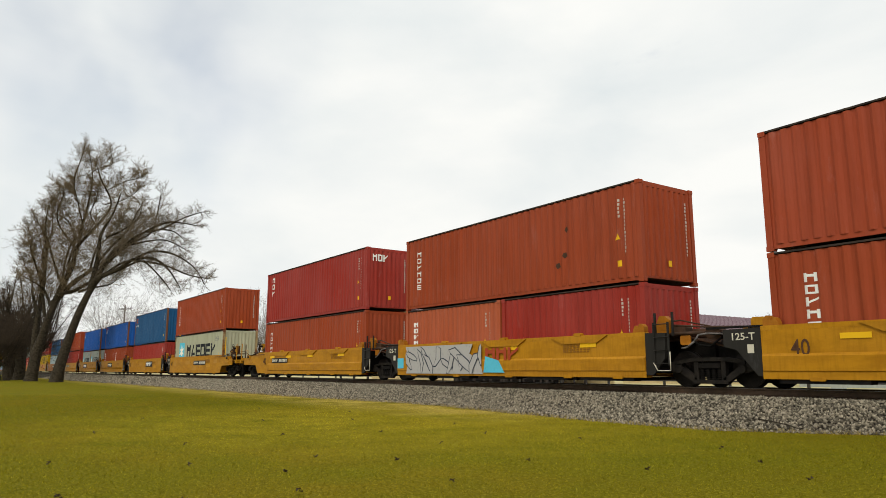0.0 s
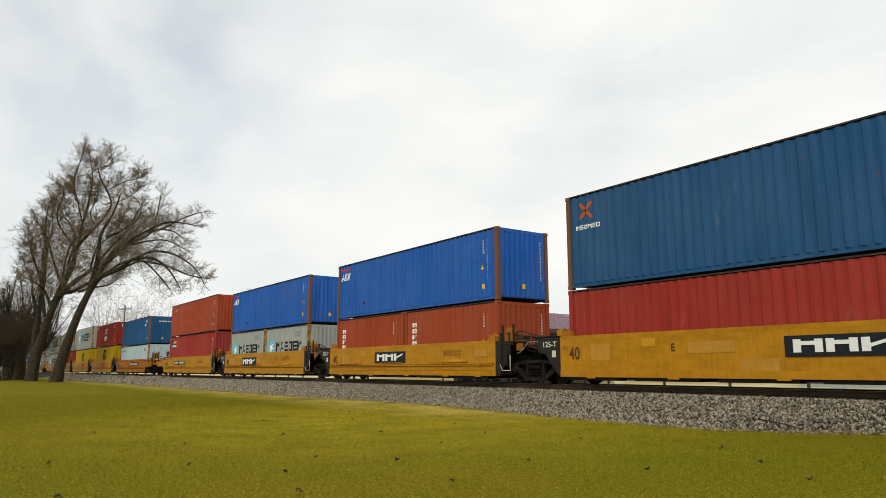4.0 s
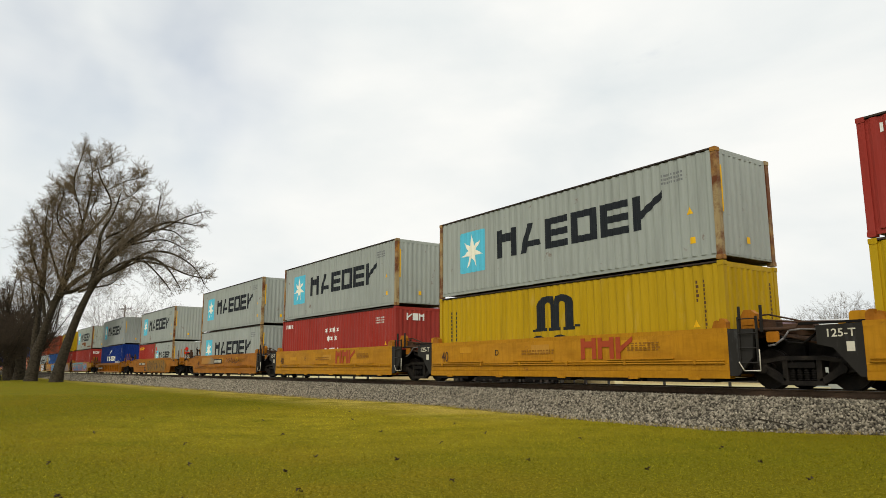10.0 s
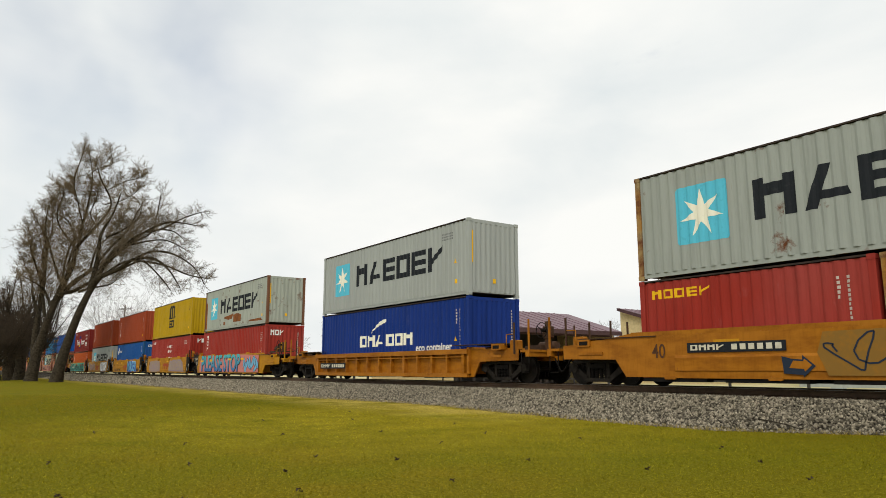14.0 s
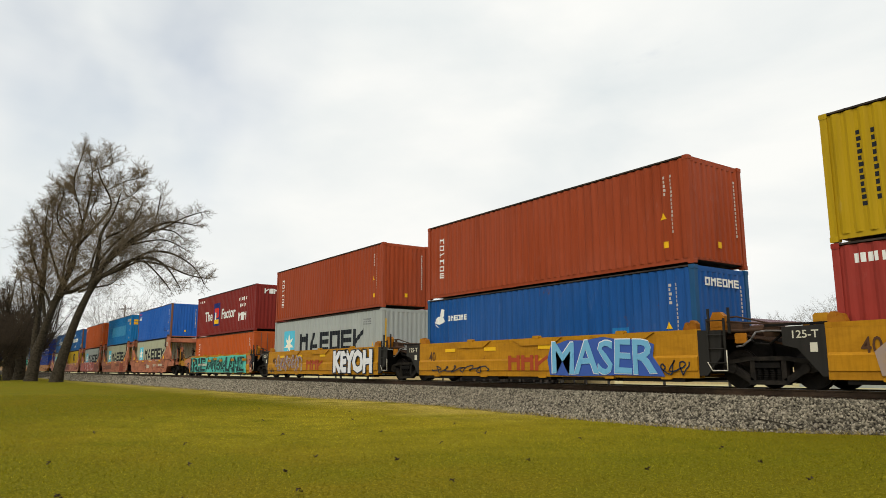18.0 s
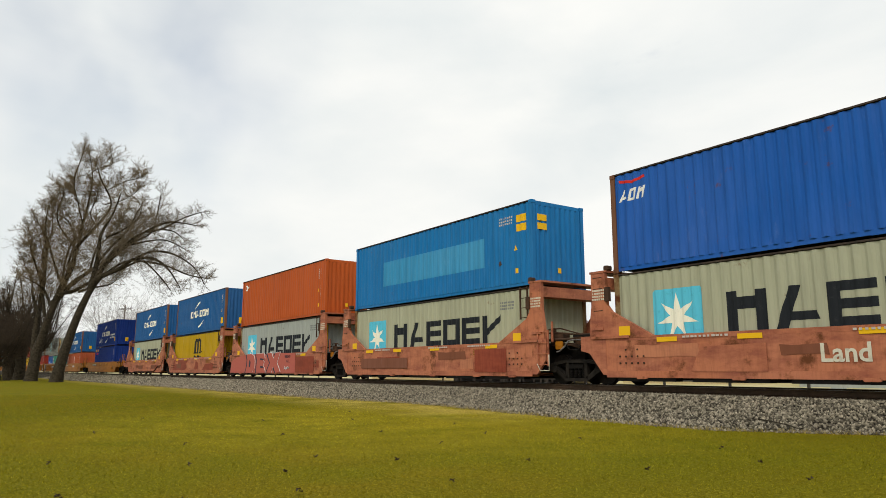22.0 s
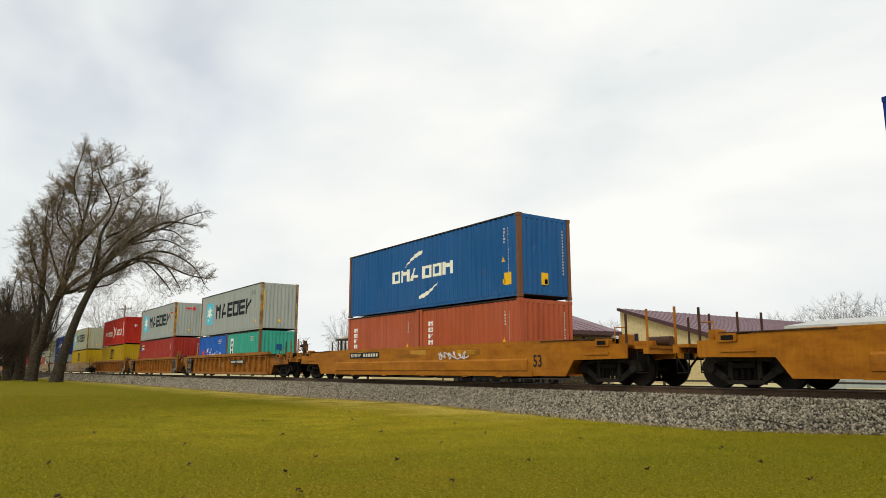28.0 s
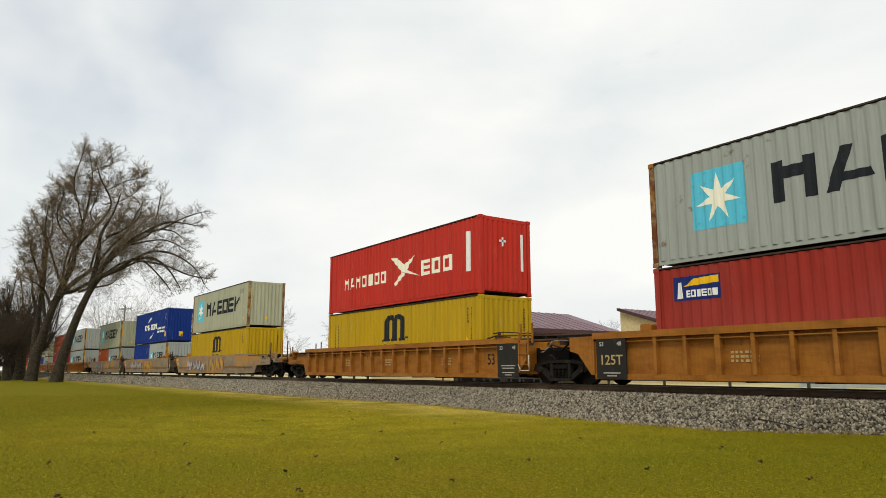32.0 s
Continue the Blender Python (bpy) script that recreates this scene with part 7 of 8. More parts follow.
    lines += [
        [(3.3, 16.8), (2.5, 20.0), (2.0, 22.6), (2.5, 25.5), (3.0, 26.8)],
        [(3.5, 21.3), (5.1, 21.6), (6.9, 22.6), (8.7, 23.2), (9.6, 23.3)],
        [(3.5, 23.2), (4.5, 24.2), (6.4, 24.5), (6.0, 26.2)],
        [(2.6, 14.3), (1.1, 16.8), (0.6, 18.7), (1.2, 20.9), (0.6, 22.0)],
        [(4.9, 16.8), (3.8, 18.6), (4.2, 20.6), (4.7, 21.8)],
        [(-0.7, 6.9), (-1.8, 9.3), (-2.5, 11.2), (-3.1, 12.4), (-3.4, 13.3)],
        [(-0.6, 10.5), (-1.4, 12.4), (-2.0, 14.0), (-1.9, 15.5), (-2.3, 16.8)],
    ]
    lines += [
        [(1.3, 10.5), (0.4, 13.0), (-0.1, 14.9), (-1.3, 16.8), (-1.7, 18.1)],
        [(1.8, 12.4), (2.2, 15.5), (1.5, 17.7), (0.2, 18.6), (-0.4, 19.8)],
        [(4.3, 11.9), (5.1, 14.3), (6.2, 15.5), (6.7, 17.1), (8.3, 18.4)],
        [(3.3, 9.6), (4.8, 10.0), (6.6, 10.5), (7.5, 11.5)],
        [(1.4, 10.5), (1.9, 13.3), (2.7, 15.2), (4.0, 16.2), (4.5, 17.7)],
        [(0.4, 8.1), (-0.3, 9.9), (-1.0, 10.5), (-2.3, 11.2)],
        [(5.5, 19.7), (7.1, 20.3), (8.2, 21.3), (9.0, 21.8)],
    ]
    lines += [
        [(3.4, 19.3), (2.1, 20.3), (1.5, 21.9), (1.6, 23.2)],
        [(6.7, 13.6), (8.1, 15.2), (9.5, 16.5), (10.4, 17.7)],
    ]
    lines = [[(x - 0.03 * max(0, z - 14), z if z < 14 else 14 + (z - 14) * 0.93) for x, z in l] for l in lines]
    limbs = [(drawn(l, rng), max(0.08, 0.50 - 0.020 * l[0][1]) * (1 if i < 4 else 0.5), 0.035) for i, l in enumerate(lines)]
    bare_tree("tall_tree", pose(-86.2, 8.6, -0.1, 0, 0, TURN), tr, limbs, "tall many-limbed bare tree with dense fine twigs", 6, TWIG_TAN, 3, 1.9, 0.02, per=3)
    # a low dense tree at the lawn's far end
    tr = [([(0, 0, -0.2), (0.1, 0, 2.0), (-0.2, 0, 5.5)], 0.75, 0.40), ([(-1.2, 0.5, -0.2), (-1.1, 0.4, 3.0), (-1.8, 0.4, 6.0)], 0.6, 0.3)]
    limbs = []
    for k in range(22):
        a = rng.uniform(-1.0, 1.0)
        x, h = 4.5 * a - 1.5, 9.5 + 4.0 * rng.random() - 2.0 * abs(a)
        limbs.append(([(rng.uniform(-1.2, 0.2), 0, 3.5), (x * 0.45 - 0.5, rng.uniform(-1.5, 1.5), 5.6), (x, rng.uniform(-2, 2), h)], 0.16, 0.05))
    bare_tree("bushy_tree", pose(-100.0, 7.7, 0, 0, 0, TURN), tr, limbs, "low dense bare tree with tangled brown twigs", 7, THICKET, 3, 2.3, -0.03)
    tr = [([(0, 0, -0.2), (0.2, 0, 2.0), (0.5, 0, 5.0)], 0.5, 0.3)]
    limbs = []
    for k in range(20):
        x = rng.uniform(-5, 4.5)
        limbs.append(([(0.3, 0, 3.2), (x * 0.5, rng.uniform(-1.5, 1.5), 6.0), (x, rng.uniform(-2, 2), 9.5 + 6 * rng.random())], 0.15, 0.04))
    bare_tree("bushy_tree", pose(-118.0, 11.0, 0, 0, 0, TURN), tr, limbs, "bare tree with fine grey twigs behind the trunks", 9, THICKET, 3, 2.6, -0.02, per=1)
    tr = [([(0, 0, -0.2), (-0.2, 0, 1.2), (-0.5, 0, 3.0)], 0.5, 0.25), ([(0.8, 0.3, -0.2), (0.9, 0.3, 1.5), (1.3, 0.3, 3.2)], 0.4, 0.2)]
    limbs = []
    for k in range(14):
        x = rng.uniform(-4, 3.5)
        limbs.append(([(rng.uniform(-0.5, 1.2), 0, 1.6), (x * 0.5, rng.uniform(-1.5, 1.5), 3.6), (x, rng.uniform(-2, 2), 5.0 + 3.2 * rng.random())], 0.13, 0.04))
    bare_tree("bushy_tree", pose(-94.0, 5.2, 0, 0, 0, TURN), tr, limbs, "low dark thicket of tangled bare brown stems", 17, THICKET, 3, 2.1, -0.02)


make_trees()


def round_crown(tw, at, h, count, rng, thick):
    """A rounded crown of limbs that end in fine sprays."""
    c = at + Vector((0, 0, h * 0.60))
    for k in range(count):
        d = Vector((rng.gauss(0, 1), rng.gauss(0, 1), rng.gauss(0.35, 0.8))).normalized()
        end = c + Vector((d.x * h * 0.36, d.y * h * 0.36, d.z * h * 0.36)) * rng.uniform(0.62, 0.95)
        a = at + Vector((0, 0, h * rng.uniform(0.16, 0.38)))
        m = a.lerp(end, 0.55) + Vector((rng.gauss(0, 0.03), rng.gauss(0, 0.03), 0.02)) * h
        tw.stick(a, m, thick, thick * 0.7)
        tw.stick(m, end, thick * 0.7, thick * 0.4)
        for p, n in ((m, 1), (m.lerp(end, 0.5), 1), (end, 2)):
            for j in range(n):
                o = (d * 0.7 + Vector((rng.gauss(0, 0.6), rng.gauss(0, 0.6), rng.gauss(0.1, 0.5)))).normalized()
                spray(tw, p, o, h * 0.11, thick * 0.38, 1, rng, 0.03, 0.7, 2, 0.03)


def far_woods():
    """Bare woods along the horizon behind the track."""
    rng = random.Random(12)
    tw = Twigs()
    spots = []
    for i in range(66):
        low = i < 26
        a = radians(rng.uniform(44, 92) if low else rng.uniform(14, 43))
        d = rng.uniform(150, 215) if low else rng.uniform(145, 175)
        h = 10.5 + 4 * rng.random() if low else 10.0 + 3 * rng.random()
        spots.append((-math.sin(a) * d, math.cos(a) * d, h))
    for x, y, h in spots:
        p = Vector((x, y, 0))
        tw.stick(p, p + Vector((0, 0, h * 0.55)), 0.28, 0.18)
        round_crown(tw, p, h, 14, rng, 0.055)
    ob = new("far_woods", tw.mesh("far_woods", FAR_TWIG))
    tagged(ob, "hazy grey-brown bare woods along the horizon", "woods", kind="stuff")


far_woods()


def middle_trees():
    """Nearer bare trees that show in the gaps of the train."""
    rng = random.Random(14)
    for x, y, h in ((-158, 118, 17), (-150, 108, 14), (-172, 100, 15), (-141, 52, 18), (-150, 58, 17), (-165, 33, 18), (-182, 44, 19), (-205, 40, 18), (-135, 45, 15), (-172, 29, 21), (-55, 117, 13.6), (-50, 119, 12.8), (-42, 122, 11.5), (-88, 128, 11.5), (-74, 126, 11.5), (-62, 122, 12.2), (-68, 121, 11.0), (-124, 64, 12.5), (-131, 72, 11.0), (-130, 8.0, 14.5), (-136, 11.0, 16.0), (-146, 6.0, 16.0)):
        tree = thing("bare_tree", "far bare deciduous tree with rounded twiggy crown", "tree", "trees behind the track", at=pose(x, y, 0))
        s = Shape()
        limb(s, [(0, 0, -0.2), (0.2, 0, h * 0.25), (0.1, 0.1, h * 0.5)], 0.32, 0.16, 7)
        part("trunk", s, BARK, tree)
        tw = Twigs()
        round_crown(tw, Vector((0.1, 0.05, 0)), h, 66 if y < 60 or 110 < y < 123 else 40, rng, 0.036)
        c = new("crown", tw.mesh("crown", FAR_TWIG))
        c.parent = tree


middle_trees()

# ---- buildings behind the track ----
def gable_house(name, x, y, half, peak, eave, length, label, open_side=False, window=False, low=None):
    """A long building whose ridge runs away from the track, gable end towards it."""
    house = thing(name, label, "building", at=pose(x, y, 0))
    low = half if low is None else low        # how far the roof reaches on the other side
    eave_l = eave if low == half else peak - 0.25
    wall = Shape()
    wall.prism([(-low + 0.5, -0.05), (half - 0.5, -0.05), (half - 0.5, eave + 0.1), (0, peak - 0.22), (-low + 0.5, eave_l + 0.1)], 0.0, 0.18)
    part("gable_wall", wall, SIDING, house)
    part("gable_wall", Shape().prism([(-low + 0.5, -0.05), (half - 0.5, -0.05), (half - 0.5, eave + 0.1), (0, peak - 0.22), (-low + 0.5, eave_l + 0.1)], length - 0.18, length), SIDING, house)
    part("side_wall", Shape().box(-low + 0.5, -low + 0.68, 0.18, length - 0.18, -0.05, eave_l), SIDING, house)
    if open_side:
        # near-black sheet added inside to stand in for the hall's shade
        part("back_wall", Shape().box(-1.0, -0.8, 0.18, length - 0.18, -0.05, eave + 0.4), SHADE, house)
        for k in range(int(length / 4.2) + 1):
            yy = 0.4 + k * 4.2
            if yy < length - 0.3:
                part("post", Shape().box(half - 0.75, half - 0.55, yy, yy + 0.2, -0.05, eave), SHADE, house)
        part("beam", Shape().box(half - 0.78, half - 0.52, 0.2, length - 0.2, eave - 0.35, eave), FASCIA, house)
    else:
        part("side_wall", Shape().box(half - 0.68, half - 0.5, 0.18, length - 0.18, -0.05, eave), SIDING, house)
    for sgn in (-1, 1):
        if sgn < 0 and low < half:
            continue
        half_s, eave_s = (half, eave) if sgn > 0 else (low, eave_l)
        slab = Shape()
        o = [(0, peak), (sgn * half_s, eave_s - 0.05), (sgn * half_s, eave_s + 0.10), (0, peak + 0.15)]
        if sgn > 0:
            o = o
        else:
            o = o[::-1]
        slab.prism(o, -0.5, length + 0.5)
        roof = part("roof", slab, ROOF, house, "plum metal roof slope")
        n = int(length / 0.9)
        seam = Shape()
        for k in range(n):
            yy = -0.3 + k * 0.9
            a = [(0, peak + 0.15), (sgn * half_s, eave_s + 0.10), (sgn * half_s, eave_s + 0.135), (0, peak + 0.185)]
            seam.prism(a if sgn > 0 else a[::-1], yy, yy + 0.04)
        part("seam", seam, ROOF, roof)
        f = [(0, peak - 0.10), (sgn * (half_s + 0.02), eave_s - 0.28), (sgn * (half_s + 0.02), eave_s + 0.12), (0, peak + 0.17)]
        part("fascia", Shape().prism(f if sgn > 0 else f[::-1], -0.58, -0.5), FASCIA, house)
        part("eave_board", Shape().box(sgn * half_s - 0.02, sgn * half_s + 0.04, -0.5, length + 0.5, eave_s - 0.24, eave_s + 0.09), FASCIA, house)
    if window:
        w = part("window", Shape().box(1.5, 1.95, -0.04, 0.02, 3.6, 4.5), FASCIA, house)
        part("pane", Shape().box(1.56, 1.89, -0.036, -0.042, 3.66, 4.44), GLASS_DARK, w)
    return house


gable_house("arena_building", -44.4, 28.2, 5.95, 5.90, 4.15, 16.3, "pale yellow metal building with plum roof and open side", True)
gable_house("barn", -44.7, 52.3, 9.6, 6.80, 4.10, 34.0, "pale yellow metal barn with one-sided plum roof", False, True, 0.6)


def pale_shed():
    """A long low pale building beyond the straw field."""
    sh = thing("storage_shed", "long low white building with pale grey roof", "building", at=pose(-16.5, 50.0, 0))
    part("wall", Shape().box(-10.3, 10.3, 0.0, 0.2, -0.05, 4.1), PAINTS["grey_clean"], sh)
    part("wall", Shape().box(-10.3, 10.3, 9.8, 10.0, -0.05, 4.1), PAINTS["grey_clean"], sh)
    for x in (-10.3, 10.1):
        part("wall", Shape().prism([(x, -0.05), (x + 0.2, -0.05), (x + 0.2, 4.1), (x, 4.1)], 0.2, 9.8), PAINTS["grey_clean"], sh)
    part("roof", Shape().along([(-0.5, 4.12), (10.5, 4.12), (10.5, 4.30), (5.0, 5.0), (-0.5, 4.30)], -10.8, 10.8), PALE_ROOF, sh)
    for x in (-8.4, -4.6, -0.8, 3.0, 6.8):
        w = part("window", Shape().box(x, x + 1.4, -0.05, 0.05, 1.9, 3.6), FASCIA, sh)
        part("pane", Shape().box(x + 0.08, x + 1.32, -0.058, -0.052, 1.98, 3.52), GLASS_DARK, w)


pale_shed()


def shelter():
    sh = thing("picnic_shelter", "small open shelter with tan hipped roof", "shelter", at=pose(-70.5, 42.0, 0))
    v = [(-5.4, -3.9, 4.8), (5.4, -3.9, 4.8), (5.4, 3.9, 4.8), (-5.4, 3.9, 4.8), (-1.5, 0, 6.5), (1.5, 0, 6.5)]
    part("roof", Shape().add(v, [(0, 1, 5, 4), (1, 2, 5), (2, 3, 4, 5), (3, 0, 4), (3, 2, 1, 0)]), TAN_ROOF, sh)
    part("fascia", Shape().box(-5.45, 5.45, -3.95, 3.95, 4.60, 4.80), SHADE, sh)
    for x in (-4.9, -1.6, 1.6, 4.9):
        for y in (-3.5, 3.5):
            part("post", Shape().box(x - 0.10, x + 0.10, y - 0.10, y + 0.10, -0.05, 4.6), SHADE, sh)
    # dark panel added to give the shaded space under the roof
    part("low_wall", Shape().box(-4.8, 4.8, 3.2, 3.35, -0.05, 3.4), SHADE, sh)


shelter()


def fence():
    fe = thing("low_fence", "low black post and rail fence across the straw field", "fence", at=pose(0, 30.0, 0))
    post = Shape().box(-0.05, 0.05, -0.05, 0.05, -0.1, 0.72).mesh("post", FENCE)
    rail = Shape().box(0.05, 3.62, -0.025, 0.025, 0.62, 0.70).mesh("rail", FENCE)
    for i in range(27):
        x = 10.0 - i * 3.67
        if not -50.5 < x < -38.0:
            part("post", post, None, fe, "", Matrix.Translation((x, 0, 0)))
            part("rail", rail, None, fe, "", Matrix.Translation((x, 0, 0)))


fence()


def picnic_table(x, y, turn, label):
    t = thing("picnic_table", label, "table", "picnic tables", at=pose(x, y, 0, 0, 0, turn))
    for k in range(3):
        part("top_board", Shape().box(-0.95, 0.95, -0.36 + k * 0.25, -0.13 + k * 0.25, 0.72, 0.76), SHADE, t)
    for yy in (-0.75, 0.55):
        part("bench", Shape().box(-0.95, 0.95, yy, yy + 0.22, 0.42, 0.46), SHADE, t)
    for xx in (-0.7, 0.62):
        part("leg", Shape().prism([(xx, 0), (xx + 0.08, 0), (xx + 0.08, 0.72), (xx, 0.72)], -0.75, -0.68).prism([(xx, 0), (xx + 0.08, 0), (xx + 0.08, 0.72), (xx, 0.72)], 0.66, 0.73).box(xx, xx + 0.08, -0.75, 0.77, 0.36, 0.42), SHADE, t)


for k, (x, y, a) in enumerate(((-33.5, 27.2, 10), (-30.6, 26.8, -15), (-28.2, 27.6, 20), (-36.0, 26.6, 0))):
    picnic_table(x, y, a, "dark timber picnic table on the straw field")


def utility_pole(x, y, h):
    p = thing("utility_pole", "weathered wooden utility pole with crossarm", "pole", "utility poles", at=pose(x, y, 0, 0, 0, 40))
    part("pole", Shape().tube((0, 0, -0.2), (0, 0, h), 0.15, 0.10, 10), POLE_WOOD, p)
    part("crossarm", Shape().box(-1.2, 1.2, -0.06, 0.06, h - 0.75, h - 0.62), POLE_WOOD, p)
    for xx in (-1.1, -0.6, 0.6, 1.1):
        part("insulator", Shape().tube((xx, 0, h - 0.62), (xx, 0, h - 0.45), 0.05, n=6), STEEL, p)


utility_pole(-123.8, 23.6, 11.7)
utility_pole(-104.0, 62.0, 14.0)


def utility_box(x, y):
    b = thing("utility_box", "small white painted utility box beyond the track", "box", at=pose(x, y, 0, 0, 0, 8))
    part("cabinet", Shape().box(-0.25, 0.25, -0.2, 0.2, 0.06, 0.74, 0.02), PAINTS["grey_clean"], b)
    part("lid", Shape().box(-0.28, 0.28, -0.23, 0.23, 0.74, 0.79, 0.015), PAINTS["grey_clean"], b)
    part("base", Shape().box(-0.30, 0.30, -0.25, 0.25, -0.05, 0.06), TAN_ROOF, b)


utility_box(-15.05, 31.2)

# markings and sprayed pictures on the cars
name_panel(CARS[1], 5.6, 0.75, 1.7, 0.42, 1, "logo_red")
on_car(CARS[1], "graffiti_backing", [[(0.55, 0.30), (5.45, 0.30), (5.3, 0.8), (4.7, 1.0), (4.9, 1.34), (0.5, 1.34), (0.75, 0.85)]], GRAF["silver"], 0, 0, 0.052)
wild_spray(CARS[1], 0.5, 5.4, 0.30, 1.34, GRAF["silver"], GRAF["dark"], 3, 12)
on_car(CARS[1], "graffiti_fill", [[(5.5, 0.35), (6.6, 0.35), (6.3, 0.75), (5.6, 0.9)], rect(-0.1, 0.35, 0.5, 0.9)], CYAN_MARK, 0, 0, 0.055)
name_panel(CARS[2], 1.86, 0.82, 2.2, 0.26, 2)
name_panel(CARS[3], 6.5, 0.80, 2.9, 0.30, 3)
name_panel(CARS[4], 6.84, 0.72, 2.45, 0.46, 4, "logo")
name_panel(CARS[5], 4.2, 0.72, 2.45, 0.46, 4, "logo")
name_panel(CARS[6], 3.13, 0.68, 2.45, 0.50, 4, "logo")
name_panel(CARS[7], 2.84, 0.86, 3.0, 0.28, 5)
name_panel(CARS[8], 6.36, 0.80, 3.2, 0.36, 6)
part("unit_letter", letters("B", 0.27, BLACK_MARK, bold=0.0), None, CARS[8], "", Matrix.Translation((5.59, -SIDE - 0.016, 0.97)))
on_car(CARS[8], "cross_mark", [[(0, 0), (0.06, 0), (0.3, 0.26), (0.24, 0.26)], [(0.24, 0), (0.3, 0), (0.06, 0.26), (0, 0.26)]], BRIGHT_RED, 4.5, 0.86)
for k, x in ((9, 6.93), (10, 7.6), (11, 7.2)):
    name_panel(CARS[k], x, 0.74, 1.9, 0.60, k, "red")
for k, letter in ((3, "A"), (4, "E"), (6, "C"), (7, "B"), (9, "C"), (10, "D"), (11, "E"), (12, "A")):
    part("unit_letter", letters(letter, 0.27, BLACK_MARK, bold=0.0), None, CARS[k], "", Matrix.Translation((3.75 if k > 7 else {7: 6.9, 6: 8.6, 4: 3.9}.get(k, 5.6), -SIDE - 0.016, 1.0)))
name_panel(CARS[12], 3.0, 0.86, 3.0, 0.30, 7)
on_car(CARS[12], "painted_patch", [[(1.6, 0.85), (4.4, 0.85), (4.6, 1.1), (3.9, 1.30), (1.8, 1.28)]], CAR_DIRTY, 0, 0, 0.06)
name_panel(CARS[13], 1.62, 0.86, 2.55, 0.24, 8)
on_car(CARS[13], "arrow_mark", [[(4.09, 0.36), (4.52, 0.33), (4.52, 0.28), (4.80, 0.52), (4.52, 0.76), (4.52, 0.66), (4.28, 0.68), (4.06, 0.74)]], GRAF["dark"], 0, 0, 0.056)
on_car(CARS[13], "arrow_fill", [[(4.22, 0.48), (4.54, 0.46), (4.56, 0.40), (4.72, 0.54), (4.56, 0.68), (4.54, 0.62), (4.32, 0.64)]], CAR_ORANGE, 0, 0, 0.060)
on_car(CARS[13], "graffiti_backing", [[(5.05, 0.32), (11.4, 0.34), (11.6, 0.9), (11.0, 1.26), (8.5, 1.30), (5.0, 1.24), (4.85, 0.8)]], OLIVE_SPRAY, 0, 0, 0.052)
for k, (x, w) in enumerate(((5.0, 1.9), (7.1, 1.9), (9.2, 2.0))):
    scrawl(CARS[13], x, x + w, 0.36, 1.26, GRAF["dark"], 80 + k, 9)
name_panel(CARS[14], 0.5, 0.50, 2.6, 0.26, 9)
# the tall blue words across one car
on_car(CARS[15], "graffiti_backing", [[(0.4, 0.30), (12.0, 0.30), (12.0, 1.30), (9, 1.38), (6, 1.32), (3, 1.38), (0.9, 1.30), (0.4, 0.95)]], GRAF["pink"], 0, 0, 0.052)
for k, (mat, dx, dz) in enumerate(((GRAF["dark"], 0.09, -0.05), (GRAF["fade"], 0.0, 0.0))):
    for text, x, wide in (("PLEASE", 3.1, 1.0), ("STOP", 7.25, 0.92)):
        part("graffiti_word", letters(text, 1.46, mat, squeeze=wide), None, CARS[15], "tall blue and teal sprayed word", Matrix.Translation((x + dx, -SIDE - 0.062 - 0.006 * k, 0.83 + dz)))
wild_spray(CARS[15], 9.4, 12.0, 0.32, 1.26, GRAF["cyan"], GRAF["dark"], 19, 9)
for x, z in ((0.75, 0.98), (2.8, 1.02), (6.7, 1.05), (9.0, 1.05)):
    on_car(CARS[15], "reflector", [rect(0, 0.55, 0, 0.12)], YELLOW_MARK, x, z, 0.078)
name_panel(CARS[16], 5.6, 0.50, 1.9, 0.48, 3, "red")
on_car(CARS[16], "graffiti_backing", [[(0.9, 0.32), (2.4, 0.27), (4.6, 0.32), (4.7, 0.7), (4.4, 1.15), (3.2, 1.24), (1.3, 1.2), (0.8, 0.8)]], LILAC_GREY, 0, 0, 0.052)
wild_spray(CARS[16], 1.0, 4.5, 0.32, 1.18, LILAC_GREY, GRAF["lilac"], 21, 8)
on_car(CARS[16], "graffiti_backing", [[(7.4, 0.34), (11.9, 0.30), (11.5, 1.0), (10.9, 1.26), (8.6, 1.24), (7.5, 1.0)]], LILAC_GREY, 0, 0, 0.052)
sprayed_word(CARS[16], "SEDER", 7.6, 11.6, 0.36, 1.18, GRAF["lilac"], 0.05, 0.060, 0.08, "lilac-edged silver sprayed word")
sprayed_word(CARS[16], "SEDER", 7.66, 11.54, 0.40, 1.14, SILVER_OLIVE, 0.03, 0.066, 0.08, "lilac-edged silver sprayed word")
name_panel(CARS[17], 5.2, 0.42, 1.85, 0.48, 3, "red")
on_car(CARS[17], "graffiti_backing", [[(7.15, 0.29), (8.4, 0.26), (9.9, 0.30), (11.35, 0.27), (11.22, 0.50), (11.0, 0.78), (11.05, 1.10), (10.6, 1.27), (9.9, 1.26), (9.3, 1.36), (8.6, 1.28), (7.9, 1.31), (7.2, 1.15), (7.05, 0.75)]], GRAF["blue"], 0, 0, 0.052)
sprayed_word(CARS[17], "MASER", 7.22, 11.12, 0.31, 1.30, GRAF["white"], 0.016, 0.058, 0.03, "pale blue sprayed word with violet-blue shadow")
sprayed_word(CARS[17], "MASER", 7.26, 11.12, 0.33, 1.27, GRAF["cyan"], 0.014, 0.066, 0.03, "pale blue sprayed word with violet-blue shadow")
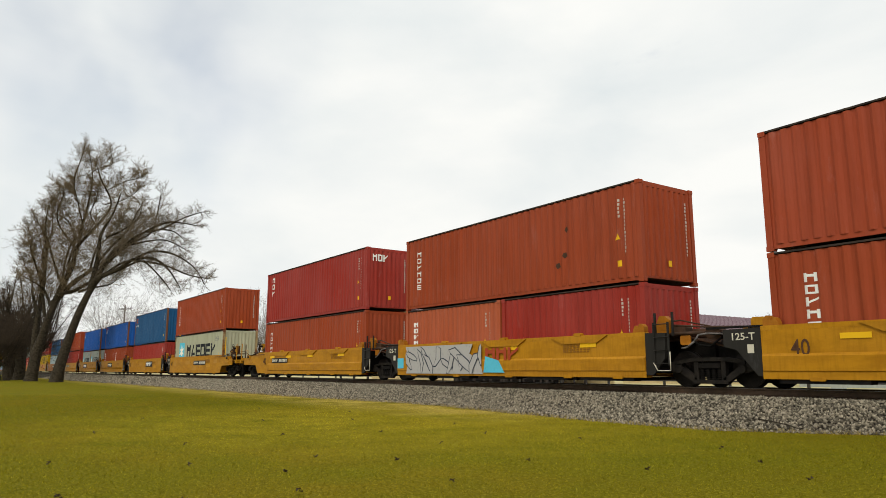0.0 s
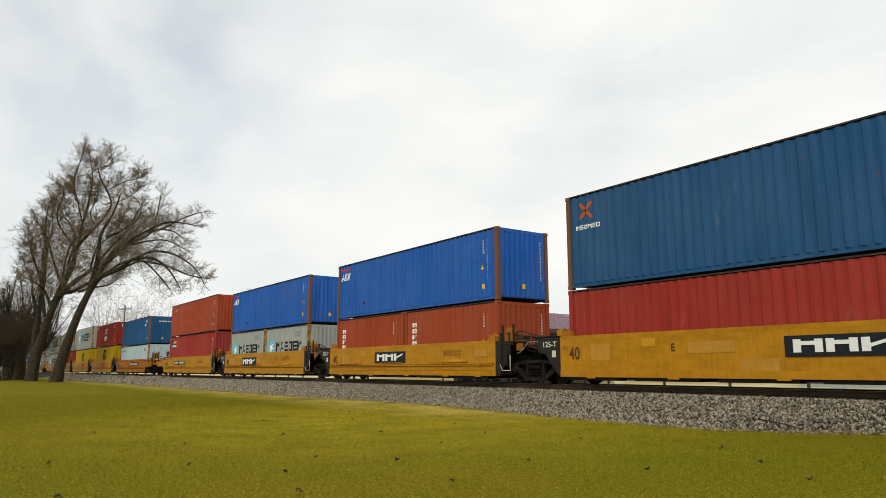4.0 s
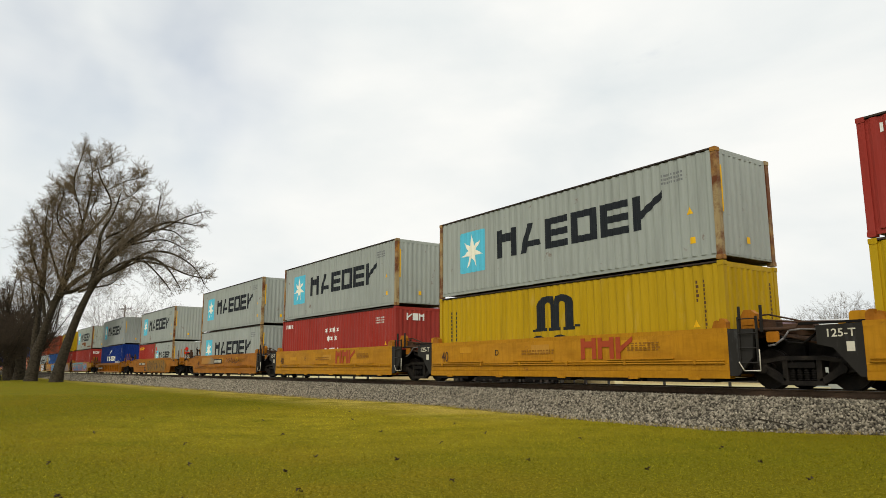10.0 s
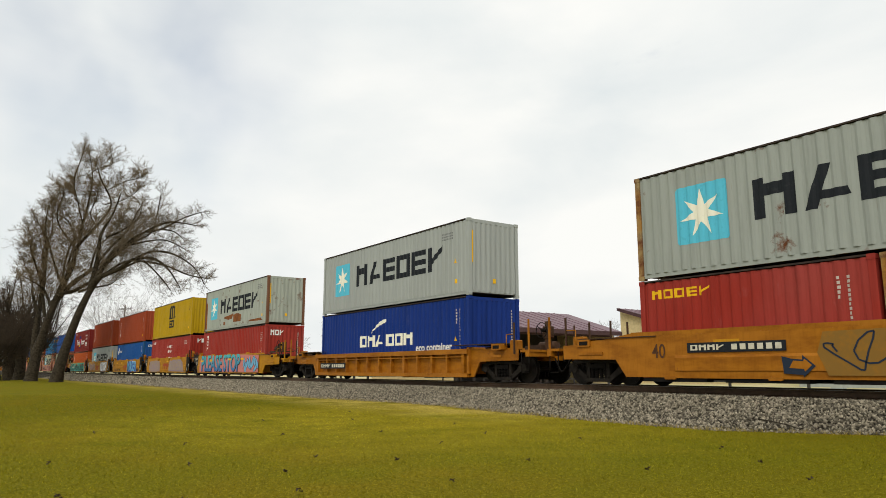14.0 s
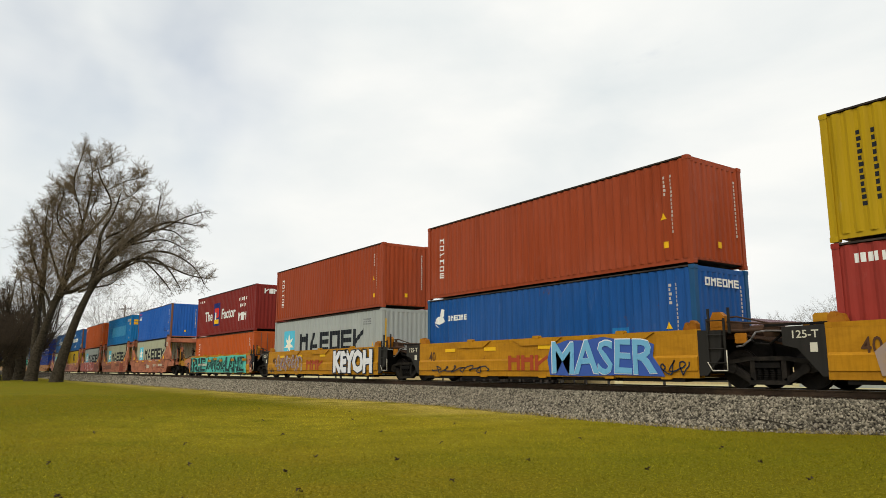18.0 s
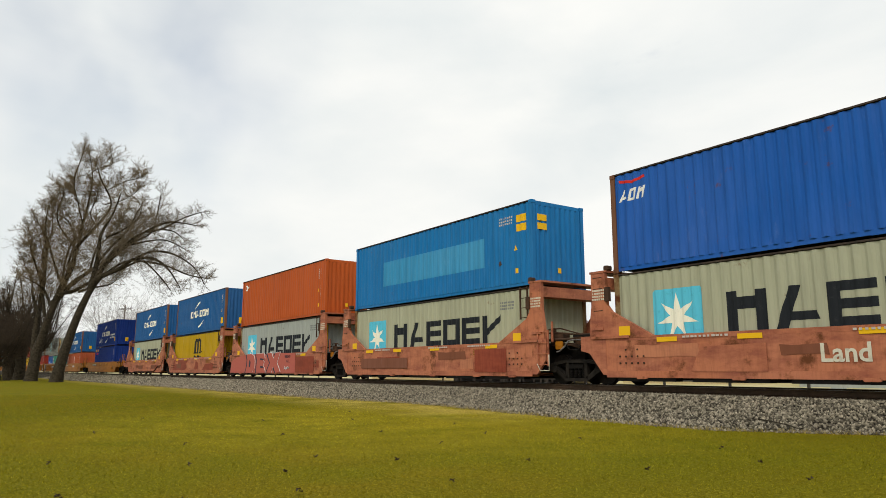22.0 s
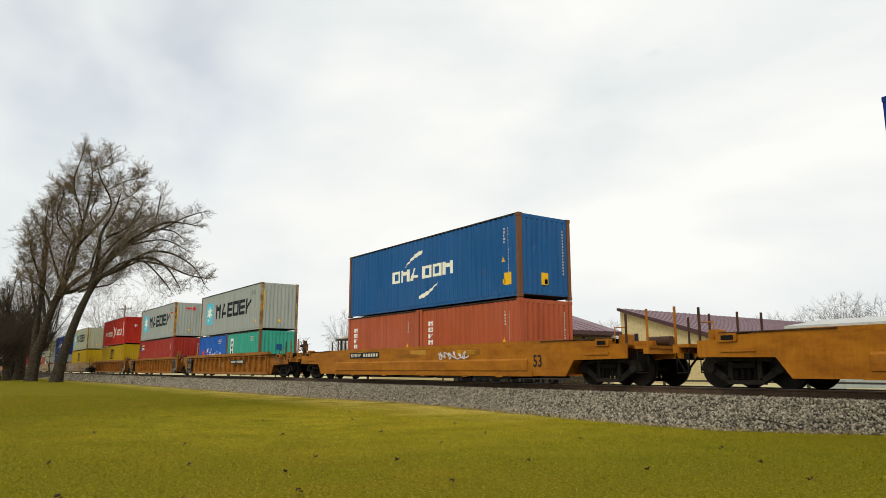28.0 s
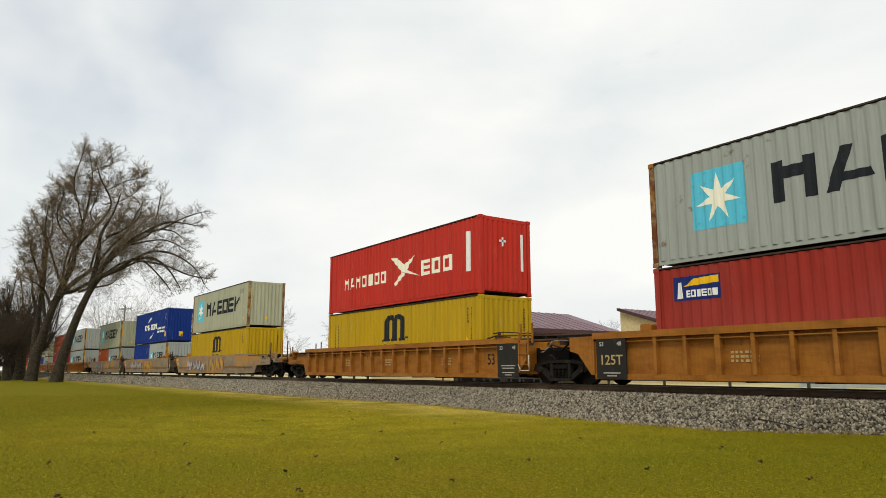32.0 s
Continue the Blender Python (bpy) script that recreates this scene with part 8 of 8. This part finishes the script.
scrawl(CARS[17], 0.8, 4.2, 0.34, 0.6, GRAF["dark"], 24, 22)
name_panel(CARS[18], 5.12, 0.44, 1.85, 0.50, 3, "red")
scrawl(CARS[18], 1.0, 4.6, 0.35, 1.25, GRAF["silver"], 25, 30)
scrawl(CARS[18], 1.0, 4.6, 0.35, 1.25, GRAF["lilac"], 26, 22)
scrawl(CARS[18], 0.2, 0.9, 0.3, 0.6, GRAF["dark"], 27, 8)
scrawl(CARS[17], 11.2, 12.1, 0.3, 0.7, GRAF["dark"], 28, 10)
sprayed_word(CARS[18], "KEYOH", 8.12, 11.98, 0.24, 1.38, GRAF["dark"], 0.10, 0.060, 0.0, "white sprayed word with black outline")
sprayed_word(CARS[18], "KEYOH", 8.20, 11.90, 0.29, 1.33, GRAF["white"], 0.055, 0.066, 0.0, "white sprayed word with black outline")
on_car(CARS[19], "graffiti_backing", [[(0.05, 0.27), (11.95, 0.27), (11.78, 0.62), (11.86, 1.0), (11.74, 1.37), (10.4, 1.34), (9.3, 1.38), (8.2, 1.33), (7.1, 1.36), (5.9, 1.28), (4.7, 1.33), (3.9, 1.26), (2.6, 1.33), (1.2, 1.27), (0.12, 1.34), (0.22, 0.8)]], GRAF["teal"], 0, 0, 0.052)
on_car(CARS[19], "painted_patch", [[(11.98, 0.30), (12.75, 0.30), (12.7, 1.28), (11.92, 1.32), (11.86, 0.7)]], PEACH_PATCH, 0, 0, 0.012)
for text, x0, x1 in (("IRIE", 0.25, 3.75), ("LANZ", 8.15, 11.62)):
    sprayed_word(CARS[19], text, x0 - 0.10, x1 - 0.06, 0.29, 1.24, GRAF["dark"], 0.050, 0.086, 0.03, "dark letters on a pale teal sprayed ground")
    sprayed_word(CARS[19], text, x0, x1 + 0.04, 0.33, 1.31, GRAF["teal"], 0.045, 0.090, 0.03, "dark letters on a pale teal sprayed ground")
    sprayed_word(CARS[19], text, x0 + 0.02, x1 - 0.02, 0.36, 1.27, GRAF["deep"], 0.018, 0.095, 0.03, "dark letters on a pale teal sprayed ground")
for x, w in ((0.5, 0.30), (1.35, 0.34), (2.2, 0.28), (3.2, 0.32), (8.5, 0.34), (9.35, 0.30), (10.1, 0.34), (11.0, 0.30)):
    on_car(CARS[19], "graffiti_fill", [[(0, 0.03), (w * 0.4, 0.0), (w, 0.05), (w * 0.75, 0.16), (w * 0.5, 0.10), (w * 0.2, 0.22)]], GRAF["teal"], x, 0.62 + 0.5 * (w - 0.3), 0.102)
for x, z, w in ((0.75, 1.02, 0.42), (4.3, 0.98, 0.75), (5.6, 1.08, 0.70), (6.9, 0.98, 0.60), (9.15, 1.0, 0.62), (11.25, 0.98, 0.75)):
    on_car(CARS[19], "painted_patch", [[(0.03, 0), (w, 0.02), (w - 0.02, 0.15), (0, 0.17)]], CAR_YELLOW, x, z, 0.106)
on_car(CARS[19], "painted_patch", [[(-1.75, 0.80), (-0.75, 0.62), (-0.15, 0.40), (-0.05, 1.30), (-1.2, 1.24), (-1.8, 1.10)]], PEACH_PATCH, 0, 0, 0.012)
scrawl(CARS[19], -0.95, -0.40, 0.55, 0.80, GRAF["dark"], 90, 9)
scrawl(CARS[19], -0.90, -0.35, 0.80, 1.00, GRAF["dark"], 91, 9)
part("brake_pipe", Shape().path([(2.2, -SIDE - 0.05, 0.31), (9.6, -SIDE - 0.05, 0.31), (10.3, -SIDE - 0.05, 0.36), (11.3, -SIDE - 0.05, 0.74), (12.5, -SIDE - 0.05, 0.80), (12.8, -SIDE - 0.02, 1.25), (13.3, -SIDE + 0.1, 1.32)], 0.035, 6), RUSTY, CARS[24])
wild_spray(CARS[19], 3.85, 8.1, 0.28, 1.30, GRAF["deep"], GRAF["teal"], 28, 24)
car_bars = plate(joined(blocks(4, 0.75, 0.15, ["ring", "bars", "lean"])) + shifted(joined(blocks(6, 1.0, 0.15, ["ring", "solid"])), 0.95, 0))
stuff_part("code_bars", car_bars, PALE_MARK, CARS[19], "", Matrix.Translation((2.2, -SIDE - 0.108, 0.72)))
part("car_name", letters("Land", 0.55, PALE_MARK), None, CARS[20], "", Matrix.Translation((6.3, -SIDE - 0.016, 0.78)))
on_car(CARS[20], "painted_patch", [[(2.6, 0.4), (4.6, 0.4), (4.6, 1.05), (2.9, 1.0)]], CAR_SALMON, 0, 0, 0.03)
name_marks = plate(joined(blocks(4, 0.95, 0.2, ["ring", "bars", "lean"])) + shifted(joined(blocks(6, 1.3, 0.2, ["ring", "solid"])), 1.9, 0))
stuff_part("code_bars", name_marks, PALE_MARK, CARS[20], "", Matrix.Translation((8.1, -SIDE - 0.016, 0.75)))
on_car(CARS[21], "painted_patch", [rect(1.2, 5.0, 0.50, 0.92)], BROWN_PATCH, 0, 0, 0.03)
on_car(CARS[21], "painted_patch", [rect(9.4, 11.1, 0.36, 1.14)], RED_PATCH, 0, 0, 0.03)
on_car(CARS[22], "graffiti_backing", [[(-0.8, 0.26), (9.4, 0.27), (9.42, 1.30), (7.6, 1.36), (5.5, 1.33), (2.2, 1.36), (1.4, 1.30), (0.2, 1.20), (-0.6, 0.95)]], GRAF["rose"], 0, 0, 0.040)
FAT = {
    "D": ([[(0.0, 0.0), (1.05, -0.02), (1.52, 0.26), (1.58, 0.66), (1.40, 0.98), (0.95, 1.11), (0.12, 1.10), (0.30, 0.75), (0.22, 0.35)]], [[(0.62, 0.36), (0.80, 0.32), (0.86, 0.62), (0.72, 0.78), (0.64, 0.70)]]),
    "E": ([[(0.10, 0.0), (1.55, 0.0), (1.36, 0.30), (1.20, 0.34), (1.30, 0.62), (1.15, 0.74), (1.42, 0.80), (1.30, 1.12), (0.0, 1.10), (0.16, 0.72)]], [[(0.74, 0.30), (1.30, 0.26), (1.22, 0.36), (0.80, 0.40)], [(0.70, 0.74), (1.26, 0.72), (1.22, 0.80), (0.74, 0.84)]]),
    "X": ([[(0.0, 0.02), (0.72, 0.0), (1.02, 0.36), (1.35, 0.0), (2.02, 0.05), (1.52, 0.56), (1.96, 1.14), (1.28, 1.10), (1.00, 0.78), (0.70, 1.12), (0.05, 1.10), (0.52, 0.56)]], []),
}
for k, (letter, x) in enumerate((("D", 2.02), ("E", 3.74), ("X", 5.45))):
    body, holes = FAT[letter]
    on_car(CARS[22], "graffiti_edge", body, GRAF["dark"], x - 0.17, 0.25, 0.050 + 0.001 * k)
    on_car(CARS[22], "graffiti_edge", body, GRAF["white"], x + 0.05, 0.29, 0.056 + 0.001 * k)
    on_car(CARS[22], "graffiti_fill", body, GRAF["rose"], x, 0.27, 0.062 + 0.001 * k, "rose sprayed letter with black and white edges")
    for hole in holes:
        on_car(CARS[22], "graffiti_edge", [hole], GRAF["dark"], x, 0.27, 0.070)
part("sprayed_note", letters("FRESNO", 0.21, GRAF["dark"], bold=0.0), None, CARS[22], "", Matrix.Translation((8.4, -SIDE - 0.05, 1.14)))
part("sprayed_note", letters("CA....", 0.21, GRAF["dark"], bold=0.0), None, CARS[22], "", Matrix.Translation((8.5, -SIDE - 0.05, 0.90)))
on_car(CARS[22], "painted_patch", [rect(9.43, 11.66, 0.30, 1.12)], RED_PATCH, 0, 0, 0.03)
on_car(CARS[23], "painted_patch", [[(0.6, 0.44), (4.2, 0.44), (4.6, 0.62), (4.3, 0.90), (4.9, 1.12), (4.5, 1.20), (0.9, 1.20), (0.7, 0.8)], [(6.6, 0.50), (7.6, 0.46), (7.5, 0.95), (6.9, 1.1)], [(8.6, 0.44), (11.0, 0.44), (11.0, 0.9), (9.2, 0.86)]], RED_PATCH, 0, 0, 0.0075)
for x in (4.0, 8.8):
    on_car(CARS[24], "painted_patch", [rect(x, x + 1.7, 0.55, 0.85)], BROWN_PATCH, 0, 0, 0.03)
name_panel(CARS[25], 0.6, 0.92, 2.6, 0.24, 41)
name_panel(CARS[26], 0.8, 0.95, 2.6, 0.24, 42)
scrawl(CARS[26], 7.88, 9.75, 0.80, 1.10, GRAF["white"], 43, 20)
name_panel(CARS[27], 8.0, 0.82, 2.4, 0.24, 44)
for k in (30, 31, 32):
    wild_spray(CARS[k], 0.4, 4.8, 0.34, 1.25, GRAF["silver"], GRAF["lilac"], 50 + k, 9)
    wild_spray(CARS[k], 5.4, 9.0, 0.34, 1.25, PAINTS["yellow"], GRAF["pink"], 60 + k, 8)
scrawl(CARS[22], 8.0, 8.7, 0.45, 0.62, GRAF["white"], 71, 9)
scrawl(CARS[19], 12.4, 13.0, 0.6, 1.1, GRAF["dark"], 72, 10)
scrawl(CARS[12], 7.0, 9.4, 0.85, 1.25, DIM_MARK, 73, 16)


def box_scrawl(ob, x0, x1, z0, z1, mat, seed, strokes):
    """A thin scribble on a container's side."""
    rng = random.Random(seed)
    pts = looped(x0, x1, z0, z1, strokes, rng)
    outs = []
    for (a, b), (c, d) in zip(pts, pts[1:]):
        k = math.hypot(c - a, d - b) or 1.0
        ox, oz = -(d - b) / k * 0.02, (c - a) / k * 0.02
        outs.append([(a - ox, b - oz), (c - ox, d - oz), (c + ox, d + oz), (a + ox, b + oz)])
    on_side(ob, "chalk_scrawl", outs, mat, 0, 0)


box_scrawl(BOXES[25, "top"], 2.2, 4.3, 0.40, 1.05, WHITE_MARK, 3, 14)
box_scrawl(BOXES[20, "top"], 10.0, 10.9, 0.45, 0.95, BLACK_MARK, 5, 7)
part("slogan", letters("eco container", 0.42, WHITE_MARK, "LEFT", 1.05), None, BOXES[14, "low", False], "", Matrix.Translation((8.65, FACE - 0.003, 1.07)))
low = BOXES[13, "low", True]
on_side(low, "hazard_label", [[(0, 0.2), (0.16, 0), (0.32, 0.2), (0.16, 0.4)], rect(-0.05, 0.38, -0.24, -0.04)], BRIGHT_RED, 0.45, 1.85)
on_end(low, "hazard_label", [[(0, 0.2), (0.16, 0), (0.32, 0.2), (0.16, 0.4)], rect(-0.05, 0.38, -0.24, -0.04)], BRIGHT_RED, 1.0, 1.75, FT20)
for k in (28,):
    on_side(BOXES[k, "top"], "hazard_label", [[(0, 0.2), (0.16, 0), (0.32, 0.2), (0.16, 0.4)], rect(0.1, 0.9, 0.5, 0.62)], BRIGHT_RED, 10.6, 1.5)
    on_end(BOXES[k, "top"], "hazard_label", [[(0.5, 0.2), (0.66, 0), (0.82, 0.2), (0.66, 0.4)], rect(0, 0.45, 0.15, 0.28)], BRIGHT_RED, 0.9, 2.2, FT40)
# dents and rust on the near boxes
for k, x, z in ((1, 9.2, 1.1), (1, 9.3, 1.9), (1, 8.9, 0.8), (5, 2.6, 0.6), (6, 2.9, 0.5), (21, 10.5, 0.9)):
    on_side(BOXES[k, "top"], "rust_spot", [[(-0.10, 0), (-0.02, -0.09), (0.09, -0.03), (0.05, 0.1), (-0.05, 0.08)]], RUSTY, x, z)
# repainted squares on the sides
for k in (3, 4, 5, 6, 7):
    rng = random.Random(k)
    for x, z, w, h, m in ((1.1, 0.72, 0.7, 0.45, TAN_PATCH), (2.9, 1.05, 0.45, 0.22, LIGHT_PATCH), (4.1 + rng.random(), 0.85, 1.3, 0.28, TAN_PATCH), (9.6, 0.62, 0.9, 0.20, LIGHT_PATCH), (5.6 + rng.random(), 0.40, 1.0, 0.30, TAN_PATCH), (11.2, 0.9, 0.7, 0.25, TAN_PATCH)):
        on_car(CARS[k], "painted_patch", [rect(0, w, 0, h)], m, x, z, 0.0085)
for k in (20, 21, 22, 23, 24):
    rng = random.Random(k + 5)
    for j in range(4):
        w, h = 0.7 + 1.5 * rng.random(), 0.15 + 0.30 * rng.random()
        x, z = 0.4 + 10.6 * rng.random(), 0.44 + 0.55 * rng.random()
        on_car(CARS[k], "painted_patch", [[(0.03, 0), (w * 0.7, 0.02), (w, 0), (w - 0.04, h), (w * 0.3, h - 0.03), (0, h)]], (RED_PATCH, PEACH_PATCH, BROWN_PATCH, PEACH_PATCH)[j], x, min(z, 1.1 - h), 0.008 + 0.0012 * j)
    for x in (2.4, 6.5, 9.0):
        stuff_part("data_block", plate(code_rows(1, 1.3, 0.05, 11, rng)), WORN_WHITE, CARS[k], "", Matrix.Translation((x, -SIDE - 0.03, 1.24)))
for k in (8, 9, 10, 11, 12, 13, 25, 26):
    rng = random.Random(k + 31)
    for j in range(3):
        on_car(CARS[k], "painted_patch", [rect(0, 0.4 + 0.7 * rng.random(), 0, 0.16 + 0.14 * rng.random())], (LIGHT_PATCH, TAN_PATCH)[j % 2], 1.5 + 3.4 * j + rng.random(), 0.90 + 0.15 * rng.random(), 0.0085)
    stuff_part("data_block", plate(code_rows(2, 1.5, 0.05, 12, rng)), FAINT_MARK, CARS[k], "", Matrix.Translation((5.0, -SIDE - 0.012, 0.92)))
for k in (27, 28, 29):
    for x, w in ((2.2, 0.5), (5.6, 0.45), (9.9, 0.4)):
        stuff_part("data_block", plate(code_rows(3, w * 1.5, 0.06, 6, random.Random(k + round(x)))), TAN_MARK, CARS[k], "", Matrix.Translation((x, -SIDE + 0.16, 0.62)))


# ---- the train runs ----
def motions():
    times = [2.0 * k for k in range(17)]
    for ob, s, z in MOVING:
        walk(ob, [(t, pose(s + travel(t), TRACK, RAIL + z)) for t in times])
    # the wheelsets of all trucks turn alike
    turned = {}
    steps = [t / 30 for t in range(0, 961)]
    for w, k, dx in WHEELSETS:
        if k not in turned:
            rows, a, last = [], 0.0, None
            for t in steps:
                a = math.degrees(travel(t) / 0.457)
                rows.append((t, Matrix.Translation((dx, 0, 0.457)) @ Matrix.Rotation(radians(a), 4, "Y")))
            walk(w, rows)
            turned[k] = w
        else:
            first = turned[k].animation_data
            w.rotation_mode = "QUATERNION"
            keys = w.animation_data_create()
            keys.action = first.action
            keys.action_slot = first.action_slot


motions()
